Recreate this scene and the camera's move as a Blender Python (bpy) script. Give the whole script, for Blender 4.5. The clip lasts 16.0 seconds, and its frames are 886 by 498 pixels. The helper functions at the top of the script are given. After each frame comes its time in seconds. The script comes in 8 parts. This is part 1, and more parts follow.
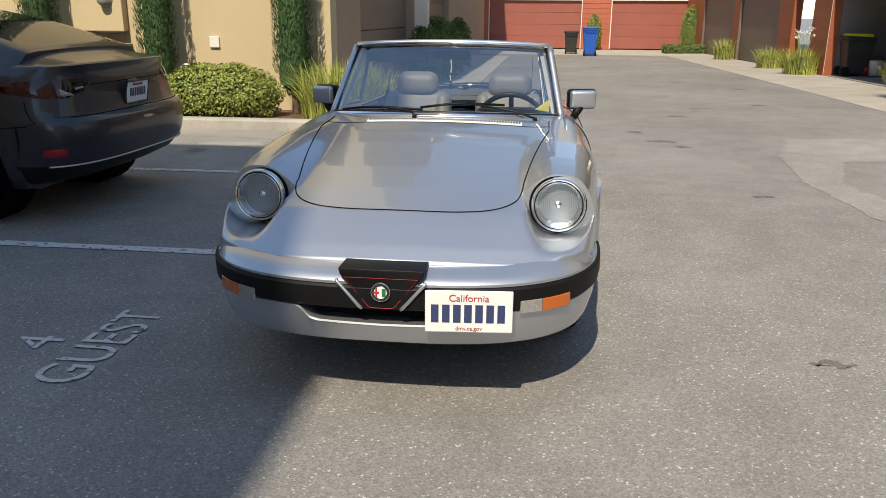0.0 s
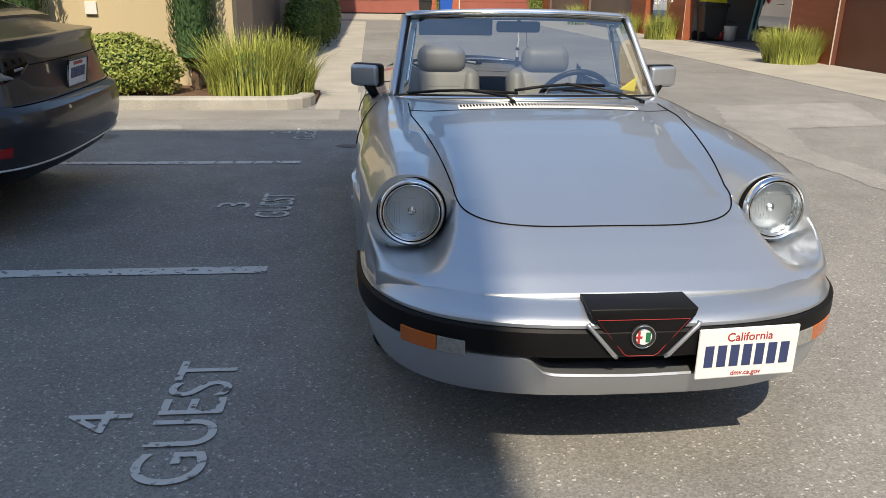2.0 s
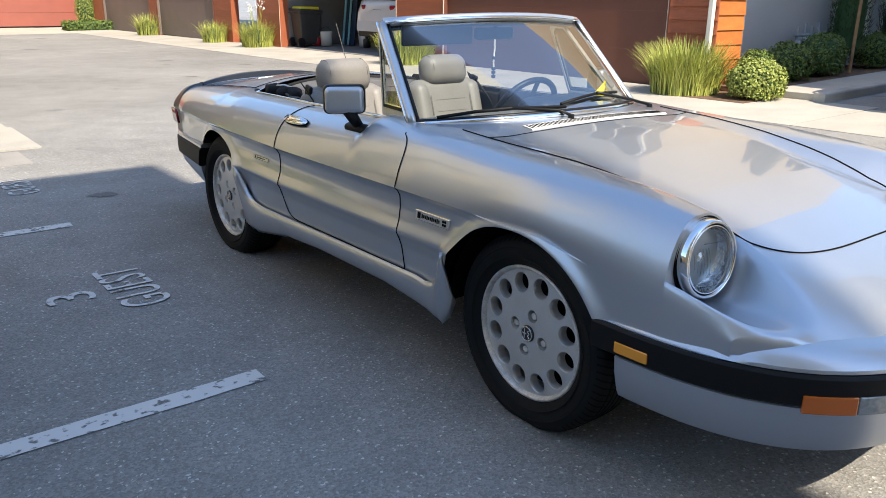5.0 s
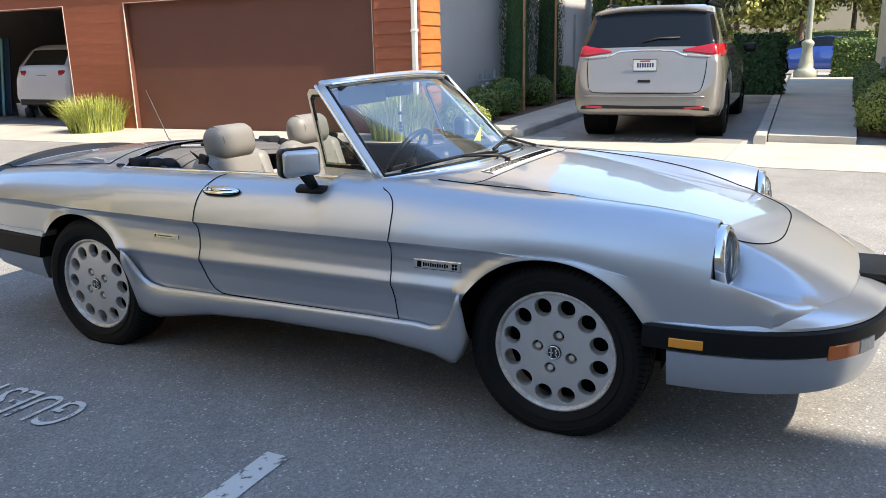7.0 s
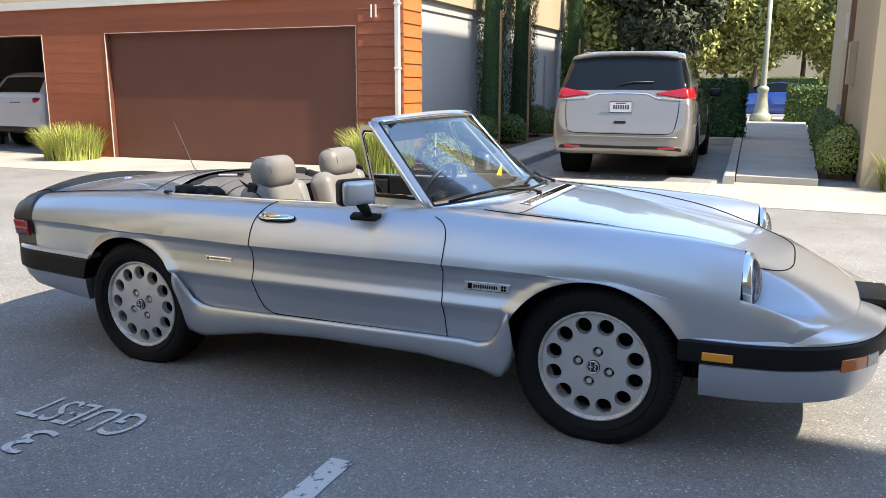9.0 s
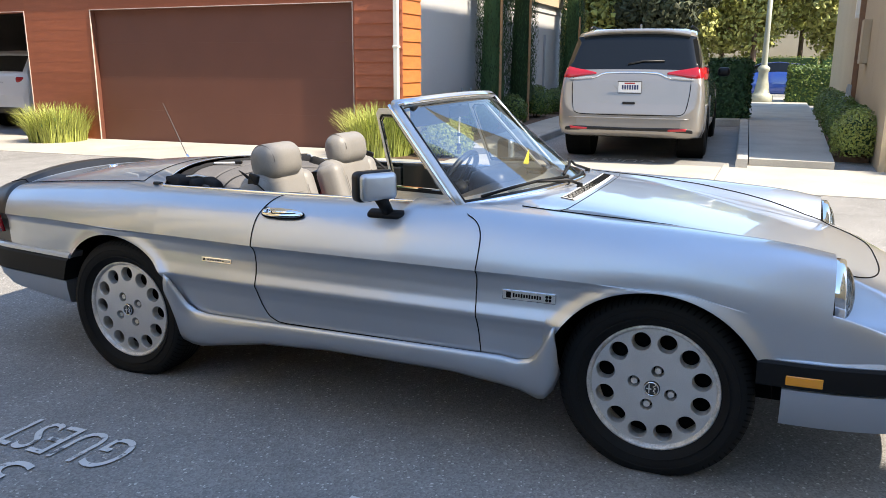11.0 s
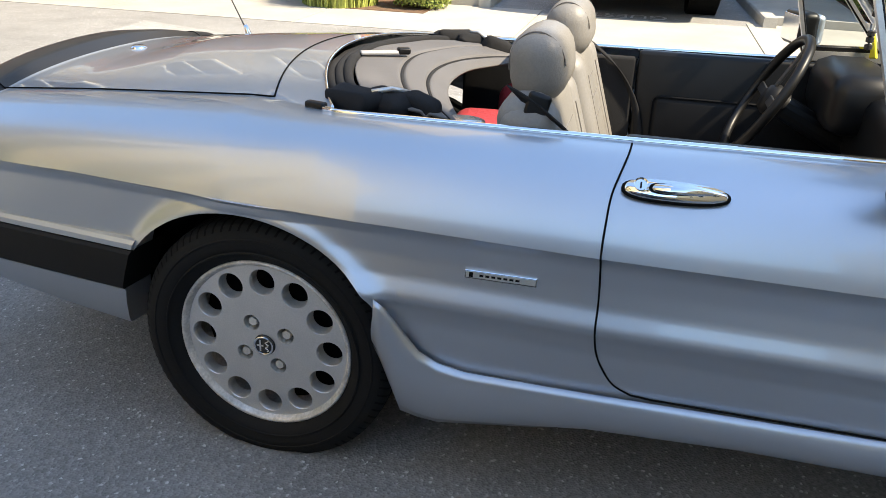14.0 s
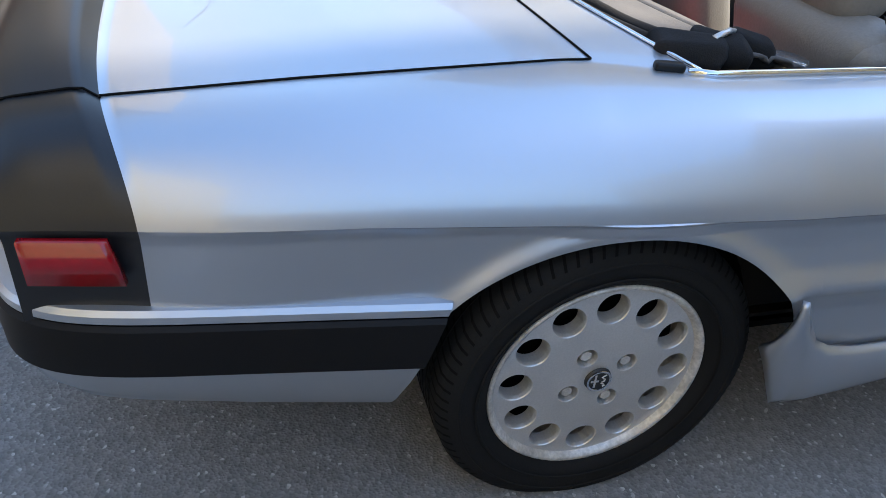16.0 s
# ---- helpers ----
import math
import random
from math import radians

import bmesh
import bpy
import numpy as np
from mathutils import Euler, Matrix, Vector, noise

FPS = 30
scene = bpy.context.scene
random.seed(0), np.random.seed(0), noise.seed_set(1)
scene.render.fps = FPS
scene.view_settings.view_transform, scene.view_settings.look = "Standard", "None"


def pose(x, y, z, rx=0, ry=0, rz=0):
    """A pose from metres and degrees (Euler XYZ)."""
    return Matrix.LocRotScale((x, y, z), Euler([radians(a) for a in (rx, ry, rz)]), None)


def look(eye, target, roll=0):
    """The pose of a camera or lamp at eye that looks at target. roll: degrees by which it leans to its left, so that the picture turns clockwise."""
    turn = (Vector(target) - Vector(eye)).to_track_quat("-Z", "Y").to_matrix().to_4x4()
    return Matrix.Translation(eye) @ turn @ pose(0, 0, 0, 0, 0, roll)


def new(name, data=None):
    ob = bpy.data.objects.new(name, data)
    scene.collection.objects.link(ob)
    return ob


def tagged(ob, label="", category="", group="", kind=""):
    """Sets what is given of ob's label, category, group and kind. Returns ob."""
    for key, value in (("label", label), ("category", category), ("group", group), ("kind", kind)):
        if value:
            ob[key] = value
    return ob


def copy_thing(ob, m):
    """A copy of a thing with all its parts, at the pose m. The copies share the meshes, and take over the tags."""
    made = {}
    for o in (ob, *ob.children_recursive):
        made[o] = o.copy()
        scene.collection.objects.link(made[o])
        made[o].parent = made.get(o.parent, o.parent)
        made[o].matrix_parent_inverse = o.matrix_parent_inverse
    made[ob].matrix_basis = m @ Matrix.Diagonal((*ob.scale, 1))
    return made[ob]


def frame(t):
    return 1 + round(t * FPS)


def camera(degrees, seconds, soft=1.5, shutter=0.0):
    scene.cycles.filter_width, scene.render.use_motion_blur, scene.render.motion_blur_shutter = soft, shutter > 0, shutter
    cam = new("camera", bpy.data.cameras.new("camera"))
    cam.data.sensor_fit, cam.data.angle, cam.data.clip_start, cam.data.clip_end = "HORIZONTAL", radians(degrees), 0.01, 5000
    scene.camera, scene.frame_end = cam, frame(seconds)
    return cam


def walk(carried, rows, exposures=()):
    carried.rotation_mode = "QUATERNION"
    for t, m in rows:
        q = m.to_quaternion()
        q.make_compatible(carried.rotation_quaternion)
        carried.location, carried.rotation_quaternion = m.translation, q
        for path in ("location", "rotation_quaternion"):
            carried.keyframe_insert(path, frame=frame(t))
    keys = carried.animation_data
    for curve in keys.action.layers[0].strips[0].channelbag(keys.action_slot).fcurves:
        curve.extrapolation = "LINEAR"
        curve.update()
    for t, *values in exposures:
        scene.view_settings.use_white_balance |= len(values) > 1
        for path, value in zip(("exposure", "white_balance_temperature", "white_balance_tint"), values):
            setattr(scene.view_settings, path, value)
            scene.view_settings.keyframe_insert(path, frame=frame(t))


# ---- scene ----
cam = camera(59.4, 16.0, 0.8)
PATH = [
    (0, (-0.301, -0.014, 1.346), (-0.534, 1.887, 0.77), 0.4),
    (0.5, (-0.607, 0.063, 1.349), (-0.736, 1.973, 0.769), 0.7),
    (0.6, (-0.667, 0.079, 1.35), (-0.772, 1.989, 0.767), 0.8),
    (1, (-0.914, 0.151, 1.344), (-0.925, 2.06, 0.746), 1.0),
    (1.5, (-1.218, 0.387, 1.343), (-1.126, 2.284, 0.717), 1.0),
    (2, (-1.5, 0.571, 1.339), (-1.323, 2.453, 0.687), 0.9),
    (2.5, (-1.739, 0.835, 1.313), (-1.453, 2.693, 0.633), 0.8),
    (3, (-2.037, 1.114, 1.313), (-1.601, 2.939, 0.619), 1.2),
    (3.2, (-2.179, 1.193, 1.31), (-1.668, 2.997, 0.614), 1.4),
    (5.3, (-3.131, 1.974, 1.282), (-1.862, 3.398, 0.682), 0.4),
    (5.5, (-3.186, 2.08, 1.293), (-1.853, 3.449, 0.706), 0.2),
    (6, (-3.393, 2.233, 1.292), (-1.873, 3.411, 0.743), -0.4),
    (6.5, (-3.676, 2.388, 1.297), (-2.014, 3.37, 0.772), -0.7),
    (7, (-3.861, 2.587, 1.305), (-2.137, 3.472, 0.81), -1.2),
    (7.5, (-4.087, 2.68, 1.33), (-2.33, 3.515, 0.866), -1.5),
    (8, (-4.236, 2.723, 1.357), (-2.459, 3.535, 0.926), -1.3),
    (8.2, (-4.261, 2.775, 1.354), (-2.469, 3.565, 0.945), 0.5),
    (10.3, (-4.21, 2.785, 1.311), (-2.425, 3.59, 0.9), -0.3),
    (10.5, (-4.144, 2.855, 1.323), (-2.359, 3.649, 0.894), 0.2),
    (11, (-3.938, 3.081, 1.324), (-2.15, 3.851, 0.866), 0.3),
    (11.5, (-3.876, 3.391, 1.303), (-2.082, 4.122, 0.805), 0.5),
    (12, (-3.692, 3.686, 1.269), (-1.893, 4.362, 0.717), 0.6),
    (12.5, (-3.478, 3.987, 1.258), (-1.677, 4.607, 0.648), 1.1),
    (13, (-3.32, 4.312, 1.264), (-1.525, 4.873, 0.583), 1.6),
    (13.5, (-3.098, 4.58, 1.26), (-1.31, 5.072, 0.511), 2.2),
    (14, (-2.906, 4.877, 1.242), (-1.133, 5.309, 0.423), 2.5),
    (14.5, (-2.737, 5.21, 1.251), (-0.975, 5.544, 0.367), 3.3),
    (15, (-2.587, 5.566, 1.268), (-0.842, 5.755, 0.308), 3.5),
    (15.5, (-2.538, 5.939, 1.258), (-0.843, 5.766, 0.211), 4.4),
    (16, (-2.405, 6.289, 1.245), (-0.831, 5.75, 0.135), 6.3),
]
EXPOSURE = [(0.0, 0.84, 7000, 7), (1.5, 0.88, 7000, 7), (3.2, 1.25, 6750, 7), (5.3, 1.68, 6600, 8), (8.2, 1.82, 6600, 8), (10.5, 1.87, 6600, 9), (12.0, 2.00, 6900, 8), (13.5, 2.02, 7080, 7), (14.3, 2.02, 6900, 6), (15.0, 2.02, 6550, 5), (16.0, 2.06, 6550, 7)]
walk(cam, [(t, look(eye, target, roll)) for t, eye, target, roll in PATH], EXPOSURE)

# ---- world and sun ----
SUN_FROM = Vector((-0.085, -0.74, 0.90)).normalized()
world = bpy.data.worlds.new("world")
scene.world = world
world.use_nodes = True
wn = world.node_tree.nodes
sky = wn.new("ShaderNodeTexSky")
sky.sky_type = "NISHITA"
sky.sun_disc = False
sky.sun_elevation = math.asin(SUN_FROM.z)
sky.sun_rotation = math.atan2(SUN_FROM.x, SUN_FROM.y)
sky.dust_density = 0.15
world.node_tree.links.new(sky.outputs[0], wn["Background"].inputs[0])
wn["Background"].inputs[1].default_value = 0.13
sun_data = bpy.data.lights.new("sun", "SUN")
sun_data.energy = 3.0
sun_data.angle = radians(0.55)
sun_data.color = (1.0, 0.88, 0.73)
sun = new("sun", sun_data)
sun.matrix_world = look(SUN_FROM * 40, (0, 0, 0))


# ---- materials ----
def mat(name, color, rough=0.6, metal=0.0, var=0.0, scale=8.0, bump=0.0, bscale=60.0, coat=0.0, fine=0.0, fscale=250.0, spec=0.5, per_object=0.0, warm=0.0):
    """A principled material with colour variation at two scales and a fine relief."""
    m = bpy.data.materials.new(name)
    m.use_nodes = True
    nt = m.node_tree
    b = nt.nodes["Principled BSDF"]
    b.inputs["Base Color"].default_value = (*color, 1)
    b.inputs["Roughness"].default_value = rough
    b.inputs["Metallic"].default_value = metal
    b.inputs["Specular IOR Level"].default_value = spec
    b.inputs["Coat Weight"].default_value = coat
    b.inputs["Coat Roughness"].default_value = 0.03
    tc = nt.nodes.new("ShaderNodeTexCoord")
    if var or fine or per_object:
        value = None
        for amount, sc, det in ((var, scale, 6.0), (fine, fscale, 2.0)):
            if not amount:
                continue
            n = nt.nodes.new("ShaderNodeTexNoise")
            n.inputs["Scale"].default_value = sc
            n.inputs["Detail"].default_value = det
            nt.links.new(tc.outputs["Object"], n.inputs["Vector"])
            mr = nt.nodes.new("ShaderNodeMapRange")
            mr.inputs["From Min"].default_value, mr.inputs["From Max"].default_value = 0.3, 0.7
            mr.inputs["To Min"].default_value, mr.inputs["To Max"].default_value = 1 - amount, 1 + amount
            nt.links.new(n.outputs["Fac"], mr.inputs["Value"])
            if value is None:
                value = mr.outputs[0]
            else:
                mm = nt.nodes.new("ShaderNodeMath")
                mm.operation = "MULTIPLY"
                nt.links.new(value, mm.inputs[0])
                nt.links.new(mr.outputs[0], mm.inputs[1])
                value = mm.outputs[0]
        if per_object:
            oi = nt.nodes.new("ShaderNodeObjectInfo")
            geo = nt.nodes.new("ShaderNodeNewGeometry")
            add = nt.nodes.new("ShaderNodeMath")
            add.operation = "ADD"
            nt.links.new(oi.outputs["Random"], add.inputs[0])
            nt.links.new(geo.outputs["Random Per Island"], add.inputs[1])
            fr = nt.nodes.new("ShaderNodeMath")
            fr.operation = "FRACT"
            nt.links.new(add.outputs[0], fr.inputs[0])
            mr = nt.nodes.new("ShaderNodeMapRange")
            mr.inputs["To Min"].default_value, mr.inputs["To Max"].default_value = 1 - per_object, 1 + per_object
            nt.links.new(fr.outputs[0], mr.inputs["Value"])
            if value is None:
                value = mr.outputs[0]
            else:
                mm = nt.nodes.new("ShaderNodeMath")
                mm.operation = "MULTIPLY"
                nt.links.new(value, mm.inputs[0])
                nt.links.new(mr.outputs[0], mm.inputs[1])
                value = mm.outputs[0]
        vm = nt.nodes.new("ShaderNodeVectorMath")
        vm.operation = "SCALE"
        vm.inputs[0].default_value = color
        nt.links.new(value, vm.inputs["Scale"])
        nt.links.new(vm.outputs[0], b.inputs["Base Color"])
    if bump:
        n = nt.nodes.new("ShaderNodeTexNoise")
        n.inputs["Scale"].default_value = bscale
        n.inputs["Detail"].default_value = 5.0
        nt.links.new(tc.outputs["Object"], n.inputs["Vector"])
        bp = nt.nodes.new("ShaderNodeBump")
        bp.inputs["Strength"].default_value = bump
        bp.inputs["Distance"].default_value = 0.02
        nt.links.new(n.outputs["Fac"], bp.inputs["Height"])
        nt.links.new(bp.outputs[0], b.inputs["Normal"])
    return m


def glass_mat(name, color, rough=0.0, ior=1.22, gain=1.0):
    """Thin glass: clear with a glossy coat."""
    m = bpy.data.materials.new(name)
    m.use_nodes = True
    nt = m.node_tree
    nt.nodes.remove(nt.nodes["Principled BSDF"])
    tr = nt.nodes.new("ShaderNodeBsdfTransparent")
    tr.inputs[0].default_value = (*color, 1)
    gl = nt.nodes.new("ShaderNodeBsdfGlossy")
    gl.inputs["Roughness"].default_value = rough
    fr = nt.nodes.new("ShaderNodeFresnel")
    fr.inputs[0].default_value = ior
    ms = nt.nodes.new("ShaderNodeMixShader")
    weak = nt.nodes.new("ShaderNodeMath")
    weak.operation = "MULTIPLY"
    weak.inputs[1].default_value = gain
    nt.links.new(fr.outputs[0], weak.inputs[0])
    nt.links.new(weak.outputs[0], ms.inputs[0])
    nt.links.new(tr.outputs[0], ms.inputs[1])
    nt.links.new(gl.outputs[0], ms.inputs[2])
    nt.links.new(ms.outputs[0], nt.nodes["Material Output"].inputs[0])
    return m


def asphalt_mat():
    """Old asphalt: speckled aggregate, broad worn patches, oil spots and hairline streaks."""
    m = bpy.data.materials.new("asphalt")
    m.use_nodes = True
    nt = m.node_tree
    b = nt.nodes["Principled BSDF"]
    b.inputs["Roughness"].default_value = 0.85
    b.inputs["Specular IOR Level"].default_value = 0.35
    tc = nt.nodes.new("ShaderNodeTexCoord")

    def noise_node(scale, detail, lo, hi, a, z):
        n = nt.nodes.new("ShaderNodeTexNoise")
        n.inputs["Scale"].default_value, n.inputs["Detail"].default_value = scale, detail
        nt.links.new(tc.outputs["Object"], n.inputs["Vector"])
        r = nt.nodes.new("ShaderNodeMapRange")
        r.inputs["From Min"].default_value, r.inputs["From Max"].default_value = lo, hi
        r.inputs["To Min"].default_value, r.inputs["To Max"].default_value = a, z
        nt.links.new(n.outputs["Fac"], r.inputs["Value"])
        return r.outputs[0]

    def mul(p, q):
        k = nt.nodes.new("ShaderNodeMath")
        k.operation = "MULTIPLY"
        nt.links.new(p, k.inputs[0])
        nt.links.new(q, k.inputs[1])
        return k.outputs[0]

    vor = nt.nodes.new("ShaderNodeTexVoronoi")
    vor.inputs["Scale"].default_value = 140.0
    nt.links.new(tc.outputs["Object"], vor.inputs["Vector"])
    stone = nt.nodes.new("ShaderNodeSeparateColor")
    nt.links.new(vor.outputs["Color"], stone.inputs[0])
    ramp = nt.nodes.new("ShaderNodeValToRGB")
    ramp.color_ramp.elements[0].position, ramp.color_ramp.elements[0].color = 0.0, (0.74, 0.74, 0.74, 1)
    ramp.color_ramp.elements[1].position, ramp.color_ramp.elements[1].color = 1.0, (1.2, 1.2, 1.2, 1)
    e = ramp.color_ramp.elements.new(0.965)
    e.color = (1.18, 1.18, 1.18, 1)
    e = ramp.color_ramp.elements.new(0.985)
    e.color = (2.3, 2.3, 2.3, 1)
    nt.links.new(stone.outputs[0], ramp.inputs[0])
    value = mul(noise_node(0.35, 4, 0.3, 0.7, 0.85, 1.15), noise_node(3.0, 6, 0.3, 0.7, 0.9, 1.1))
    value = mul(value, noise_node(1.1, 2, 0.68, 0.74, 1.0, 0.62))
    value = mul(value, ramp.outputs[0])
    vm = nt.nodes.new("ShaderNodeVectorMath")
    vm.operation = "SCALE"
    vm.inputs[0].default_value = (0.238, 0.233, 0.223)
    nt.links.new(value, vm.inputs["Scale"])
    nt.links.new(vm.outputs[0], b.inputs["Base Color"])
    bp = nt.nodes.new("ShaderNodeBump")
    bp.inputs["Strength"].default_value, bp.inputs["Distance"].default_value = 0.35, 0.006
    nt.links.new(vor.outputs["Distance"], bp.inputs["Height"])
    nt.links.new(bp.outputs[0], b.inputs["Normal"])
    return m


def paint_mat():
    """Silver metallic car paint under a clear coat, with a fine flake."""
    m = mat("silver_paint", (0.50, 0.532, 0.578), 0.41, 0.84, coat=1.0, fine=0.05, fscale=900.0, var=0.02, scale=3.0)
    return m


def worn_paint_mat():
    """White road paint, chipped so that the asphalt shows."""
    m = bpy.data.materials.new("road_paint")
    m.use_nodes = True
    nt = m.node_tree
    b = nt.nodes["Principled BSDF"]
    b.inputs["Roughness"].default_value = 0.75
    tc = nt.nodes.new("ShaderNodeTexCoord")
    n = nt.nodes.new("ShaderNodeTexNoise")
    n.inputs["Scale"].default_value, n.inputs["Detail"].default_value = 26.0, 8.0
    nt.links.new(tc.outputs["Object"], n.inputs["Vector"])
    r = nt.nodes.new("ShaderNodeValToRGB")
    r.color_ramp.elements[0].position, r.color_ramp.elements[0].color = 0.36, (0.12, 0.12, 0.12, 1)
    r.color_ramp.elements[1].position, r.color_ramp.elements[1].color = 0.44, (0.54, 0.54, 0.53, 1)
    nt.links.new(n.outputs["Fac"], r.inputs[0])
    nt.links.new(r.outputs[0], b.inputs["Base Color"])
    return m


ASPHALT = asphalt_mat()
PAINT = paint_mat()
ROADPAINT = worn_paint_mat()
CONCRETE = mat("concrete", (0.38, 0.357, 0.312), 0.85, var=0.12, scale=1.5, fine=0.08, fscale=60, bump=0.15, bscale=90, per_object=0.05)
KERB = mat("kerb_concrete", (0.38, 0.36, 0.32), 0.9, var=0.18, scale=2.5, fine=0.1, fscale=70, bump=0.25, bscale=60)
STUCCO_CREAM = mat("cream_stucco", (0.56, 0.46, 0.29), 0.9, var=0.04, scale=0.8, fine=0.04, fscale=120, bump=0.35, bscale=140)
# Darker stucco: the shade of the side turned from the sun is in its colour.
STUCCO_SHADE_TAN = mat("shade_tan_stucco", (0.36, 0.27, 0.20), 0.9, var=0.05, scale=0.8, fine=0.04, fscale=120, bump=0.35, bscale=140)
STUCCO_GREY = mat("grey_stucco", (0.46, 0.46, 0.46), 0.9, var=0.05, scale=0.7, fine=0.04, fscale=120, bump=0.35, bscale=140)
STUCCO_BEIGE = mat("beige_stucco", (0.46, 0.37, 0.25), 0.9, var=0.05, scale=0.7, fine=0.04, fscale=120, bump=0.35, bscale=140)
SIDING = mat("red_brown_siding", (0.32, 0.092, 0.040), 0.55, var=0.10, scale=3.0, fine=0.08, fscale=40, bump=0.10, bscale=40, per_object=0.08)
SIDING_FAR = mat("brick_red_siding", (0.40, 0.11, 0.06), 0.6, var=0.08, scale=3.0, per_object=0.06)
SIDING_ORANGE = mat("orange_cedar_siding", (0.50, 0.16, 0.04), 0.55, var=0.12, scale=3.0, fine=0.08, fscale=40, bump=0.10, bscale=40, per_object=0.08)
DOOR_BROWN = mat("brown_garage_door", (0.135, 0.050, 0.031), 0.5, var=0.05, scale=2.0, fine=0.05, fscale=200, bump=0.12, bscale=200)
DOOR_RED = mat("dull_red_garage_door", (0.30, 0.095, 0.07), 0.55, var=0.05, scale=2.0)
DOOR_TAUPE = mat("taupe_garage_door", (0.17, 0.135, 0.115), 0.55, var=0.05, scale=2.0)
TRIM_WHITE = mat("white_trim", (0.74, 0.70, 0.62), 0.55, var=0.04, scale=4)
TRIM_THIN = mat("thin_pale_trim", (0.52, 0.42, 0.35), 0.55, var=0.05, scale=4)
DARK = mat("light_stop_dark", (0.05, 0.045, 0.042), 0.8, var=0.2, scale=2)
SOIL = mat("soil_mulch", (0.13, 0.075, 0.045), 0.95, var=0.35, scale=12, bump=0.8, bscale=40)
LEAF = mat("shrub_leaf", (0.10, 0.15, 0.028), 0.5, per_object=0.45, spec=0.4)
LEAF_LIGHT = mat("bright_leaf", (0.24, 0.28, 0.06), 0.5, per_object=0.4, spec=0.4)
GRASS = mat("grass_blade", (0.35, 0.38, 0.085), 0.5, per_object=0.45, spec=0.4)
# Cypress leaf green; also painted as shade in plant cores and one hedge.
CYPRESS_AND_SHADE = mat("cypress_and_shade_green", (0.035, 0.075, 0.028), 0.7, per_object=0.5, spec=0.3)
TREE_LEAF = mat("tree_leaf", (0.29, 0.29, 0.075), 0.55, per_object=0.5, spec=0.4)
BARK = mat("bark", (0.14, 0.09, 0.06), 0.9, var=0.3, scale=10, bump=0.6, bscale=30)
STAKE = mat("wood_stake", (0.34, 0.20, 0.10), 0.8, var=0.2, scale=10)
BLACK_RUBBER = mat("black_rubber", (0.006, 0.006, 0.0066), 0.55, spec=0.22, var=0.1, scale=10, fine=0.08, fscale=300)
TYRE = mat("tyre_rubber", (0.009, 0.009, 0.009), 0.7, spec=0.2, var=0.12, scale=9, fine=0.1, fscale=200, bump=0.05, bscale=300)
TAIL_BLACK = mat("satin_black_tail", (0.013, 0.0135, 0.015), 0.36, spec=0.5, var=0.1, scale=8, fine=0.08, fscale=300)
BLACK_TRIM = mat("black_trim", (0.0065, 0.0065, 0.007), 0.4, spec=0.3, var=0.05, scale=10)
SEAM = mat("panel_gap", (0.005, 0.005, 0.005), 0.8, spec=0.1)
UNDER = mat("underbody", (0.005, 0.005, 0.005), 0.95, spec=0.1, var=0.2, scale=6)
CHROME = mat("chrome", (0.82, 0.83, 0.85), 0.06, 1.0)
ALLOY = mat("silver_alloy", (0.64, 0.63, 0.615), 0.33, 0.62, var=0.05, scale=12, fine=0.05, fscale=300)
WORN_ALLOY = mat("worn_alloy", (0.58, 0.555, 0.52), 0.45, 0.40, var=0.30, scale=28, fine=0.15, fscale=160)
DARK_METAL = mat("dark_metal", (0.05, 0.05, 0.05), 0.5, 0.6, var=0.2, scale=12)
GREY_LEATHER = mat("grey_leather", (0.20, 0.19, 0.175), 0.48, var=0.06, scale=6, fine=0.05, fscale=150, bump=0.10, bscale=220)
BLACK_CLOTH = mat("black_canvas", (0.018, 0.018, 0.019), 0.9, spec=0.2, var=0.2, scale=6, fine=0.15, fscale=350, bump=0.2, bscale=400)
GREY_CLOTH = mat("grey_canvas_lining", (0.105, 0.10, 0.098), 0.62, spec=0.4, var=0.1, scale=5, fine=0.1, fscale=350, bump=0.2, bscale=400)
RED_CLOTH = mat("red_carpet", (0.30, 0.02, 0.025), 0.9, var=0.2, scale=12, bump=0.4, bscale=80)
FOIL = mat("silver_foil", (0.75, 0.78, 0.82), 0.2, 0.9, bump=0.5, bscale=30)
AMBER = mat("amber_lens", (0.50, 0.11, 0.006), 0.12, coat=1.0)
AMBER_BRIGHT = mat("bright_amber_lens", (0.75, 0.30, 0.012), 0.12, coat=1.0)
RED_LENS = mat("red_lens", (0.32, 0.006, 0.011), 0.15, coat=0.4, var=0.1, scale=60)
CLEAR_LENS = mat("clear_lens", (0.26, 0.26, 0.25), 0.12, coat=1.0, var=0.2, scale=90)
PLATE_WHITE = mat("plate_white", (0.80, 0.80, 0.80), 0.4, var=0.03, scale=20)
PLATE_BLUE = mat("plate_blue", (0.035, 0.05, 0.14), 0.5)
RED_INK = mat("red_ink", (0.42, 0.03, 0.035), 0.5)
GREEN_INK = mat("green_enamel", (0.02, 0.16, 0.07), 0.3)
YELLOW = mat("yellow_paper", (0.85, 0.72, 0.03), 0.6)
GLASS = glass_mat("clear_glass", (0.74, 0.79, 0.79), ior=1.35, gain=0.36)
REFLECTOR = mat("lamp_reflector", (0.80, 0.82, 0.84), 0.16, 1.0, bump=0.45, bscale=45)
SEAT_SEAM = mat("seat_seam", (0.13, 0.12, 0.11), 0.6)
LENS = glass_mat("ribbed_glass", (0.93, 0.95, 0.95), 0.03, ior=1.3)
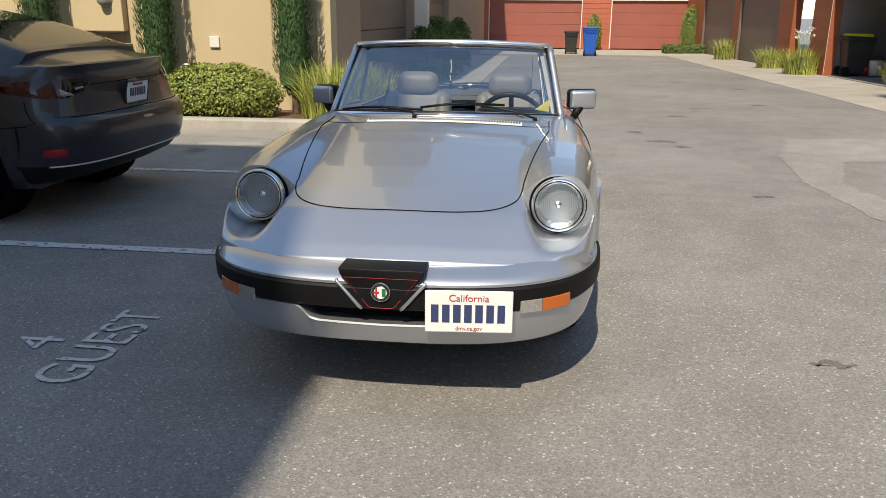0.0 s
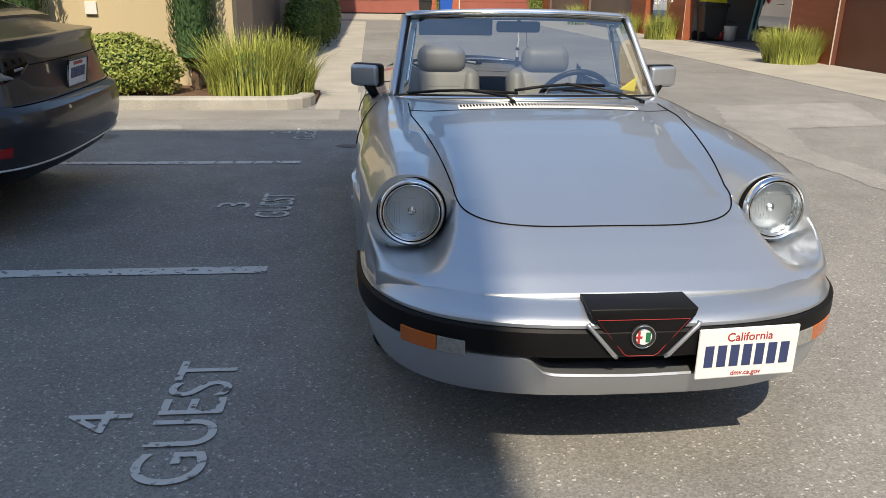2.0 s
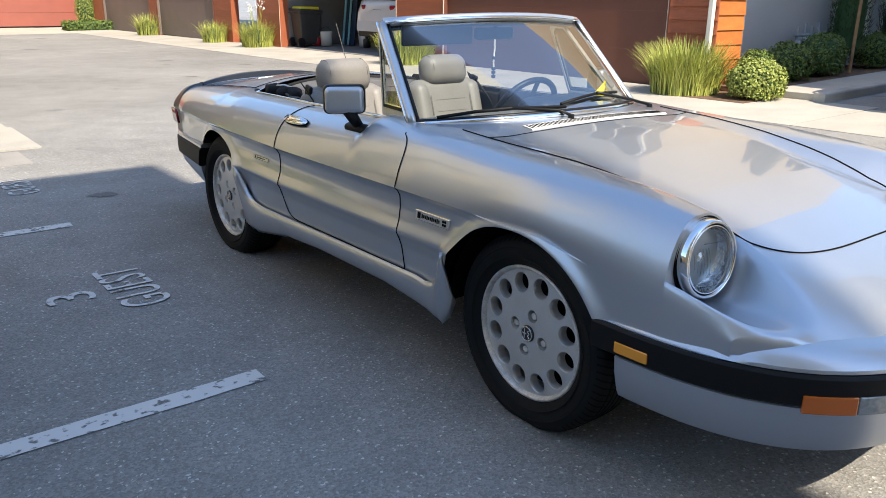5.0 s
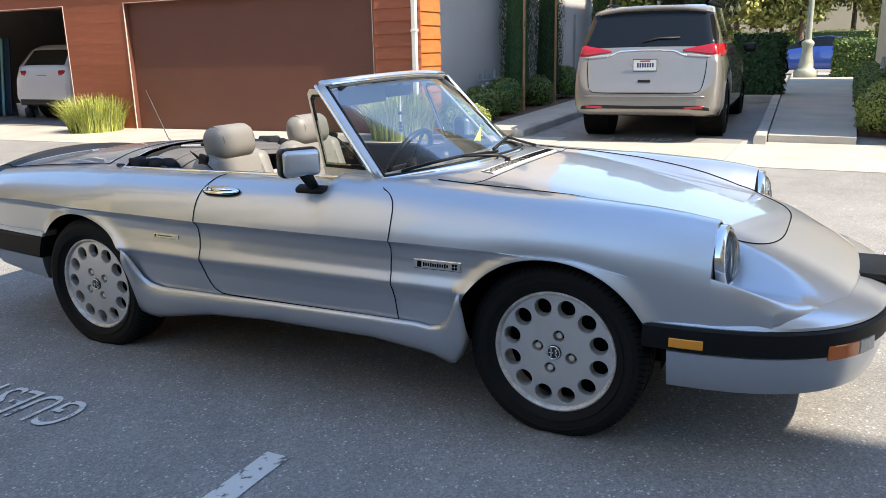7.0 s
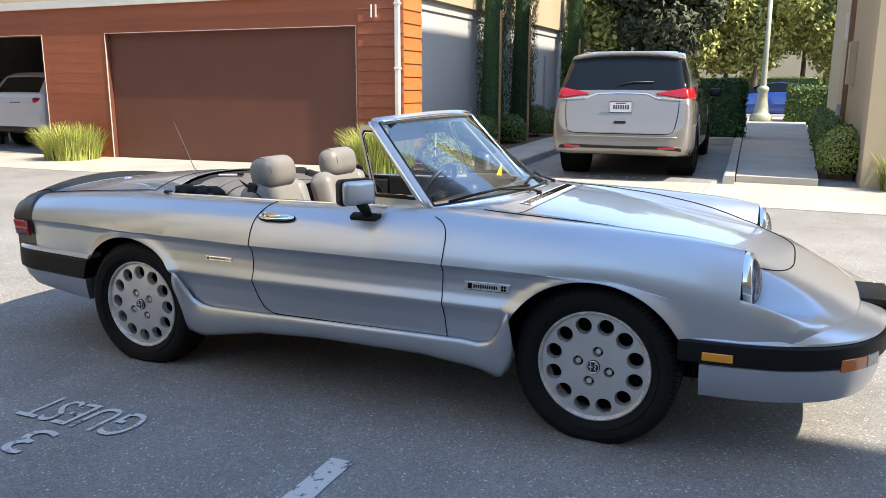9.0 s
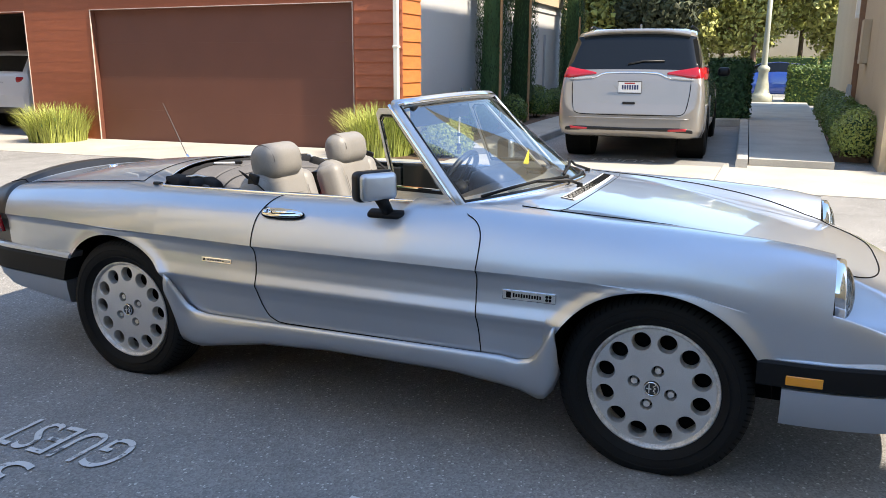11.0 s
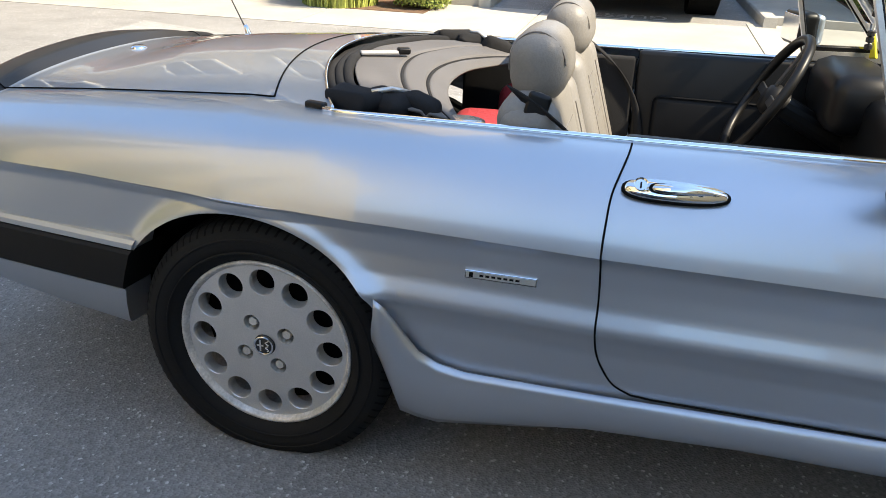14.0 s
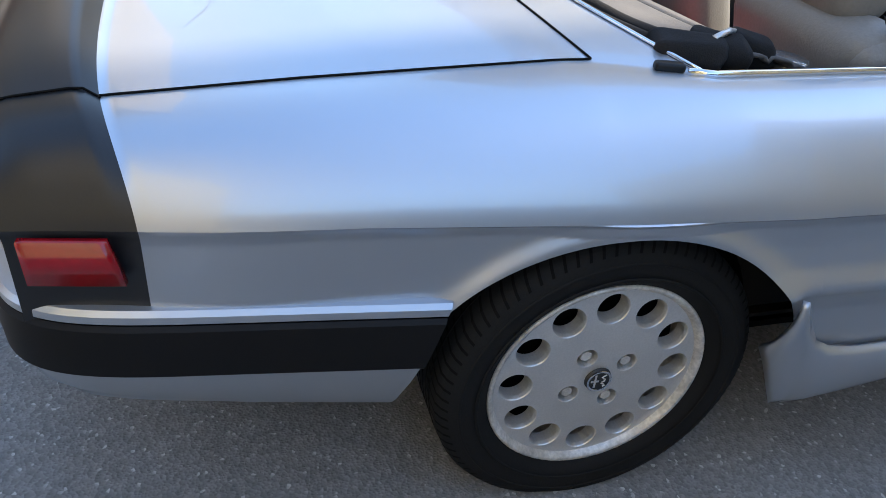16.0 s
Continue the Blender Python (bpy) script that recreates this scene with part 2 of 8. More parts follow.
DARK_GLASS = mat("dark_glass", (0.006, 0.007, 0.008), 0.03, spec=0.35)
CAR_GREY = mat("dark_grey_paint", (0.026, 0.028, 0.034), 0.38, 0.25, coat=0.5, var=0.03, scale=3)
CAR_SILVER = mat("pale_silver_paint", (0.24, 0.224, 0.205), 0.36, 0.45, coat=1.0, var=0.02, scale=3)
CAR_WHITE = mat("white_paint", (0.55, 0.55, 0.55), 0.3, coat=1.0, var=0.02, scale=3)
CAR_BLUE = mat("blue_paint", (0.02, 0.07, 0.36), 0.3, 0.3, coat=1.0, var=0.02, scale=3)
BIN_BLUE = mat("blue_plastic", (0.015, 0.10, 0.48), 0.5, var=0.06, scale=5)
BIN_BLACK = mat("black_plastic", (0.03, 0.03, 0.03), 0.5, var=0.1, scale=5)
POST_GREEN = mat("pale_green_metal", (0.36, 0.37, 0.30), 0.6, 0.2, var=0.1, scale=6)
WHITE_PLASTIC = mat("white_plastic", (0.75, 0.74, 0.70), 0.5, var=0.04, scale=10)
RED_TOOL = mat("red_enamel", (0.35, 0.015, 0.02), 0.4)


# ---- helpers for meshes ----
def part(name, bm, material, parent=None, label="", smooth=False):
    """Links a bmesh as one mesh object under a thing or a part."""
    me = bpy.data.meshes.new(name)
    bm.normal_update()
    bm.to_mesh(me)
    bm.free()
    me.materials.append(material)
    if smooth:
        me.shade_smooth()
    ob = new(name, me)
    if parent is not None:
        ob.parent = parent
    if label:
        tagged(ob, label)
    return ob


def raw(name, verts, faces, material, parent=None, label="", smooth=False):
    me = bpy.data.meshes.new(name)
    me.from_pydata([tuple(v) for v in verts], [], faces)
    me.validate()
    me.materials.append(material)
    if smooth:
        me.shade_smooth()
    ob = new(name, me)
    if parent is not None:
        ob.parent = parent
    if label:
        tagged(ob, label)
    return ob


def thing(name, label, category, group="", kind="", at=(0, 0, 0), turn=0.0):
    ob = new(name)
    ob.empty_display_size = 0.2
    ob.matrix_basis = pose(*at, 0, 0, turn)
    return tagged(ob, label, category, group, kind)


def box(x0, x1, y0, y1, z0, z1, bevel=0.0, bm=None):
    bm = bm or bmesh.new()
    r = bmesh.ops.create_cube(bm, size=1)
    m = Matrix.Translation(((x0 + x1) / 2, (y0 + y1) / 2, (z0 + z1) / 2)) @ Matrix.Diagonal((x1 - x0, y1 - y0, z1 - z0, 1))
    bmesh.ops.transform(bm, matrix=m, verts=r["verts"])
    if bevel:
        edges = list({e for v in r["verts"] for e in v.link_edges})
        bmesh.ops.bevel(bm, geom=edges, offset=bevel, segments=2, affect="EDGES", profile=0.5)
    return bm


def cyl(p, q, r0, r1=None, seg=16, bm=None, caps=True):
    """A tapered rod from p to q."""
    bm = bm or bmesh.new()
    p, q = Vector(p), Vector(q)
    d = q - p
    m = Matrix.Translation((p + q) / 2) @ d.to_track_quat("Z", "Y").to_matrix().to_4x4()
    bmesh.ops.create_cone(bm, cap_ends=caps, segments=seg, radius1=r0, radius2=r0 if r1 is None else r1, depth=d.length, matrix=m)
    return bm


def tube(points, r, seg=8, bm=None, closed=False):
    """A round bar swept along points."""
    bm = bm or bmesh.new()
    pts = [Vector(p) for p in points]
    n = len(pts)
    rings = []
    up = Vector((0.123, 0.301, 0.95)).normalized()
    for i, p in enumerate(pts):
        a = pts[(i - 1) % n] if closed or i else pts[0]
        b = pts[(i + 1) % n] if closed or i < n - 1 else pts[-1]
        t = (b - a).normalized()
        s = t.cross(up).normalized()
        w = s.cross(t)
        rings.append([bm.verts.new(p + r * (math.cos(2 * math.pi * k / seg) * s + math.sin(2 * math.pi * k / seg) * w)) for k in range(seg)])
    for i in range(n if closed else n - 1):
        a, b = rings[i], rings[(i + 1) % n]
        for k in range(seg):
            bm.faces.new((a[k], a[(k + 1) % seg], b[(k + 1) % seg], b[k]))
    if not closed:
        bm.faces.new(rings[0])
        bm.faces.new(list(reversed(rings[-1])))
    bmesh.ops.recalc_face_normals(bm, faces=bm.faces)
    return bm


def lathe(profile, seg=32, axis="x", bm=None):
    """Profile of (along the axis, radius) turned round an axis through the origin."""
    bm = bm or bmesh.new()
    rings = []
    for a, r in profile:
        ring = []
        for k in range(seg):
            c, s = math.cos(2 * math.pi * k / seg) * r, math.sin(2 * math.pi * k / seg) * r
            ring.append(bm.verts.new({"x": (a, c, s), "y": (c, a, s), "z": (c, s, a)}[axis]))
        rings.append(ring)
    for i in range(len(rings) - 1):
        for k in range(seg):
            bm.faces.new((rings[i][k], rings[i][(k + 1) % seg], rings[i + 1][(k + 1) % seg], rings[i + 1][k]))
    bmesh.ops.recalc_face_normals(bm, faces=bm.faces)
    return bm


def move(bm, m):
    bmesh.ops.transform(bm, matrix=m, verts=bm.verts)
    return bm


def letters(text, size, depth=0.002, spacing=1.0):
    """A bmesh of words in the built-in font, centred, lying in the xy plane."""
    cu = bpy.data.curves.new("words", "FONT")
    cu.body, cu.size, cu.extrude, cu.align_x, cu.align_y, cu.space_character = text, size, depth, "CENTER", "CENTER", spacing
    ob = bpy.data.objects.new("words", cu)
    scene.collection.objects.link(ob)
    dg = bpy.context.evaluated_depsgraph_get()
    me = bpy.data.meshes.new_from_object(ob.evaluated_get(dg))
    bm = bmesh.new()
    bm.from_mesh(me)
    bpy.data.objects.remove(ob)
    bpy.data.curves.remove(cu)
    bpy.data.meshes.remove(me)
    return bm


def lerp(x, table):
    return float(np.interp(x, [a for a, _ in table], [b for _, b in table]))


def ground_z(x, y):
    """The yard falls a little towards the far garages and rises towards the street."""
    return 0.012 * max(0.0, min(x, 7.0) - 5.2) + 0.026 * max(0.0, min(x, 13.2) - 7.0) - 0.005 * max(0.0, min(x, 24.0) - 13.2) - 0.0095 * min(44.0, max(0.0, y - 4.0))


# ---- ground ----
def ground_sheet():
    xs = sorted({-1500, -300, -60, *range(-24, 60, 2), 150, 400, 1500})
    ys = sorted({-1500, -300, -60, *range(-24, 60, 2), 150, 400, 1500})
    verts = [(x, y, ground_z(min(x, 40), y)) for y in ys for x in xs]
    w = len(xs)
    faces = [(j * w + i, j * w + i + 1, (j + 1) * w + i + 1, (j + 1) * w + i) for j in range(len(ys) - 1) for i in range(w - 1)]
    ob = raw("ground", verts, faces, ASPHALT)
    return tagged(ob, "worn grey asphalt of a shared driveway", "ground", kind="structure")


ground_sheet()


def slab(name, x0, x1, y0, y1, h, material, label, category, thick=0.15, skew0=0.0, skew1=0.0):
    """A slab that follows the ground, h above it; its long edges may veer by a slope each."""
    bm = bmesh.new()
    nx, ny = max(1, int((x1 - x0) / 1.5)), max(1, int((y1 - y0) / 1.5))
    top = []
    for j in range(ny + 1):
        row = []
        for i in range(nx + 1):
            x = x0 + (x1 - x0) * i / nx
            a, b = y0 + skew0 * (x - x0), y1 + skew1 * (x - x0)
            y = a + (b - a) * j / ny
            row.append(bm.verts.new((x, y, ground_z(x, y) + h)))
        top.append(row)
    fs = [bm.faces.new((top[j][i], top[j][i + 1], top[j + 1][i + 1], top[j + 1][i])) for j in range(ny) for i in range(nx)]
    r = bmesh.ops.extrude_face_region(bm, geom=fs)
    bmesh.ops.translate(bm, vec=(0, 0, -thick), verts=[v for v in r["geom"] if isinstance(v, bmesh.types.BMVert)])
    bmesh.ops.recalc_face_normals(bm, faces=bm.faces)
    return tagged(part(name, bm, material), label, category, kind="structure")


# concrete apron along the garages, in slabs with open joints
apron = thing("pavement", "pale concrete apron in front of the garages", "pavement", kind="structure")
ya = -6.0
k = 0
while ya < 43.0:
    length = 2.44
    x1 = 7.24 if ya > 8.3 else 7.05 if 3.7 < ya < 6.0 else 7.3
    o = slab("slab", 5.15, x1, ya + 0.006, min(ya + length, 43.6) - 0.006, 0.012, CONCRETE, "", "")
    o.parent = apron
    for key in ("kind",):
        del o[key]
    ya += length
    k += 1
slab("pavement_far", -8, 5.14, 36.3, 44.2, 0.012, CONCRETE, "pale concrete apron before the far garages", "pavement")
slab("pavement_left", -3.2, -1.68, 10.9, 34, 0.012, CONCRETE, "pale concrete strip beside the tan building", "pavement")
slab("pavement_corner", -2.14, -1.64, 9.46, 10.89, 0.012, CONCRETE, "pale concrete strip beside the planting bed", "pavement")
slab("gutter", -14, -1.85, 8.75, 9.37, 0.004, mat("gutter_concrete", (0.27, 0.255, 0.235), 0.85, var=0.22, scale=0.9, fine=0.1, fscale=90, bump=0.2, bscale=120), "concrete gutter along the kerb", "gutter")
slab("street_walk", 7.32, 29, 2.40, 3.44, 0.10, CONCRETE, "smooth concrete footpath to the street", "footpath", skew1=0.0459)
slab("side_walk", 7.32, 18.6, 7.02, 7.75, 0.10, CONCRETE, "concrete footpath beside the guest stall", "footpath")
slab("bed_east", 7.32, 18.6, 7.76, 8.7, 0.09, SOIL, "dark soil of the narrow planting bed", "planting bed")
slab("bed_east_low", 6.35, 7.30, 7.5, 8.55, 0.02, SOIL, "brown mulch of the corner planting bed", "planting bed")
slab("bed_west", 8.2, 18.6, 1.93, 2.38, 0.09, SOIL, "dark soil of the planting bed beside the path", "planting bed")
slab("bed_left", -14, -2.50, 9.56, 10.85, 0.10, SOIL, "brown mulch of the planting bed before the cream wall", "planting bed")
slab("bed_tip", -2.49, -2.16, 9.90, 10.85, 0.05, SOIL, "brown mulch at the end of the planting bed", "planting bed")


def kerb(name, pts, width, h, label):
    """A raised concrete kerb along points, with a rounded nose."""
    bm = bmesh.new()
    prof = [(0, -0.1), (0.0, h - 0.025), (0.012, h - 0.006), (0.03, h), (width, h), (width, -0.1)]
    rings = []
    for i, (x, y) in enumerate(pts):
        a, b = Vector(pts[max(i - 1, 0)]), Vector(pts[min(i + 1, len(pts) - 1)])
        d = (b - a).normalized()
        n = Vector((-d.y, d.x))
        rings.append([bm.verts.new((x + n.x * o, y + n.y * o, ground_z(x, y) + z)) for o, z in prof])
    for a, b in zip(rings, rings[1:]):
        for j in range(len(prof) - 1):
            bm.faces.new((a[j], a[j + 1], b[j + 1], b[j]))
    bm.faces.new(rings[0])
    bm.faces.new(rings[-1])
    bmesh.ops.recalc_face_normals(bm, faces=bm.faces)
    return tagged(part(name, bm, KERB), label, "kerb", kind="structure")


kerb("kerb_left", [(-14 + i * 1.15, 9.38) for i in range(10)] + [(-2.66, 9.39), (-2.44, 9.44), (-2.28, 9.54), (-2.20, 9.68), (-2.16, 9.87)], 0.17, 0.135, "grey concrete kerb of the planting bed")
kerb("kerb_stall_east", [(7.2, 6.86), (13.3, 6.86)], 0.15, 0.13, "concrete kerb of the guest stall")
kerb("kerb_stall_path", [(13.3, 3.878), (7.04, 3.595)], 0.15, 0.13, "concrete kerb between guest stall and path")
kerb("kerb_stall_end", [(13.15, 6.85), (13.15, 3.88)], 0.15, 0.13, "concrete kerb at the end of the guest stall")


# painted stall lines and words
def line(x0, x1, y0, y1):
    bm = bmesh.new()
    n = 40
    rnd = random.Random(int(y0 * 100))
    low = [bm.verts.new((x0 + (x1 - x0) * i / n, y0 + rnd.uniform(-0.004, 0.004), ground_z(0, y0) + 0.004)) for i in range(n + 1)]
    top = [bm.verts.new((x0 + (x1 - x0) * i / n, y1 + rnd.uniform(-0.004, 0.004), ground_z(0, y1) + 0.004)) for i in range(n + 1)]
    for i in range(n):
        bm.faces.new((low[i], low[i + 1], top[i + 1], top[i]))
    return tagged(part("stall_line", bm, ROADPAINT), "worn white painted line of a parking stall", "road marking", "stall lines", kind="structure")


line(-7.4, -2.02, 4.12, 4.215)
line(-7.4, -2.065, 6.59, 6.685)


def road_word(text, size, x, y, sx, sy, name="road_word"):
    """Stencilled letters whose tops point to -x; sx is the letter height, sy the width factor."""
    bm = letters(text, 1.0, 0.0)
    lo = [min(v.co[i] for v in bm.verts) for i in (0, 1)]
    hi = [max(v.co[i] for v in bm.verts) for i in (0, 1)]
    m = pose(x, y, ground_z(x, y) + 0.006, -0.54 if y > 4 else 0, 0, 0) @ pose(0, 0, 0, 0, 0, 90) @ Matrix.Diagonal((sy / (hi[0] - lo[0]), sx / (hi[1] - lo[1]), 1, 1)) @ Matrix.Translation((-(lo[0] + hi[0]) / 2, -(lo[1] + hi[1]) / 2, 0))
    move(bm, m)
    return tagged(part(name, bm, ROADPAINT), "white stencilled %s on the asphalt" % ("word" if len(text) > 1 else "number"), "road marking", "stall words", kind="structure")


road_word("GUEST", 1, -2.10, 2.83, 0.21, 0.75)
road_word("4", 1, -2.38, 2.80, 0.20, 0.13, "road_number")
road_word("GUEST", 1, -2.11, 5.36, 0.21, 0.57)
road_word("3", 1, -2.37, 5.36, 0.20, 0.12, "road_number")
road_word("GUEST", 1, -2.12, 7.90, 0.20, 0.56)
road_word("2", 1, -2.36, 7.95, 0.19, 0.11, "road_number")
gw = road_word("GUEST", 1, 7.27, 5.15, 0.34, 0.95)
gw.location.z += 0.006


def patch(name, outline, tone, label):
    """A thin ragged skin of paler or darker asphalt on the ground."""
    m = ASPHALT.copy()
    m.name = name
    for n in m.node_tree.nodes:
        if n.type == "VECT_MATH":
            n.inputs[0].default_value = [c * tone for c in n.inputs[0].default_value]
    rnd = random.Random(len(label) + int(outline[0][0] * 10))
    pts = []
    for (x0, y0), (x1, y1) in zip(outline, outline[1:] + outline[:1]):
        n = max(2, int(math.hypot(x1 - x0, y1 - y0) / 0.06))
        for k in range(n):
            x, y = x0 + (x1 - x0) * k / n + rnd.gauss(0, 0.015), y0 + (y1 - y0) * k / n + rnd.gauss(0, 0.015)
            pts.append((x, y, ground_z(x, y) + 0.003))
    ob = raw("road_patch", pts, [list(range(len(pts)))], m)
    return tagged(ob, label, "road patch", "road patches", kind="structure")


patch("pale_asphalt", [(2.65, 9.75), (4.6, 10.1), (4.0, 8.35), (2.75, 8.15), (2.35, 7.0), (2.5, 5.6), (2.1, 5.6), (2.0, 7.0), (2.2, 8.4)], 1.22, "pale worn patch in the asphalt")
patch("pale_stain", [(-4.1, 8.3), (-3.4, 8.4), (-3.3, 8.15), (-4.0, 8.05)], 1.25, "pale smear on the asphalt of a stall")
for i, (x, y, r) in enumerate(((0.9, 10.1, 0.10), (1.12, 9.3, 0.12), (1.3, 8.9, 0.08), (0.92, 3.04, 0.05), (1.7, 12.0, 0.14), (2.3, 13.2, 0.12), (3.4, 14.0, 0.12), (1.5, 6.3, 0.05), (3.9, 17.5, 0.16), (0.6, 1.6, 0.03), (2.9, 19.5, 0.2), (2.0, 15.5, 0.10), (-1.7, 7.3, 0.10), (-1.45, 1.7, 0.03))):
    patch("oil_spot", [(x + r * math.cos(a) * (1.5 if i % 2 else 1.0), y + r * math.sin(a) * 0.6) for a in [2 * math.pi * k / 10 for k in range(10)]], 0.62, "small dark oil spot on the asphalt")


# ---- buildings ----
def solid(name, pieces, material, label, category="wall", kind="structure", parent=None):
    """One wall from butted blocks (x0, x1, y0, y1, z0, z1)."""
    bm = bmesh.new()
    for p in pieces:
        box(*p, bm=bm)
    ob = part(name, bm, material, parent)
    return tagged(ob, label, category, kind=kind)


PLANK = {}


def planks(wall, axis, a0, a1, fixed, z0, z1, material, height=0.195, deep=1.0):
    """Lapped boards, each its own piece, on a wall along y (axis 'y', face at x=fixed) or along x (face at y=fixed)."""
    if material.name not in PLANK:
        v = [(0, 0, 0), (0, 1, 0), (-0.030, 1, 0), (-0.030, 0, 0), (0, 0, 1.06), (0, 1, 1.06), (-0.010, 1, 1.06), (-0.010, 0, 1.06)]
        f = [(0, 1, 2, 3), (7, 6, 5, 4), (3, 2, 6, 7), (0, 4, 5, 1), (0, 3, 7, 4), (1, 5, 6, 2)]
        me = bpy.data.meshes.new("plank")
        me.from_pydata(v, [], f)
        me.materials.append(material)
        PLANK[material.name] = me
    z = z0
    while z < z1 - 0.02:
        h = min(height, (z1 - z) / 1.06)
        ob = new("plank", PLANK[material.name])
        ob.parent = wall
        if axis == "y":
            ob.matrix_basis = Matrix.Translation((fixed, a0, z)) @ Matrix.Diagonal((deep, a1 - a0, h, 1))
        else:
            ob.matrix_basis = Matrix.Translation((a0, fixed, z)) @ pose(0, 0, 0, 0, 0, 90) @ Matrix.Diagonal((1, -(a1 - a0), h, 1))
        z += height


def garage_door(name, y0, y1, z0, z1, x, material, label, panels=4, trim=TRIM_THIN):
    """A sectional door in the wall at x, facing -x, with its thin pale trim."""
    d = thing(name, label, "garage door", kind="structure")
    h = (z1 - z0) / panels
    for i in range(panels):
        part("panel", box(x + 0.10, x + 0.15, y0 + 0.01, y1 - 0.01, z0 + i * h + 0.0002, z0 + (i + 1) * h - 0.0002, 0.0004), material, d)
    # Added dark sheet behind the panels; stops light showing through their gaps.
    part("backing", box(x + 0.16, x + 0.20, y0 - 0.02, y1 + 0.02, z0 - 0.1, z1 + 0.02), DARK, d)
    for a, c in ((y0 - 0.006, y0 + 0.006), (y1 - 0.006, y1 + 0.006)):
        part("frame", box(x - 0.014, x + 0.012, a, c, z0, z1 + 0.008, 0.003), trim, d)
        part("jamb", box(x + 0.0125, x + 0.10, a, c, z0, z1 + 0.008), material, d)
    part("frame", box(x - 0.014, x + 0.012, y0 + 0.006, y1 - 0.006, z1 - 0.004, z1 + 0.008, 0.003), trim, d)
    part("jamb", box(x + 0.0125, x + 0.10, y0 + 0.006, y1 - 0.006, z1 - 0.004, z1 + 0.008), material, d)
    return d


def window(name, x, y, z, w, h, face, label="white-framed window with dark glass"):
    """A window on a wall; face is '-x', '+x', '-y' or '+y'."""
    d = thing(name, label, "window", kind="structure")
    turn = {"-y": 0, "+x": 90, "+y": 180, "-x": -90}[face]
    d.matrix_basis = pose(x, y, z, 0, 0, turn)
    for a in (-1, 1):
        part("frame", box(a * w / 2 - 0.04, a * w / 2 + 0.04, -0.05, 0.02, -h / 2 - 0.04, h / 2 + 0.04, 0.006), TRIM_WHITE, d)
        part("frame", box(-w / 2 + 0.04, w / 2 - 0.04, -0.05, 0.02, a * h / 2 - 0.04, a * h / 2 + 0.04, 0.006), TRIM_WHITE, d)
        part("pane", box(min(0.02 * a, a * (w / 2 - 0.04)), max(0.02 * a, a * (w / 2 - 0.04)), -0.012, 0.01, -h / 2 + 0.04, h / 2 - 0.04), DARK_GLASS, d)
    part("mullion", box(-0.02, 0.02, -0.04, 0.02, -h / 2 + 0.04, h / 2 - 0.04, 0.004), TRIM_WHITE, d)
    return d


XW = 7.2
ZL = -0.35
east = solid("wall_east", [
    (XW, XW + 0.25, 8.60, 9.45, ZL, 2.30), (XW, XW + 0.25, 15.0, 16.72, ZL, 2.30), (XW, XW + 0.25, 22.4, 23.85, ZL, 2.30),
    (XW, XW + 0.25, 25.7, 27.1, ZL, 2.30), (XW, XW + 0.25, 32.5, 33.4, ZL, 2.30), (XW, XW + 0.25, 39.6, 44.2, ZL, 2.30),
    (XW, XW + 0.25, 8.60, 44.2, 2.30, 2.80), (XW + 0.9, XW + 1.1, 23.85, 25.7, ZL, 2.30),
], SIDING, "red-brown clad wall of the garage building")
planks(east, "y", 8.57, 9.40, XW, 0.02, 2.80, SIDING)
planks(east, "y", 9.40, 15.02, XW, 2.36, 2.80, SIDING, deep=0.06)
planks(east, "y", 15.02, 16.69, XW, 0.0, 2.80, SIDING, deep=0.06)
planks(east, "y", 16.69, 22.44, XW, 2.36, 2.80, SIDING, deep=0.06)
planks(east, "y", 22.45, 23.85, XW, -0.2, 2.80, SIDING, deep=0.14)
planks(east, "y", 25.7, 27.05, XW, -0.2, 2.80, SIDING, deep=0.14)
recess = solid("wall_recess", [(XW + 0.86, XW + 0.9, 23.86, 25.69, ZL, 2.30)], mat("ochre_wood_panel", (0.30, 0.15, 0.035), 0.6, var=0.15, scale=3), "ochre wood panelled entry recess")
upper = solid("wall_east_upper", [(XW + 0.02, XW + 10, 8.62, 44.2, 2.80, 10.4)], STUCCO_BEIGE, "pale stucco upper storeys over the garages")
band = solid("trim_east", [(XW - 0.05, XW + 0.02, 8.57, 44.2, 2.801, 2.95)], TRIM_WHITE, "pale band above the garages", "trim")
for i, y in enumerate((9.6, 12.2, 14.9, 18.4, 21.2, 25.2, 29.0, 33.2, 37.5)):
    window("window_e%d" % i, XW + 0.02, y, 4.5, 1.3, 1.5, "-x")
    window("window_u%d" % i, XW + 0.02, y, 7.6, 1.3, 1.5, "-x")
north = solid("wall_south_side", [(XW + 0.26, 7.88, 8.60, 8.80, ZL, 2.80)], SIDING_ORANGE, "orange cedar side of the garage building")
planks(north, "x", 7.20, 7.88, 8.60, 0.02, 2.80, SIDING_ORANGE, 0.21)
grey = solid("wall_grey", [(7.89, 17.0, 8.72, 8.92, -0.1, 10.4)], STUCCO_GREY, "pale grey stucco side wall")
solid("trim_grey", [(11.95, 12.02, 8.66, 8.718, 0.1, 10.4)], TRIM_WHITE, "pale control joint on the grey wall", "trim")
solid("trim_grey_band", [(7.89, 17.0, 8.69, 8.718, 2.62, 2.70)], STUCCO_GREY, "shallow reveal on the grey wall", "trim")
window("window_grey", 13.7, 8.72, 2.1, 0.9, 1.5, "-y")
solid("door_side", [(15.4, 16.2, 8.66, 8.718, 0.12, 2.1)], mat("grey_door_paint", (0.38, 0.40, 0.42), 0.5, var=0.04, scale=3), "grey painted utility door", "door")

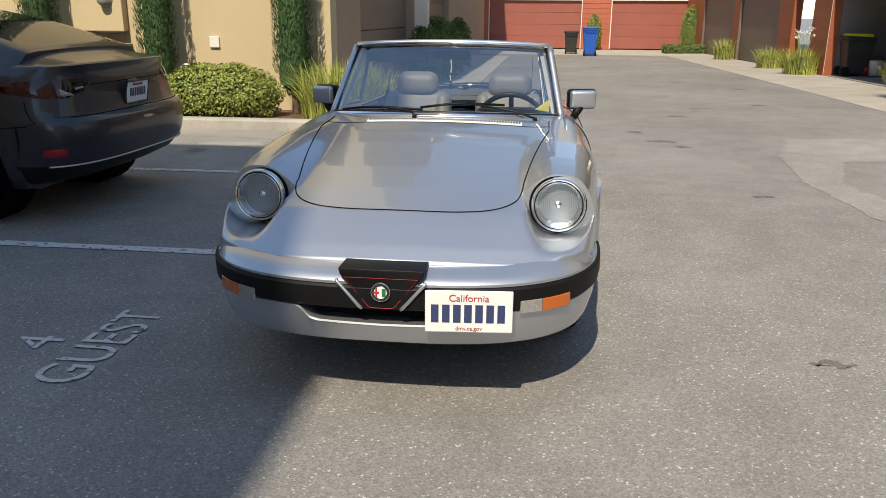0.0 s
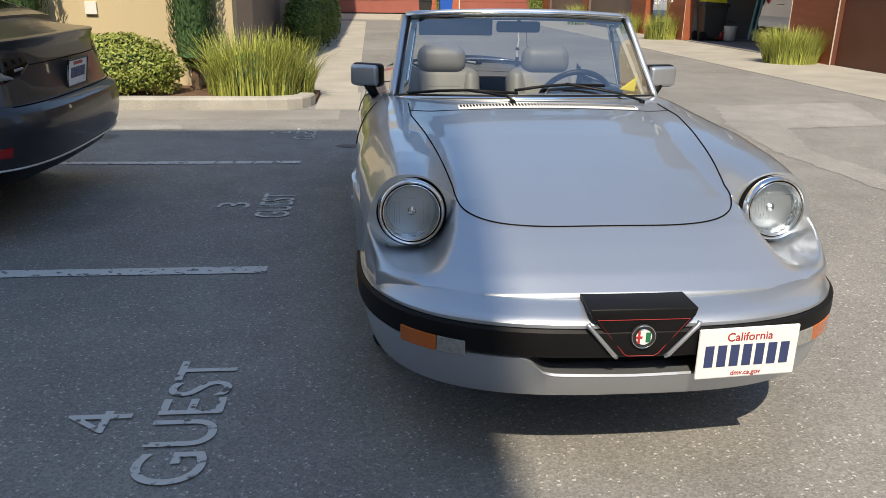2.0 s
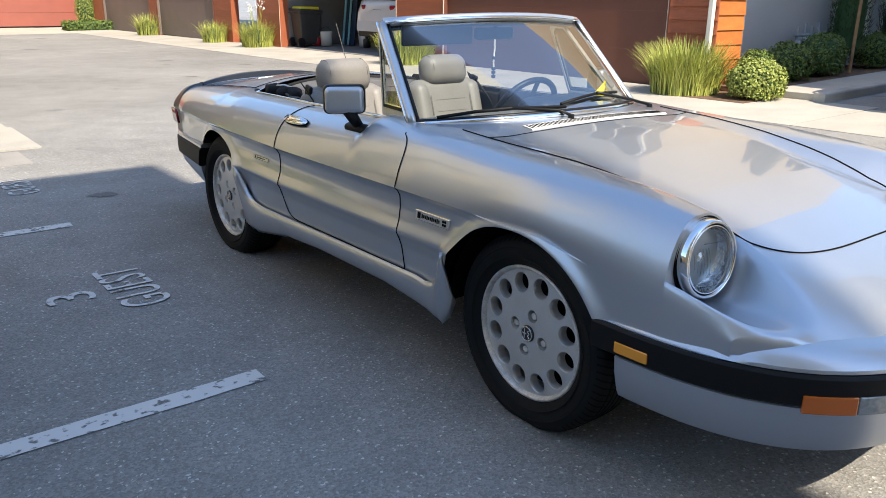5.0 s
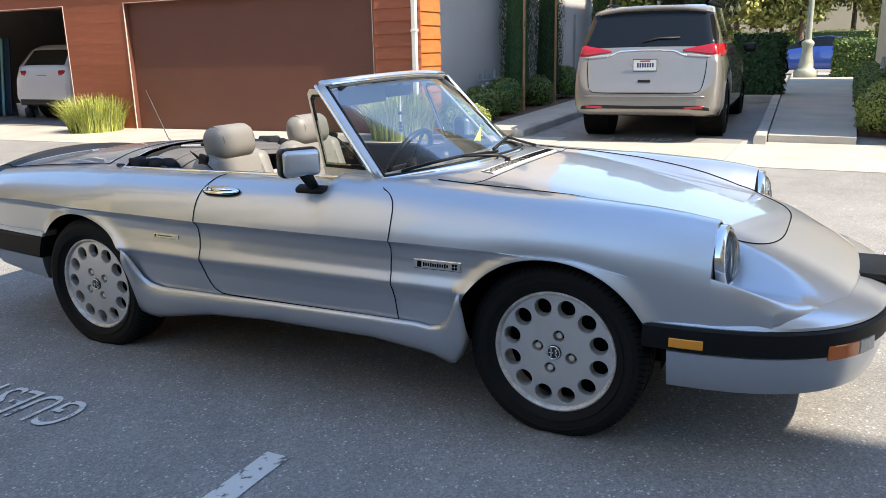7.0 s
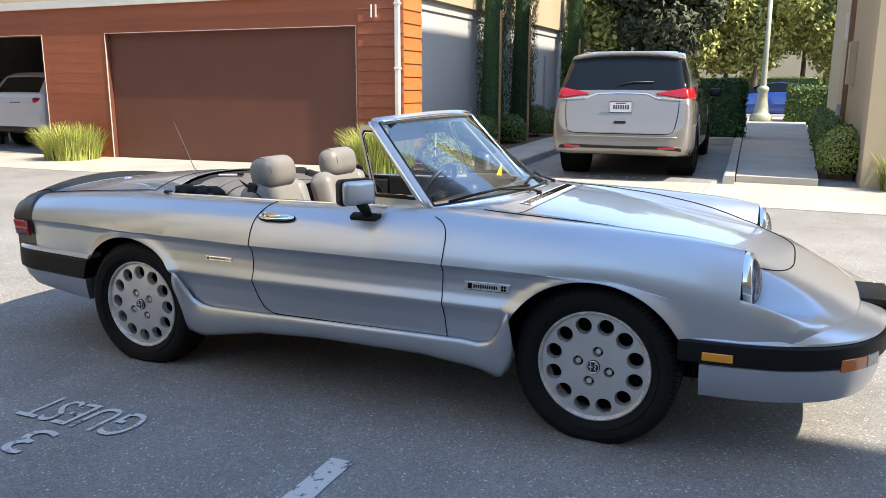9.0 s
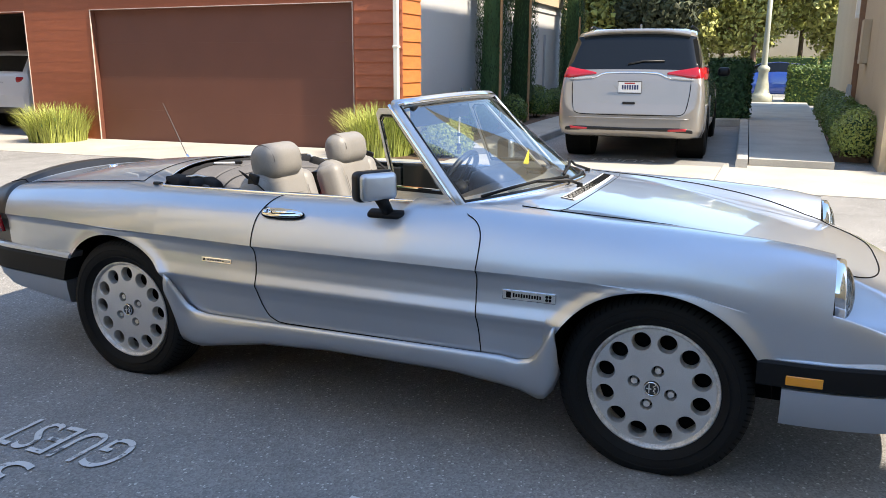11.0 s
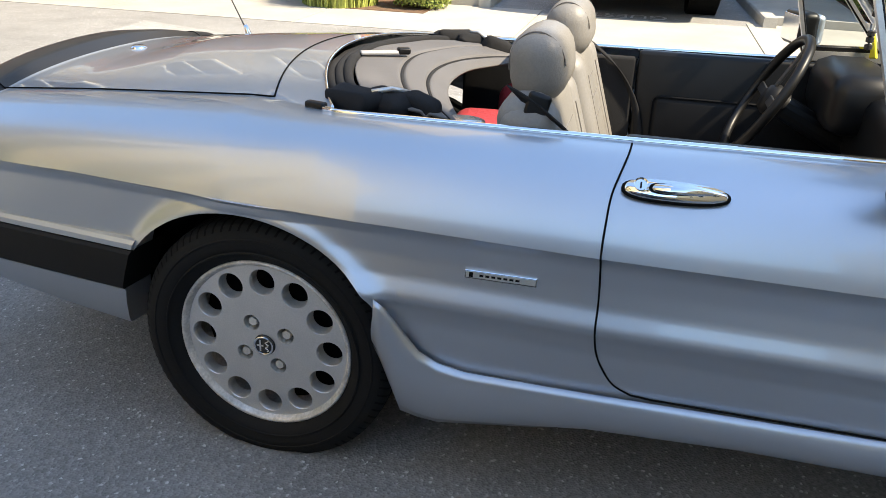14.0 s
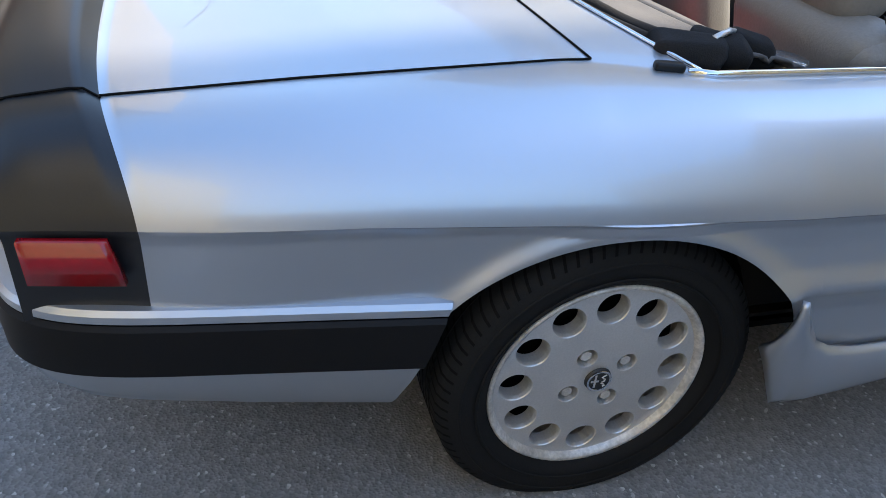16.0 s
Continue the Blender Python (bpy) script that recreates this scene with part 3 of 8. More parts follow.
garage_door("door_brown", 9.45, 15.0, -0.09, 2.30, XW, DOOR_BROWN, "closed brown sectional garage door")
garage_door("door_taupe", 27.1, 32.5, -0.21, 2.2, XW, DOOR_TAUPE, "closed taupe sectional garage door", trim=DOOR_BROWN)
garage_door("door_taupe_far", 33.4, 39.6, -0.28, 2.2, XW, DOOR_TAUPE, "closed taupe sectional garage door", trim=DOOR_BROWN)
# open garage; its indoor shade is put into the wall and ceiling greys
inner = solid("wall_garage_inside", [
    (XW + 0.26, 14.2, 16.50, 16.70, ZL, 2.6), (XW + 0.26, 14.2, 22.42, 22.62, ZL, 2.6), (14.0, 14.2, 16.71, 22.41, ZL, 2.6)], mat("dimmed_drywall", (0.20, 0.19, 0.18), 0.9, var=0.1, scale=1), "drywall inside the open garage, indoor shade put into its grey")
solid("ceiling_garage", [(XW + 0.26, 14.2, 16.4, 22.7, 2.61, 2.79)], mat("dimmed_ceiling", (0.28, 0.27, 0.25), 0.9, var=0.05), "ceiling of the open garage, indoor shade put into its grey", "ceiling")
slab("floor_garage", XW + 0.05, 14.0, 16.74, 22.38, 0.02, mat("garage_floor", (0.20, 0.19, 0.18), 0.8, var=0.2, scale=1.5), "stained concrete floor of the open garage", "floor")
frame_open = thing("door_frame_open", "pale trim round the open garage", "door frame", kind="structure")
part("frame", box(XW - 0.014, XW + 0.03, 16.70, 16.713, -0.1, 2.315, 0.004), TRIM_THIN, frame_open)
part("frame", box(XW - 0.014, XW + 0.03, 22.407, 22.42, -0.2, 2.315, 0.004), TRIM_THIN, frame_open)
part("frame", box(XW - 0.014, XW + 0.03, 16.713, 22.407, 2.302, 2.315, 0.004), TRIM_THIN, frame_open)

# far garages
YF = 44.2
far = solid("wall_far", [(-9, -3.25, YF, YF + 0.3, -0.5, 2.2), (1.68, 3.3, YF, YF + 0.3, -0.5, 2.2), (8.2, 9.5, YF, YF + 0.3, -0.5, 2.2), (-9, 9.5, YF, YF + 0.3, 2.2, 3.2)], SIDING_FAR, "brick-red clad wall of the far garages")
planks(far, "x", -9, -3.3, YF, -0.33, 2.2, SIDING_FAR, 0.26)
planks(far, "x", 1.72, 3.26, YF, -0.33, 2.2, SIDING_FAR, 0.26)
planks(far, "x", -9, 9.5, YF, 2.25, 3.2, SIDING_FAR, 0.26)
solid("wall_far_upper", [(-9, 9.5, YF + 0.04, YF + 8, 3.2, 10.4)], STUCCO_BEIGE, "pale stucco upper storeys over the far garages")
for nm, x0, x1 in (("door_red", -3.25, 1.68), ("door_red_far", 3.3, 8.2)):
    d = thing(nm, "closed dull red sectional garage door", "garage door", kind="structure")
    for i in range(4):
        part("panel", box(x0 + 0.01, x1 - 0.01, YF + 0.10, YF + 0.15, -0.32 + i * 0.62 + 0.006, -0.32 + (i + 1) * 0.62 - 0.006, 0.006), DOOR_RED, d)
    # Unseen dark sheet added to keep the panel gaps from glowing.
    part("backing", box(x0, x1, YF + 0.16, YF + 0.2, -0.4, 2.19), DARK, d)
    part("frame", box(x0 - 0.05, x0, YF - 0.04, YF + 0.12, -0.33, 2.21, 0.006), TRIM_WHITE, d)
    part("frame", box(x1, x1 + 0.05, YF - 0.04, YF + 0.12, -0.33, 2.21, 0.006), TRIM_WHITE, d)
    part("frame", box(x0 + 0.001, x1 - 0.001, YF - 0.04, YF + 0.12, 2.16, 2.21, 0.006), TRIM_WHITE, d)

# cream and tan building; the tan side has its shade put into the colour
solid("wall_cream", [(-14, -3.24, 10.86, 11.1, -0.1, 10.2)], STUCCO_CREAM, "sunlit cream stucco wall")
solid("trim_cream_corner", [(-3.40, -3.20, 10.80, 11.12, -0.1, 10.2)], STUCCO_CREAM, "cream stucco corner pilaster", "trim")
tan = solid("wall_tan", [(-3.6, -3.24, 11.13, 12.8, -0.3, 10.2), (-3.6, -3.24, 12.8, 18.2, 2.3, 10.2), (-3.6, -3.24, 18.2, 19.6, -0.3, 10.2), (-3.6, -3.24, 19.6, 25.0, 2.3, 10.2), (-3.6, -3.24, 25.0, 40, -0.5, 10.2)], STUCCO_SHADE_TAN, "stucco wall with its shade put into the tan colour")
for nm, y0, y1 in (("door_tan", 12.8, 18.2), ("door_tan_far", 19.6, 25.0)):
    d = thing(nm, "closed tan sectional garage door", "garage door", kind="structure")
    for i in range(4):
        part("panel", box(-3.48, -3.43, y0 + 0.005, y1 - 0.005, -0.14 + i * 0.61 + 0.005, -0.14 + (i + 1) * 0.61 - 0.005, 0.006), DOOR_TAUPE, d)
solid("wall_cream_body", [(-14, -3.61, 11.11, 40, -0.5, 10.2)], STUCCO_SHADE_TAN, "inner block of the tan building")
solid("trim_pilaster", [(-3.239, -2.95, 18.3, 18.7, -0.3, 8)], TRIM_WHITE, "pale pilaster between the tan garage doors", "trim")
# beige building by the street path, the building that shades the stalls, and the walls that close the yard
solid("wall_beige", [(9.5, 22, -12, 1.9, -0.1, 10.6)], STUCCO_BEIGE, "beige stucco building beside the path")
solid("wall_beige_front", [(7.3, 9.49, -12, 1.90, -0.1, 10.6)], STUCCO_BEIGE, "beige stucco corner of the building beside the path")
solid("wall_shade", [(-22, -2.13, -14, -0.95, -0.1, 11.0)], STUCCO_CREAM, "tall cream stucco building that shades the stalls")
for i, x in enumerate((-4.0, -7.2, -10.4)):
    for z in (4.2, 7.4):
        window("window_s%d%d" % (i, z), x, -0.95, z, 1.3, 1.5, "+y")
solid("wall_west", [(-15.5, -15.2, -0.9, 40, -0.1, 3.2)], STUCCO_CREAM, "plain cream wall that closes the stalls")
solid("wall_back", [(-2.0, 22, -30, -29.6, -0.1, 7.0)], STUCCO_BEIGE, "plain beige wall at the end of the driveway")


# ---- the silver convertible ----
car = thing("convertible_car", "silver two-seat convertible with its top folded, parked on asphalt", "car", at=(-0.80, 3.387, 0))
car.matrix_basis = pose(-0.80, 3.387, 0.0, -0.45, 0, 0)
T_H = [(-1.0, 0.468), (-0.95, 0.506), (-0.912, 0.533), (-0.85, 0.570), (-0.75, 0.617), (-0.66, 0.656), (-0.5, 0.703), (-0.3, 0.750), (0, 0.806), (0.2, 0.832), (0.3, 0.843), (0.4, 0.852), (0.5, 0.862), (0.6, 0.872), (0.8, 0.880)]
T_R = [(-0.95, 0.415), (-0.85, 0.488), (-0.80, 0.525), (-0.765, 0.556), (-0.70, 0.620), (-0.62, 0.694), (-0.55, 0.746), (-0.5, 0.774), (-0.4, 0.792), (-0.3, 0.804), (0, 0.825), (0.3, 0.834), (0.7, 0.841), (1.5, 0.832), (2.1, 0.829), (2.34, 0.830), (2.76, 0.805), (3.05, 0.783), (3.27, 0.745)]
T_C = [(2.0, 0.882), (2.3, 0.876), (2.6, 0.855), (2.9, 0.822), (3.05, 0.812), (3.18, 0.806), (3.27, 0.765)]
T_W = [(-1.0, 0.690), (-0.8, 0.702), (-0.6, 0.720), (-0.3, 0.742), (0, 0.762), (0.6, 0.770), (1.5, 0.772), (2.0, 0.762), (2.3, 0.740), (2.6, 0.706), (2.9, 0.672), (3.05, 0.652), (3.27, 0.615)]
T_UR = [(-1.0, 0.60), (-0.2, 0.60), (0.5, 0.60), (0.76, 0.572), (2.1, 0.56), (2.3, 0.495), (3.05, 0.475), (3.27, 0.455)]
T_ZC = [(-1.0, 0.503), (-0.8, 0.508), (-0.6, 0.522), (-0.53, 0.530), (-0.47, 0.545), (-0.35, 0.590), (-0.1, 0.650), (0.4, 0.657), (1.5, 0.662), (1.9, 0.668), (2.7, 0.670), (3.27, 0.655)]


def smooth01(x, a, b):
    t = min(1.0, max(0.0, (x - a) / (b - a)))
    return t * t * (3 - 2 * t)


def smax(a, b, k):
    h = max(k - abs(a - b), 0.0) / k
    return max(a, b) + h * h * k * 0.25


LAMP_Q = -0.5
LAMP = (0.582, 0.658)


def plan_c(u):
    r = min(abs(u) / 0.80, 0.99)
    return 0.80 * (1 - (1 - r ** 2.6) ** (1 / 2.6))


def v_of(q, u, ur):
    v = q + max(0.0, (LAMP_Q - q) / 0.5) ** 1.25 * plan_c(u)
    if -0.1 < q <= 0.76:
        v -= 0.15 * max(0.0, 1 - (u / ur) ** 2) * smooth01(q, -0.1, 0.76)
    elif q > 2.0:
        v += 0.17 * max(0.0, 1 - (u / ur) ** 2) * (1 - smooth01(q, 2.45, 3.0))
        v += 0.0 if q < 2.8 else -0.10 * (u / 0.65) ** 4 * smooth01(q, 2.8, 3.27)
    return v


def top_z(q, v, u):
    if q < 0.9:
        hood = lerp(q, T_H) - 0.016 * (u / 0.5) ** 2
        kc = lerp(v, [(-0.8, 3.0), (-0.5, 4.2), (-0.2, 2.6), (0.2, 1.5), (0.7, 0.6)])
        return smax(hood, lerp(v, T_R) - kc * (u - 0.585) ** 2, 0.03)
    belt = lerp(q, T_R)
    if q < 1.9:
        return belt
    ur = lerp(q, T_UR)
    return belt + (lerp(q, T_C) - belt) * (1 - min(1.0, u / ur) ** 2.2) + 0.034 * smooth01(q, 3.065, 3.10) * (1 - 0.45 * min(1.0, u / 0.5) ** 2) * (1 - smooth01(q, 3.20, 3.27))


def arch_z(v):
    z = -1.0
    if abs(v) < 0.355:
        z = 0.297 + math.sqrt(0.355 ** 2 - v * v) * 0.985
    if abs(v - 2.268) < 0.372:
        z = 0.285 + 0.350 * math.sqrt(1 - ((v - 2.268) / 0.372) ** 2)
    return z


def low_z(v):
    base = lerp(v, [(-1.0, 0.490), (-0.7, 0.482), (-0.4, 0.470)]) if v < -0.3 else (0.342 if v < 2.2 else 0.475)
    return max(base, arch_z(v))


def side_in(v, z, zc):
    """How far the side lies inside its widest line below the upper crease."""
    g1 = smooth01(v, 0.0, 0.35) * (1 - smooth01(v, 2.5, 3.0) * 0.5)
    g2 = smooth01(v, 0.1, 0.3) * (1 - smooth01(v, 1.95, 2.15))
    d = zc - z
    a = lerp(d, [(0, 0), (0.010, 0.013), (0.03, 0.024), (0.09, 0.027), (0.30, 0.036)])
    b = lerp(d, [(0, 0), (0.07, 0.0), (0.115, 0.009), (0.150, 0.024), (0.162, 0.026), (0.176, 0.018), (0.215, 0.008), (0.30, 0.004)])
    plain = 0.10 * d * d
    return g1 * (a - g2 * b) + (1 - g1) * plain


def flare(v, z, zb):
    az = arch_z(v)
    if az < 0:
        return 0.0
    c = 0.0 if v < 1 else 2.265
    r = math.hypot(v - c, (z - 0.29) * (1.0 if v < 1 else 1.02)) - 0.355
    return 0.017 * math.exp(-(r / 0.030) ** 2)


def scoop(q, u, v, z):
    """The hollow cut into the wing before the headlight: a flat floor with rising sides."""
    if q >= LAMP_Q:
        return z
    d = u - LAMP[0]
    floor = 0.546 + (0.055 if d > 0 else 0.115) * (abs(d) / 0.12) ** 3
    return -smax(-z, -floor, 0.034)


def shoulder_end(v):
    """Slant at which the shoulder meets the upper crease."""
    return radians(17) * smooth01(v, 0.0, 0.4)


N1, N2, N3 = 60, 22, 34


def section(q):
    ur, W = lerp(q, T_UR), lerp(q, T_W)
    pts = []
    for i in range(N1 + 1):
        u = ur * i / N1
        v = v_of(q, u, ur)
        pts.append((u, v, scoop(q, u, v, top_z(q, v, u))))
    for i in range(1, N2 + 1):
        a = math.pi / 2 * (1 - i / N2)
        a0 = shoulder_end(q)
        a = a0 + a * (1 - a0 / (math.pi / 2))
        u = ur + (W - ur) * (math.cos(a) / math.cos(a0)) ** 0.86
        v = v_of(q, u, ur)
        z0 = top_z(q, v_of(q, ur, ur), ur)
        zc = min(lerp(v, T_ZC), z0 - 0.03)
        z = zc + (z0 - zc) * ((math.sin(a) - math.sin(a0)) / (1 - math.sin(a0))) ** 0.92
        pts.append((u, v, scoop(q, u, v, z)))
    vs = pts[-1][1]
    zb = min(low_z(vs), zc - 0.0005)
    for i in range(1, N3 + 1):
        z = zc + (zb - zc) * i / N3
        u = W - side_in(vs, z, zc) + flare(vs, z, zb)
        pts.append((u, vs, z))
    return pts


QS = [-0.905, -0.902] + list(np.arange(-0.897, -0.50, 0.0085)) + [-0.5003, -0.5] + list(np.arange(-0.49, -0.17, 0.012)) + list(np.arange(-0.17, 0.26, 0.02)) + list(np.arange(0.26, 0.38, 0.006)) + list(np.arange(0.38, 0.75, 0.03))
QS += [0.76] + list(np.arange(0.80, 1.88, 0.03)) + list(np.arange(1.88, 2.0, 0.006)) + list(np.arange(2.0, 2.11, 0.02)) + [2.12] + list(np.arange(2.14, 2.50, 0.02)) + list(np.arange(2.50, 2.66, 0.006)) + list(np.arange(2.66, 3.02, 0.02)) + [3.03, 3.05, 3.07, 3.09, 3.11, 3.14, 3.17, 3.20, 3.22, 3.24, 3.255, 3.265, 3.27]
QS = sorted({round(float(x), 4) for x in QS})


def hood_inside(q, u):
    uh = 0.425 + 0.165 * (q + 0.6) / 1.2
    return q > -0.668 + 0.14 * (min(1.0, u / uh)) ** 8 and u < uh and q < 0.60


def build_body():
    grid = np.array([section(q) for q in QS])
    nq, ns = grid.shape[:2]
    JC = N1 + N2

    def normals(part_grid):
        nn = np.cross(np.gradient(part_grid, axis=1), np.gradient(part_grid, axis=0))
        return nn / (np.linalg.norm(nn, axis=2, keepdims=True) + 1e-12)
    cut = QS.index(LAMP_Q)
    upper_n = np.concatenate([normals(grid[:cut, :JC + 1]), normals(grid[cut:, :JC + 1])])
    lower_n = normals(grid[:, JC:])
    if upper_n[nq // 2, 5, 2] < 0:
        upper_n, lower_n = -upper_n, -lower_n
    for _ in range(2):
        soft = upper_n.copy()
        soft[1:-1, 1:-1] = (upper_n[1:-1, 1:-1] * 2 + upper_n[:-2, 1:-1] + upper_n[2:, 1:-1] + upper_n[1:-1, :-2] + upper_n[1:-1, 2:]) / 6
        upper_n[1:cut - 1, 1:-1] = soft[1:cut - 1, 1:-1]
        upper_n /= np.linalg.norm(upper_n, axis=2, keepdims=True) + 1e-12
    drop = np.abs(grid[cut, :, 2] - grid[cut - 1, :, 2]) > 0.006
    upper_n[:, 0, 0] = 0
    groups = {}
    for i in range(nq - 1):
        qm = (QS[i] + QS[i + 1]) / 2
        for j in range(ns - 1):
            c = grid[i:i + 2, j:j + 2].reshape(4, 3).mean(axis=0)
            if j < N1:
                if 0.76 < qm < 2.12:
                    continue
                if qm > 3.07:
                    key = "spoiler"
                elif c[1] > 2.292 + 0.085 * (1 - (c[0] / 0.4855) ** 2) and c[0] < 0.468 * (lerp(qm, T_UR) / 0.47) * 0.985:
                    key = "trunk_lid"
                elif hood_inside(qm, c[0]):
                    key = "hood"
                else:
                    key = "body"
            elif qm > 3.07:
                key = "spoiler"
            elif 0.59 < c[1] < 1.505 and c[2] > 0.345 and (c[1] < 1.42 or c[2] > 0.345 + (c[1] - 1.42) * 0.9):
                key = "door"
            else:
                key = "body"
            groups.setdefault(key, []).append((i, j))
    for key, cells in groups.items():
        sides = ((1,), (-1,)) if key == "door" else ((1, -1),)
        for signs in sides:
            index, verts, norms, faces = {}, [], [], []
            for sg in signs:
                for i, j in cells:
                    f = []
                    for a, b in ((i, j), (i + 1, j), (i + 1, j + 1), (i, j + 1)):
                        wall = i == cut - 1 and drop[b]
                        kk = (a, b, 0 if b == 0 else sg, j >= JC, wall)
                        if kk not in index:
                            index[kk] = len(verts)
                            p, n = grid[a, b], (lower_n[a, b - JC] if j >= JC else upper_n[a, b])
                            verts.append((p[0] * sg, p[1], p[2]))
                            norms.append((0.0, -1.0, 0.0) if wall else (n[0] * sg, n[1], n[2]))
                        f.append(index[kk])
                    faces.append(f if sg < 0 else f[::-1])
            me = bpy.data.meshes.new(key)
            me.from_pydata(verts, [], faces)
            me.materials.append(TAIL_BLACK if key == "spoiler" else PAINT)
            me.shade_smooth()
            me.normals_split_custom_set_from_vertices(norms)
            ob = new(key, me)
            ob.parent = car
            if key == "spoiler":
                tagged(ob, "matt black rubber tail and spoiler")
            if key == "door":
                DOORS[signs[0]] = ob
    return grid


DOORS = {}
GRID = build_body()


def nose_edge():
    """The rolled front edge of the body, turned down on to the bumper."""
    line = [Vector(p) for p in GRID[0][:N1 + N2 + 1]]
    line = [Vector((-p.x, p.y, p.z)) for p in reversed(line[1:])] + line
    rows = 7
    verts, faces = [], []
    for i, p in enumerate(line):
        t = line[min(i + 1, len(line) - 1)] - line[max(i - 1, 0)]
        out = Vector((t.y, -t.x, 0)).normalized()
        bulge = 0.010 * smooth01(min(i, len(line) - 1 - i) / len(line), 0.0, 0.13)
        low = min(p.z - 0.006, 0.490)
        for r in range(rows + 1):
            f = r / rows
            verts.append(p + out * bulge * math.sin(math.pi / 2 * min(1.0, 1.6 * f)) - Vector((0, 0, (p.z - low) * f ** 1.5)))
    m = rows + 1
    for i in range(len(line) - 1):
        for r in range(rows):
            faces.append((i * m + r, i * m + r + 1, (i + 1) * m + r + 1, (i + 1) * m + r))
    raw("nose_edge", verts, faces, PAINT, car, "rolled front edge of the body", True)


nose_edge()


def top_pt(q, u, lift=0.001):
    ur = lerp(q, T_UR)
    v = v_of(q, abs(u), ur)
    return Vector((u, v, top_z(q, v, abs(u)) + lift))


def side_pt(v, z, sg=-1, lift=0.001):
    """A point of the side at v and height z."""
    ur, W = lerp(v, T_UR), lerp(v, T_W)
    z0 = top_z(v, v, ur)
    zc = min(lerp(v, T_ZC), z0 - 0.03)
    if z >= zc:
        s = min(1.0, max(0.0, (z - zc) / (z0 - zc))) ** (1 / 0.92)
        sa = math.sin(shoulder_end(v))
        s = sa + s * (1 - sa)
        u = ur + (W - ur) * (math.sqrt(max(0.0, 1 - s * s)) / math.sqrt(1 - sa * sa)) ** 0.86
    else:
        u = W - side_in(v, z, zc) + flare(v, z, 0)
    return Vector((sg * (u + lift), v, z + (lift if z > zc + 0.05 else 0)))


def flow(points, n=6):
    """The same run of points with rounded corners."""
    out = []
    for i in range(len(points) - 1):
        p = [points[max(i - 1, 0)], points[i], points[i + 1], points[min(i + 2, len(points) - 1)]]
        for k in range(n):
            t = k / n
            out.append(tuple(0.5 * (2 * b + (c - a) * t + (2 * a - 5 * b + 4 * c - d) * t * t + (3 * b - a - 3 * c + d) * t ** 3) for a, b, c, d in zip(*p)))
    return out + [tuple(points[-1])]


def seam(points, r=0.0021):
    return part("panel_gap", tube(points, r, 6), SEAM, car, "dark panel gap")


# hood outline
def q_at(v, u, lo=-0.90, hi=0.80):
    """The section that passes v at u."""
    for _ in range(40):
        mid = (lo + hi) / 2
        lo, hi = (mid, hi) if v_of(mid, abs(u), lerp(mid, T_UR)) < v else (lo, mid)
    return lo


hp = []
for i in range(61):
    q = 0.52 - (0.52 + 0.44) * i / 60
    hp.append((q, min(0.545, 0.425 + 0.165 * (q + 0.6) / 1.2)))
uc = hp[-1][1]
for i in range(1, 41):
    a = math.pi / 2 * i / 40
    hp.append((-0.44 - 0.228 * math.sin(a) ** 0.85, uc * math.cos(a) ** 0.47))
full = [top_pt(q, -u) for q, u in hp] + [top_pt(q, u) for q, u in reversed(hp[:-1])]
seam(full, 0.0024)
seam([top_pt(q_at(0.325 + 0.04 * s * s, 0.545 * s), 0.545 * s) for s in [-1 + i / 20 for i in range(41)]], 0.0012)
# trunk outline
tp = [(3.07, 0.47)] + [(2.30 + 0.77 * i / 30, 0.468 * (lerp(2.30 + 0.77 * i / 30, T_UR) / 0.47) * 0.985) for i in range(30, -1, -1)]
fr = [(q_at(2.292 + 0.085 * math.sin(math.pi / 2 * i / 30) ** 2, 0.4855 * math.cos(math.pi / 2 * i / 30), 2.0, 2.6), 0.4855 * math.cos(math.pi / 2 * i / 30)) for i in range(31)]
full = [top_pt(q, -u) for q, u in tp + fr] + [top_pt(q, u) for q, u in reversed(tp + fr[:-1])]
seam(full, 0.0022)
for sg in (-1, 1):
    rear = [(1.483, 0.832), (1.497, 0.80), (1.507, 0.767), (1.510, 0.72), (1.511, 0.68), (1.510, 0.648), (1.507, 0.60), (1.505, 0.56), (1.504, 0.50), (1.497, 0.45), (1.482, 0.415), (1.457, 0.380), (1.42, 0.361)]
    low = [(1.42 - 0.0415 * i, 0.358) for i in range(1, 21)]
    front = [(0.578, 0.358), (0.583, 0.42), (0.590, 0.50), (0.594, 0.56), (0.593, 0.61), (0.592, 0.648), (0.586, 0.70), (0.585, 0.76), (0.597, 0.795), (0.62, 0.816), (0.65, 0.828)]
    seam([side_pt(v, z, sg) for v, z in flow(rear) + low + flow(front)] + [side_pt(0.65, 0.828, sg).lerp(Vector((sg * 0.612, 0.700, 0.8475)), i / 4) for i in range(1, 5)])
    # thin chrome strip along the belt, from the pillar foot to the roof well
    rail = [side_pt(1.02 + 0.045 * i, lerp(1.02 + 0.045 * i, T_R) + 0.002, sg, 0.002) for i in range(26)]
    foot = Vector((sg * 0.616, 0.712, 0.846))
    part("belt_trim", tube([foot.lerp(rail[0], i / 8) + Vector((0, 0, 0.004 * math.sin(math.pi * i / 8))) for i in range(8)] + rail, 0.0062, 8), CHROME, car, "thin bright belt moulding", smooth=True)

for sg in (-1, 1):
    seam([top_pt(3.072 + 0.02 * i, sg * (0.468 - 0.002 * i), 0.0015) for i in range(9)], 0.0020)

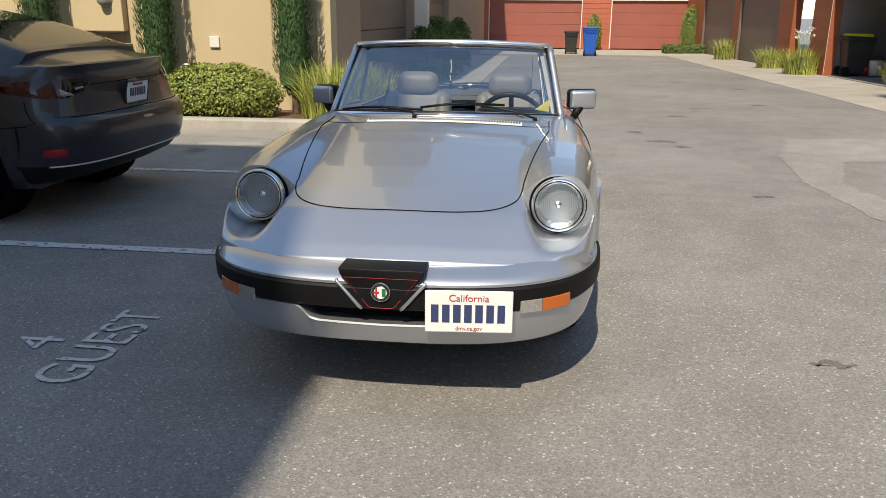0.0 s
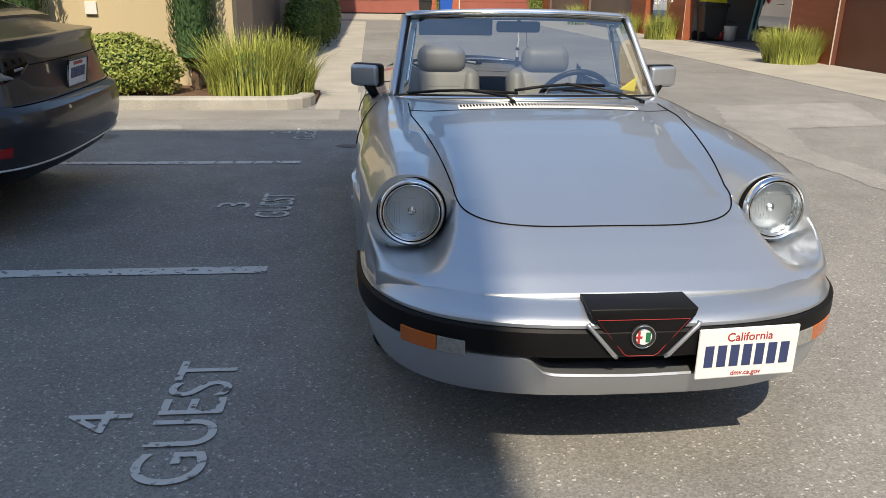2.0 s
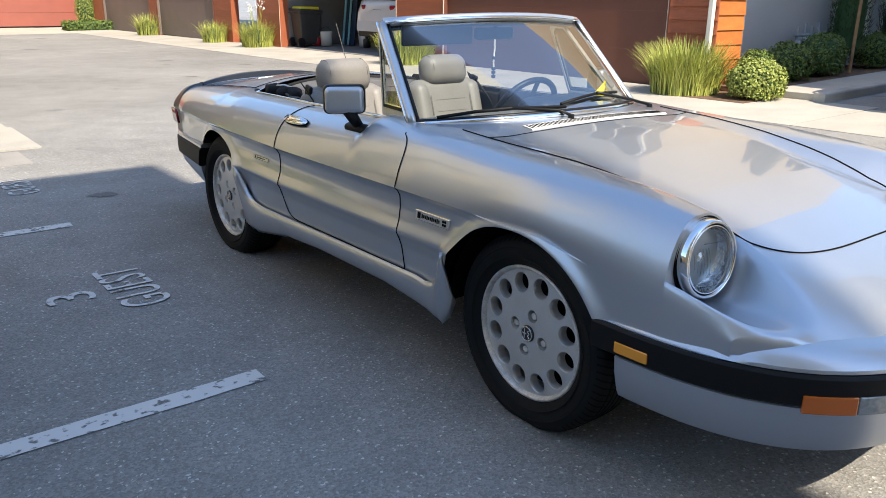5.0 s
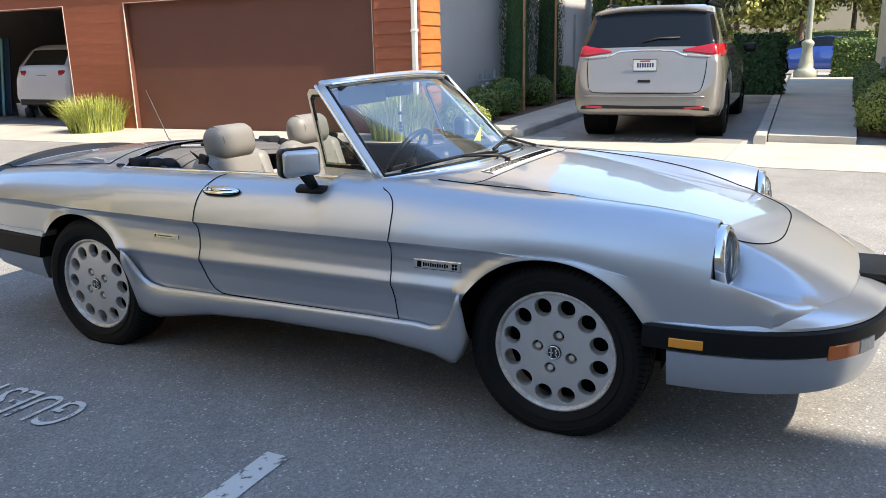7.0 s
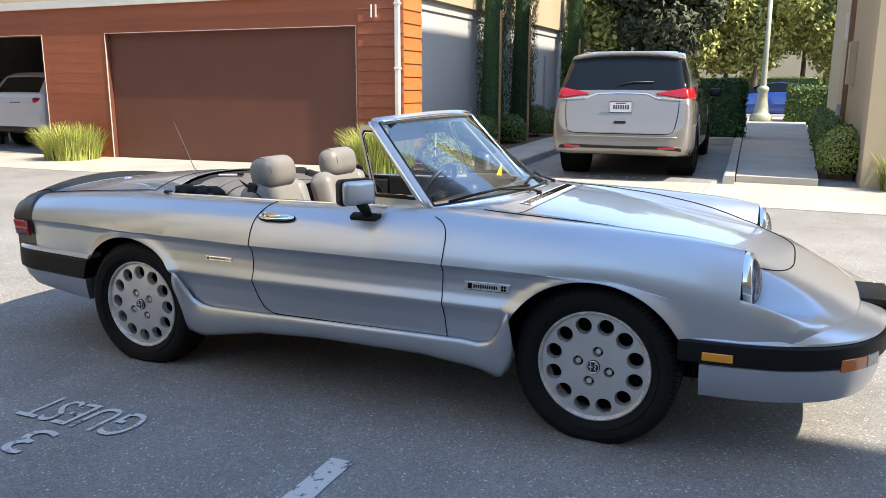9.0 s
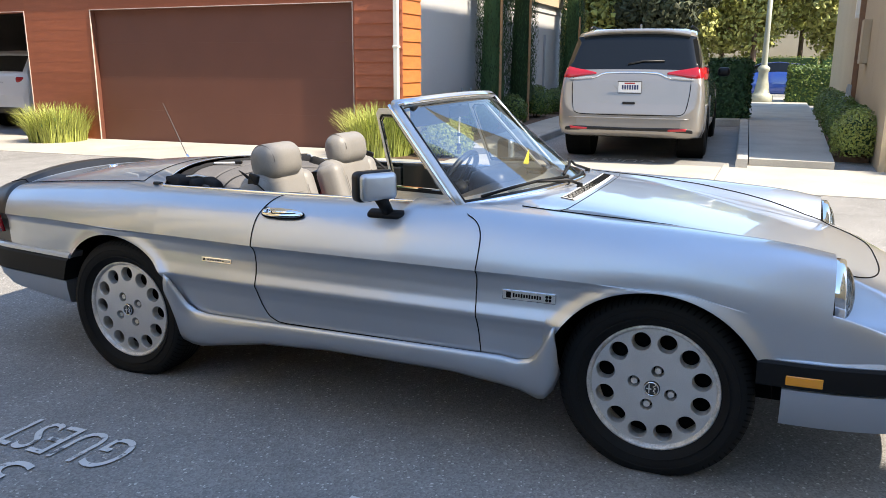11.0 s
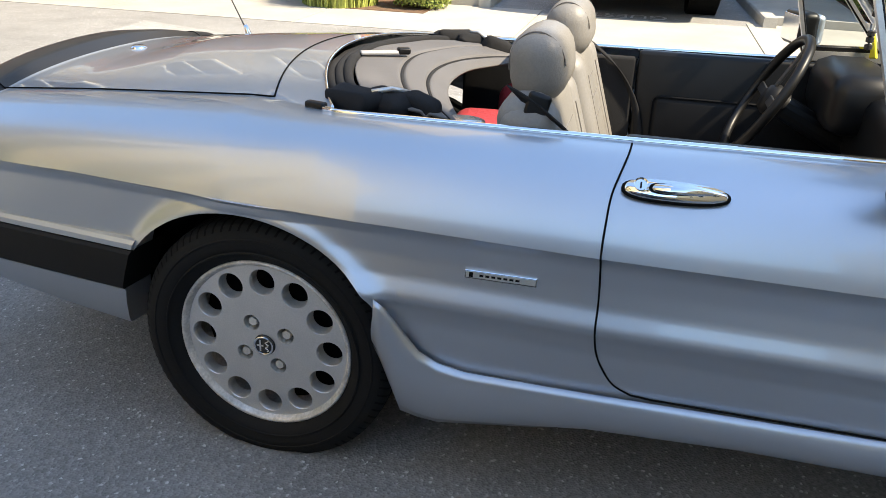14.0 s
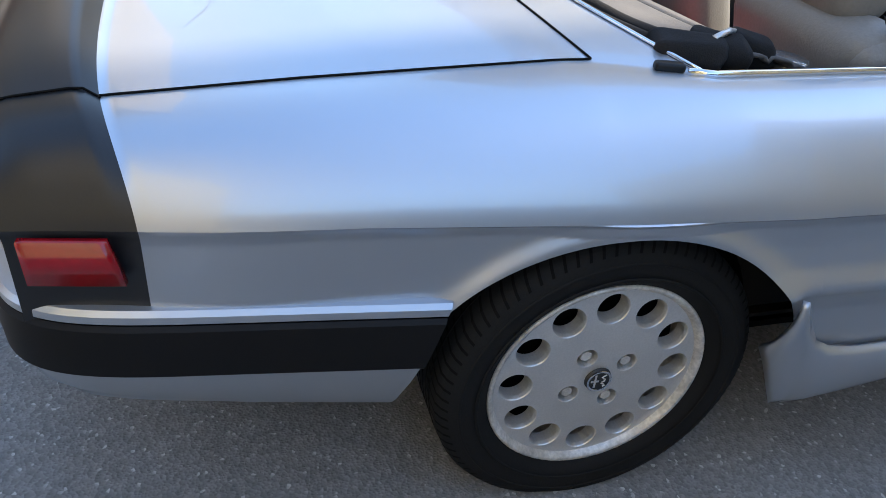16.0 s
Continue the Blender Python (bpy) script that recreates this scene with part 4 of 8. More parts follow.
# tail cap closing the rear end
cap = [Vector(p) for p in GRID[-1]]
bm = bmesh.new()
vs = [bm.verts.new((p.x, p.y, p.z)) for p in cap] + [bm.verts.new((-p.x, p.y, p.z)) for p in reversed(cap[1:])]
bm.faces.new(vs)
part("tail_panel", bm, TAIL_BLACK, car, "matt black rear panel")
for sg in (-1, 1):
    # rear lamp wrapping round the corner
    verts, faces = [], []
    n = 12
    for i in range(n + 1):
        v = 3.05 + 0.115 * i / n
        for z in (0.574, 0.652):
            p = side_pt(v + (0.016 if z < 0.61 else 0) * (1 - i / n) * -1, z, sg, 0.004)
            verts.append(p)
    for i in range(n):
        faces.append((2 * i, 2 * i + 1, 2 * i + 3, 2 * i + 2))
    lamp = raw("tail_light", verts, faces, RED_LENS, car, "red wrap-round tail light", True)
    sol = lamp.modifiers.new("solid", "SOLIDIFY")
    sol.thickness, sol.offset = 0.012, 0.0


# bumpers
def sweep(path, profile, name, material, label="", smooth=True, parent=None):
    """A profile of (outwards, z) swept along a plan path."""
    bm = bmesh.new()
    n = len(path)
    rings = []
    for i in range(n):
        a, b = path[max(i - 1, 0)], path[min(i + 1, n - 1)]
        t = Vector((b[0] - a[0], b[1] - a[1])).normalized()
        nn = Vector((t.y, -t.x))
        prof = profile(*path[i]) if callable(profile) else profile
        rings.append([bm.verts.new((path[i][0] + nn.x * o, path[i][1] + nn.y * o, z)) for o, z in prof])
    for a, b in zip(rings, rings[1:]):
        for j in range(len(rings[0]) - 1):
            bm.faces.new((a[j], b[j], b[j + 1], a[j + 1]))
    bm.faces.new(rings[0])
    bm.faces.new(rings[-1])
    bmesh.ops.recalc_face_normals(bm, faces=bm.faces)
    ob = part(name, bm, material, parent or car, label, smooth)
    ob.data.set_sharp_from_angle(angle=radians(28))
    return ob


def sgp(x, p):
    return math.copysign(abs(x) ** p, x)


front_path = [(0.738 * sgp(math.cos(a), 2 / 2.9), -0.31 - 0.69 * sgp(math.sin(a), 2 / 2.9)) for a in [math.pi * i / 160 for i in range(160, -1, -1)]]
rear_path = []
for i in range(121):
    a = math.pi * i / 120
    s = sgp(math.sin(a), 2 / 9)
    rear_path.append((0.690 * (1 - 0.115 * s) * sgp(math.cos(a), 2 / 9), 2.555 + 0.69 * s))


def bumper(path, name, dz, label):
    if name == "rear_bumper":
        ledge = [(-0.060, 0.511), (-0.012, 0.511), (0.006, 0.507), (0.013, 0.499), (0.013, 0.486), (-0.060, 0.484)]
        band = [(-0.10, 0.482), (0.012, 0.482), (0.019, 0.475), (0.021, 0.43), (0.019, 0.387), (0.012, 0.380), (-0.10, 0.380)]
    else:
        ledge = [(-0.14, 0.519), (-0.10, 0.518), (-0.055, 0.509), (-0.018, 0.496), (-0.002, 0.487), (0.006, 0.478), (0.007, 0.469), (-0.09, 0.467)]
        band = [(-0.09, 0.465), (0.007, 0.467), (0.014, 0.467), (0.020, 0.460), (0.021, 0.43), (0.018, 0.393), (0.010, 0.386), (-0.09, 0.386)]
    def shaped(profile):
        """The profile, less deep inwards where the corner bends tightly."""
        def at(x, y):
            k = lerp(abs(x), [(0.0, 1.0), (0.42, 1.0), (0.60, 0.45), (0.70, 0.30)]) if name == "front_bumper" else 1.0
            sink = 0.022 * smooth01(abs(x), 0.665, 0.735) if name == "front_bumper" else 0.0
            return [(o * k if o < 0 else o, z + dz - (sink if z > 0.472 else 0.0)) for o, z in profile]
        return at
    top = sweep(path, shaped(ledge), name, PAINT, label)
    sweep(path, shaped(band), "rubbing_strip", BLACK_RUBBER, "black rubber bumper band", parent=top)

    def lower(x, y):
        t = (0.378 if name == "rear_bumper" else 0.384) + dz
        low = 0.0
        if name == "front_bumper":
            t = lerp(abs(x), [(0.0, 0.336), (0.23, 0.340), (0.258, 0.348), (0.278, 0.368), (0.295, 0.386), (0.32, 0.390)])
        else:
            low = 0.03 * smooth01(y, 2.65, 3.25)
        if name == "rear_bumper":
            return [(-0.08, t), (-0.002, t), (0.004, t - 0.005), (-0.006, 0.335 + dz), (-0.030, 0.275 + dz + low), (-0.042, 0.256 + dz + low), (-0.12, 0.252 + dz + low)]
        deep = lerp(abs(x), [(0.42, 1.0), (0.60, 0.5), (0.70, 0.35)])
        return [(-0.10 * deep, t), (0.000, t), (0.006, t - 0.005), (0.002, min(0.335, t - 0.014) + dz), (-0.014, 0.275 + dz), (-0.024, 0.256 + dz), (-0.14 * deep, 0.252 + dz)]
    sweep(path[2:-2] if name == "front_bumper" else path, lower, "valance", PAINT, "silver painted lower valance", parent=top)
    if name == "rear_bumper":
        for ob in (top, *top.children):
            for v in ob.data.vertices:
                v.co.y += 0.33 * (0.53 - v.co.z) * (1 - smooth01(v.co.y, 2.56, 2.95))
    return top


front_bumper = bumper(front_path, "front_bumper", 0.006, "silver front bumper with a black band")
rear_bumper = bumper(rear_path, "rear_bumper", 0.012, "silver rear bumper with a black band")
# inner block that closes the nose behind the bumper
part("nose_panel", box(-0.45, 0.45, -0.84, -0.40, 0.24, 0.50), UNDER, car, "dark panel behind the bumper")
for sg in (-1, 1):
    def bp(a, o=0.024):
        x, y = 0.738 * sgp(math.cos(a), 2 / 2.9), -0.31 - 0.69 * sgp(math.sin(a), 2 / 2.9)
        e = 0.001
        x2, y2 = 0.738 * sgp(math.cos(a + e), 2 / 2.9), -0.31 - 0.69 * sgp(math.sin(a + e), 2 / 2.9)
        t = Vector((x2 - x, y2 - y)).normalized()
        return (sg * (x - t.y * o), y + t.x * o)

    def lamp_piece(a0, a1, z0, z1, material, label):
        verts, faces = [], []
        n = 10
        for i in range(n + 1):
            a = a0 + (a1 - a0) * i / n
            for z in (z0, z1):
                x, y = bp(a, 0.0185)
                verts.append((x, y, z))
        for i in range(n):
            faces.append((2 * i, 2 * i + 1, 2 * i + 3, 2 * i + 2))
        ob = raw("lamp_lens", verts, faces, material, front_bumper, label)
        md = ob.modifiers.new("solid", "SOLIDIFY")
        md.thickness, md.offset = 0.009, 0.0
        bv = ob.modifiers.new("bevel", "BEVEL")
        bv.width, bv.segments = 0.003, 2

    lamp_piece(0.70, 0.915, 0.380, 0.426, AMBER, "amber front indicator lens")
    lamp_piece(0.918, 1.055, 0.380, 0.426, CLEAR_LENS, "clear parking lamp lens")
    lamp_piece(0.045, 0.145, 0.405, 0.436, AMBER_BRIGHT, "amber side marker lens")

# nose shield: black trapezoid pad above a tapering shield with a red outline
def plate_prism(outline, v0, v1):
    """A slab standing across the car over an outline of (u, z)."""
    bm = bmesh.new()
    a = [bm.verts.new((u, v0, z)) for u, z in outline]
    b = [bm.verts.new((u, v1, z)) for u, z in outline]
    bm.faces.new(a)
    bm.faces.new(list(reversed(b)))
    n = len(a)
    for i in range(n):
        bm.faces.new((a[i], b[i], b[(i + 1) % n], a[(i + 1) % n]))
    bmesh.ops.recalc_face_normals(bm, faces=bm.faces)
    bmesh.ops.bevel(bm, geom=list(bm.edges), offset=0.004, segments=2, affect="EDGES", profile=0.5)
    return bm


shield = part("grille_shield", plate_prism([(-0.146, 0.534), (0.146, 0.534), (0.140, 0.512), (0.052, 0.402), (0.040, 0.394), (-0.040, 0.394), (-0.052, 0.402), (-0.140, 0.512)], -1.018, -0.895), BLACK_RUBBER, car, "black nose pad with a shield grille", True)
part("shield_outline", tube([(-0.124, -1.020, 0.504), (0.124, -1.020, 0.504), (0.046, -1.020, 0.406), (0.036, -1.020, 0.400), (-0.036, -1.020, 0.400), (-0.046, -1.020, 0.406)], 0.0009, 6, closed=True), RED_INK, shield, "thin red shield outline")
for sg in (-1, 1):
    part("shield_bar", tube([(sg * 0.150, -1.022, 0.497), (sg * 0.146, -1.026, 0.488), (sg * 0.074, -1.026, 0.406), (sg * 0.066, -1.020, 0.398)], 0.0065, 8), PAINT, shield, "bright shield edge", True)
part("emblem", move(lathe([(0.0, 0.0001), (-0.004, 0.026), (-0.006, 0.030), (-0.004, 0.034), (0.002, 0.034)], 32, "y"), Matrix.Translation((0, -1.023, 0.458))), DARK_METAL, shield, "round enamel emblem", True)
for r in (0.0215, 0.0315):
    part("emblem_ring", move(lathe([(-0.0050, r - 0.0012), (-0.0072, r), (-0.0050, r + 0.0012)], 40, "y"), Matrix.Translation((0, -1.023, 0.458))), CHROME, shield, "", True)
part("emblem_field", move(lathe([(-0.0062, 0.0001), (-0.0062, 0.021)], 32, "y"), Matrix.Translation((0, -1.023, 0.458))), PLATE_WHITE, shield)
part("emblem_cross", box(-0.0165, -0.0105, -1.0315, -1.0293, 0.440, 0.476, bm=box(-0.0225, -0.0045, -1.0312, -1.0293, 0.455, 0.461)), RED_INK, shield)
part("emblem_green", box(0.005, 0.018, -1.0312, -1.0293, 0.444, 0.472, 0.001), GREEN_INK, shield)
# Black block added behind the valance cut-out as the shade of the opening.
part("lower_grille", box(-0.30, 0.30, -0.925, -0.86, 0.27, 0.40), SEAM, front_bumper, "black block put in as shade of the opening under the bumper band")

# front plate: the number is shown as bars
plate = part("number_plate", plate_prism([(0.150, 0.330), (0.440, 0.330), (0.440, 0.476), (0.150, 0.476)], -0.004, 0.004), PLATE_WHITE, car, "white number plate with blue bars")
plate.matrix_basis = pose(0, -1.044, 0, 0, 0, 5)
for i in range(7):
    part("plate_bar", box(0.170 + i * 0.0365, 0.195 + i * 0.0365, -0.0058, -0.0042, 0.366, 0.428), PLATE_BLUE, plate)
word = letters("California", 0.034, 0.0005)
part("plate_word", move(word, pose(0.295, -0.0055, 0.450, 90, 0, 0)), RED_INK, plate, "red printed word")
word = letters("dmv.ca.gov", 0.020, 0.0005)
part("plate_word", move(word, pose(0.295, -0.0055, 0.345, 90, 0, 0)), RED_INK, plate, "small red printed line")

# headlights
for sg in (-1, 1):
    lamp_m = pose(sg * LAMP[0], -0.499, LAMP[1], -4, 0, sg * 3)
    lamp = part("headlight", move(lathe([(0.03, 0.1035), (-0.018, 0.1035), (-0.030, 0.1020), (-0.037, 0.0985), (-0.039, 0.0955), (-0.036, 0.0925), (-0.028, 0.0910), (-0.012, 0.0905)], 64, "y"), lamp_m), CHROME, car, "round headlight with a deep bright rim", True)
    part("headlight_seal", move(lathe([(0.03, 0.1095), (-0.006, 0.1095), (-0.010, 0.1070), (-0.006, 0.1030)], 64, "y"), lamp_m), SEAM, lamp, "dark gap round the headlight rim", True)
    part("headlight_gap", move(lathe([(-0.012, 0.0912), (-0.030, 0.0912), (-0.031, 0.0885), (-0.014, 0.0882)], 56, "y"), lamp_m), SEAM, lamp, "", True)
    part("inner_ring", move(lathe([(-0.016, 0.0886), (-0.034, 0.0884), (-0.037, 0.0865), (-0.034, 0.0842), (-0.022, 0.0840)], 56, "y"), lamp_m), CHROME, lamp, "bright inner ring", True)
    part("reflector", move(lathe([(0.050, 0.0001), (0.048, 0.016), (0.040, 0.036), (0.024, 0.056), (0.002, 0.073), (-0.024, 0.0842)], 56, "y"), lamp_m), REFLECTOR, lamp, "mirrored reflector bowl", True)
    part("bulb_shield", move(lathe([(-0.006, 0.0001), (-0.004, 0.012), (0.006, 0.019), (0.03, 0.019), (0.045, 0.014)], 24, "y"), lamp_m), REFLECTOR, lamp, "bulb shield", True)
    part("lens", move(lathe([(-0.064, 0.0001), (-0.0625, 0.025), (-0.057, 0.052), (-0.047, 0.073), (-0.034, 0.0842)], 56, "y"), lamp_m), LENS, lamp, "domed clear lens", True)
    # moulded ribs of the lens: fine upright flutes at both sides, with two cross bars
    bm = bmesh.new()
    for k in [k for k in range(-10, 11) if abs(k) > 4]:
        x = 0.0074 * k
        zt = 0.024 if abs(k) > 8 else 0.034
        pts = []
        for i in range(9):
            z = 0.006 - zt + 2 * zt * i / 8
            r = min(0.083, math.hypot(x, z))
            pts.append((x, -0.0645 + 4.2 * r * r, z))
        tube(pts, 0.0007, 5, bm)
    for z in (-0.062, 0.050):
        pts = [(x, -0.0645 + 4.2 * (x * x + z * z), z) for x in [-0.046 + 0.0115 * i for i in range(9)]]
        tube(pts, 0.0008, 5, bm)
    part("lens_ribs", move(bm, lamp_m), LENS, lamp, "fine moulded ribs in the lens", True)


# wheels
def circle(bm, c, r, n, x):
    vs = [bm.verts.new((x, c[0] + r * math.cos(2 * math.pi * k / n), c[1] + r * math.sin(2 * math.pi * k / n))) for k in range(n)]
    return vs, [bm.edges.new((vs[k], vs[(k + 1) % n])) for k in range(n)]


def build_wheel(side, turn, drop):
    """Wheel round the x axis; the face looks to -x. side -1 or 1."""
    root = new("wheel")
    root.parent = car
    tagged(root, "alloy wheel with twelve round holes and a black tyre")
    tyre_prof = [(-0.070, 0.198), (-0.084, 0.208), (-0.098, 0.228), (-0.106, 0.248), (-0.102, 0.275), (-0.090, 0.291), (-0.078, 0.2985), (-0.06, 0.300), (0.06, 0.300), (0.085, 0.291), (0.095, 0.25), (0.075, 0.196)]
    bm = lathe(tyre_prof, 96)
    for v in bm.verts:
        # the loaded tyre is flat where it stands
        if v.co.z < -drop:
            v.co.z = -drop
    part("tyre", bm, TYRE, root, "black road tyre", True)
    # cross grooves that cut the shoulder of the tread into blocks
    verts, faces = [], []
    for k in range(84):
        a = 2 * math.pi * k / 84
        if math.sin(a) < -0.85:
            continue
        n0 = len(verts)
        for x, r in ((-0.0985, 0.2805), (-0.0905, 0.2908), (-0.0785, 0.2985), (-0.060, 0.3006), (-0.030, 0.3006)):
            for h in (-0.0026, 0.0026):
                b = a + (h + 0.35 * (x + 0.06)) / r
                verts.append((x - 0.0004, r * math.cos(b), r * math.sin(b)))
        for j in range(4):
            faces.append((n0 + 2 * j, n0 + 2 * j + 1, n0 + 2 * j + 3, n0 + 2 * j + 2))
    raw("tread_sipe", verts, faces, SEAM, root, "dark cross grooves of the tread")
    bm = bmesh.new()
    for x in (-0.046, -0.022, 0.0, 0.022, 0.046):
        bm2 = lathe([(x - 0.003, 0.3002), (x - 0.002, 0.3012), (x + 0.002, 0.3012), (x + 0.003, 0.3002)], 64)
        me = bpy.data.meshes.new("tmp")
        bm2.to_mesh(me)
        bm2.free()
        bm.from_mesh(me)
        bpy.data.meshes.remove(me)
    part("groove", bm, SEAM, root, "tread grooves")
    for r in (0.232, 0.262):
        part("sidewall_ring", lathe([(-0.1035, r - 0.003), (-0.1075, r), (-0.1035, r + 0.003)], 64), TYRE, root, "", True)
    bm = bmesh.new()
    edges = []
    outer, e = circle(bm, (0, 0), 0.186, 72, 0)
    edges += e
    holes = []
    for k in range(12):
        a = 2 * math.pi * (k + 0.5) / 12 + turn
        vs, e = circle(bm, (0.148 * math.cos(a), 0.148 * math.sin(a)), 0.0298, 28, 0)
        edges += e
        holes.append(vs)
    wells = []
    for k in range(4):
        a = 2 * math.pi * k / 4 + math.pi / 12 + turn
        vs, e = circle(bm, (0.057 * math.cos(a), 0.057 * math.sin(a)), 0.0190, 20, 0)
        edges += e
        holes.append(vs)
        wells.append(a)
    bmesh.ops.triangle_fill(bm, use_beauty=True, use_dissolve=False, edges=edges)
    for v in bm.verts:
        r = math.hypot(v.co.y, v.co.z)
        v.co.x = -0.082 + 0.10 * (r / 0.186) ** 2 * 0.08
    for vs in holes:
        c = sum((v.co for v in vs), Vector()) / len(vs)
        n = len(vs)
        last = vs
        for shrink, deep in ((0.955, 0.0022), (0.90, 0.009), (0.86, 0.030)):
            ring = [bm.verts.new(c + (v.co - c) * shrink + Vector((deep, 0, 0))) for v in vs]
            for k in range(n):
                bm.faces.new((last[k], last[(k + 1) % n], ring[(k + 1) % n], ring[k]))
            last = ring
    bmesh.ops.recalc_face_normals(bm, faces=bm.faces)
    for f in bm.faces:
        if f.normal.x > 0.5:
            f.normal_flip()
    rim = part("rim", bm, ALLOY, root, "silver alloy wheel face")
    rim.scale = (1.0, 1.035, 1.035)
    part("rim_lip", lathe([(-0.070, 0.184), (-0.078, 0.187), (-0.086, 0.192), (-0.088, 0.197), (-0.084, 0.200), (-0.070, 0.199), (0.07, 0.19)], 64), WORN_ALLOY, rim, "worn rim edge", True)
    # Disc takes the underbody black so its colour holds the shade behind the holes.
    part("brake_drum", lathe([(-0.050, 0.0001), (-0.050, 0.085), (-0.01, 0.10), (0.0, 0.185)], 40), UNDER, root, "brake disc blackened as shade behind the holes")
    for a in wells:
        c = (0.057 * math.cos(a), 0.057 * math.sin(a))
        part("wheel_nut", move(cyl((-0.075, 0, 0), (-0.03, 0, 0), 0.0105, seg=6), Matrix.Translation((0, *c))), WORN_ALLOY, rim)
    part("hub_cap", lathe([(-0.088, 0.0001), (-0.088, 0.020), (-0.087, 0.0235), (-0.081, 0.025)], 32), DARK_METAL, rim, "dark hub badge", True)
    part("hub_mark", box(-0.0895, -0.0885, 0.006, 0.0095, -0.014, 0.014, bm=box(-0.0894, -0.0884, 0.0005, 0.0155, -0.0018, 0.0018)), ALLOY, rim)
    part("hub_mark", tube([(-0.0892, -0.008 - 0.004 * math.sin(1.4 * i), -0.013 + 0.0026 * i) for i in range(11)], 0.0014, 6), ALLOY, rim)
    part("hub_ring", lathe([(-0.0895, 0.019), (-0.091, 0.021), (-0.0895, 0.023)], 32), CHROME, rim, "", True)
    if side > 0:
        root.matrix_basis = pose(0, 0, 0, 0, 0, 180)
    return root


for v, half, hub in ((0.0, 0.602, 0.299), (2.255, 0.600, 0.2915)):
    for sg in (-1, 1):
        w = build_wheel(sg, -0.01 if v < 1 else 0.785, (hub - 0.002) / 1.045)
        w.location = (sg * half, v, hub)
        w.scale = (1.0, 1.045, 1.045)

# dark wheel wells and underside
for v, c in ((0.0, 0.30), (2.265, 0.285)):
    for sg in (-1, 1):
        bm = bmesh.new()
        n = 24
        rings = []
        for x in (0.70 if v < 1 else 0.60, 0.40):
            rings.append([bm.verts.new((sg * x, v + 0.362 * math.cos(a), c + 0.362 * math.sin(a) * (0.985 if v < 1 else 0.962))) for a in [math.pi * k / n for k in range(n + 1)]])
        for k in range(n):
            bm.faces.new((rings[0][k], rings[0][k + 1], rings[1][k + 1], rings[1][k]))
        bm.faces.new(rings[1])
        part("wheel_well", bm, UNDER, car, "black wheel well")
part("underbody", box(-0.55, 0.55, 0.36, 1.88, 0.245, 0.275, bm=box(-0.38, 0.38, -0.45, 2.9, 0.20, 0.26)), UNDER, car, "dark underside")
part("rear_closing", box(-0.52, 0.52, 2.66, 3.08, 0.28, 0.48), UNDER, car, "dark panel under the trunk")

# sill skirts
for sg in (-1, 1):
    outer = []
    top = [(1.955, 0.507), (1.935, 0.485), (1.90, 0.43), (1.865, 0.383), (1.82, 0.360), (1.76, 0.350)] + [(1.70 - 0.05 * i, 0.350 + 0.0004 * i) for i in range(25)] + [(0.44, 0.352), (0.40, 0.362), (0.37, 0.385), (0.345, 0.425), (0.325, 0.47), (0.305, 0.50)]
    def skirt_low(v):
        return lerp(v, [(0.29, 0.37), (0.33, 0.25), (0.36, 0.220), (0.45, 0.252), (0.7, 0.278), (1.2, 0.280), (1.5, 0.264), (1.85, 0.203), (1.90, 0.23), (1.95, 0.37)])
    verts, faces = [], []
    rows = 8
    for v, z in top:
        zl = skirt_low(v)
        p0 = side_pt(v, z, sg, 0.0)
        for r in range(rows + 1):
            f = r / rows
            zz = z + (zl - z) * f
            o = [0.005, 0.011, 0.013, 0.013, 0.012, 0.010, 0.007, 0.001, -0.012][r]
            base = abs(side_pt(v, max(zz, 0.345), sg, 0.0).x)
            verts.append((sg * (base + o), v, zz))
    m = rows + 1
    for i in range(len(top) - 1):
        for r in range(rows):
            f = (i * m + r, i * m + r + 1, (i + 1) * m + r + 1, (i + 1) * m + r)
            faces.append(f if sg > 0 else f[::-1])
    sk = raw("side_skirt", verts, faces, PAINT, car, "silver sill skirt", True)
    md = sk.modifiers.new("solid", "SOLIDIFY")
    md.thickness, md.offset = 0.012, -1.0

# badges and door handles
def badge(v0, v1, z, h, sg, bars, label, material=ALLOY):
    c = side_pt((v0 + v1) / 2, z, sg, 0.003)
    tilt = side_pt((v0 + v1) / 2, z + 0.012, sg, 0.003) - side_pt((v0 + v1) / 2, z - 0.012, sg, 0.003)
    b = part("badge", box(-0.003, 0.003, -(v1 - v0) / 2, (v1 - v0) / 2, -h / 2, h / 2, 0.0015), CHROME, car, label)
    b.matrix_basis = Matrix.Translation(c) @ pose(0, 0, 0, 0, math.degrees(math.atan2(tilt.x, tilt.z)), 0)
    part("badge_field", box(-0.0038 if sg < 0 else 0.003, -0.003 if sg < 0 else 0.0038, -(v1 - v0) / 2 + 0.003, (v1 - v0) / 2 - 0.003, -h / 2 + 0.003, h / 2 - 0.003), material, b)
    for a0, a1, hh in bars:
        part("badge_bar", box(-0.0046 if sg < 0 else 0.0038, -0.0038 if sg < 0 else 0.0046, a0, a1, -hh / 2, hh / 2), SEAM, b)


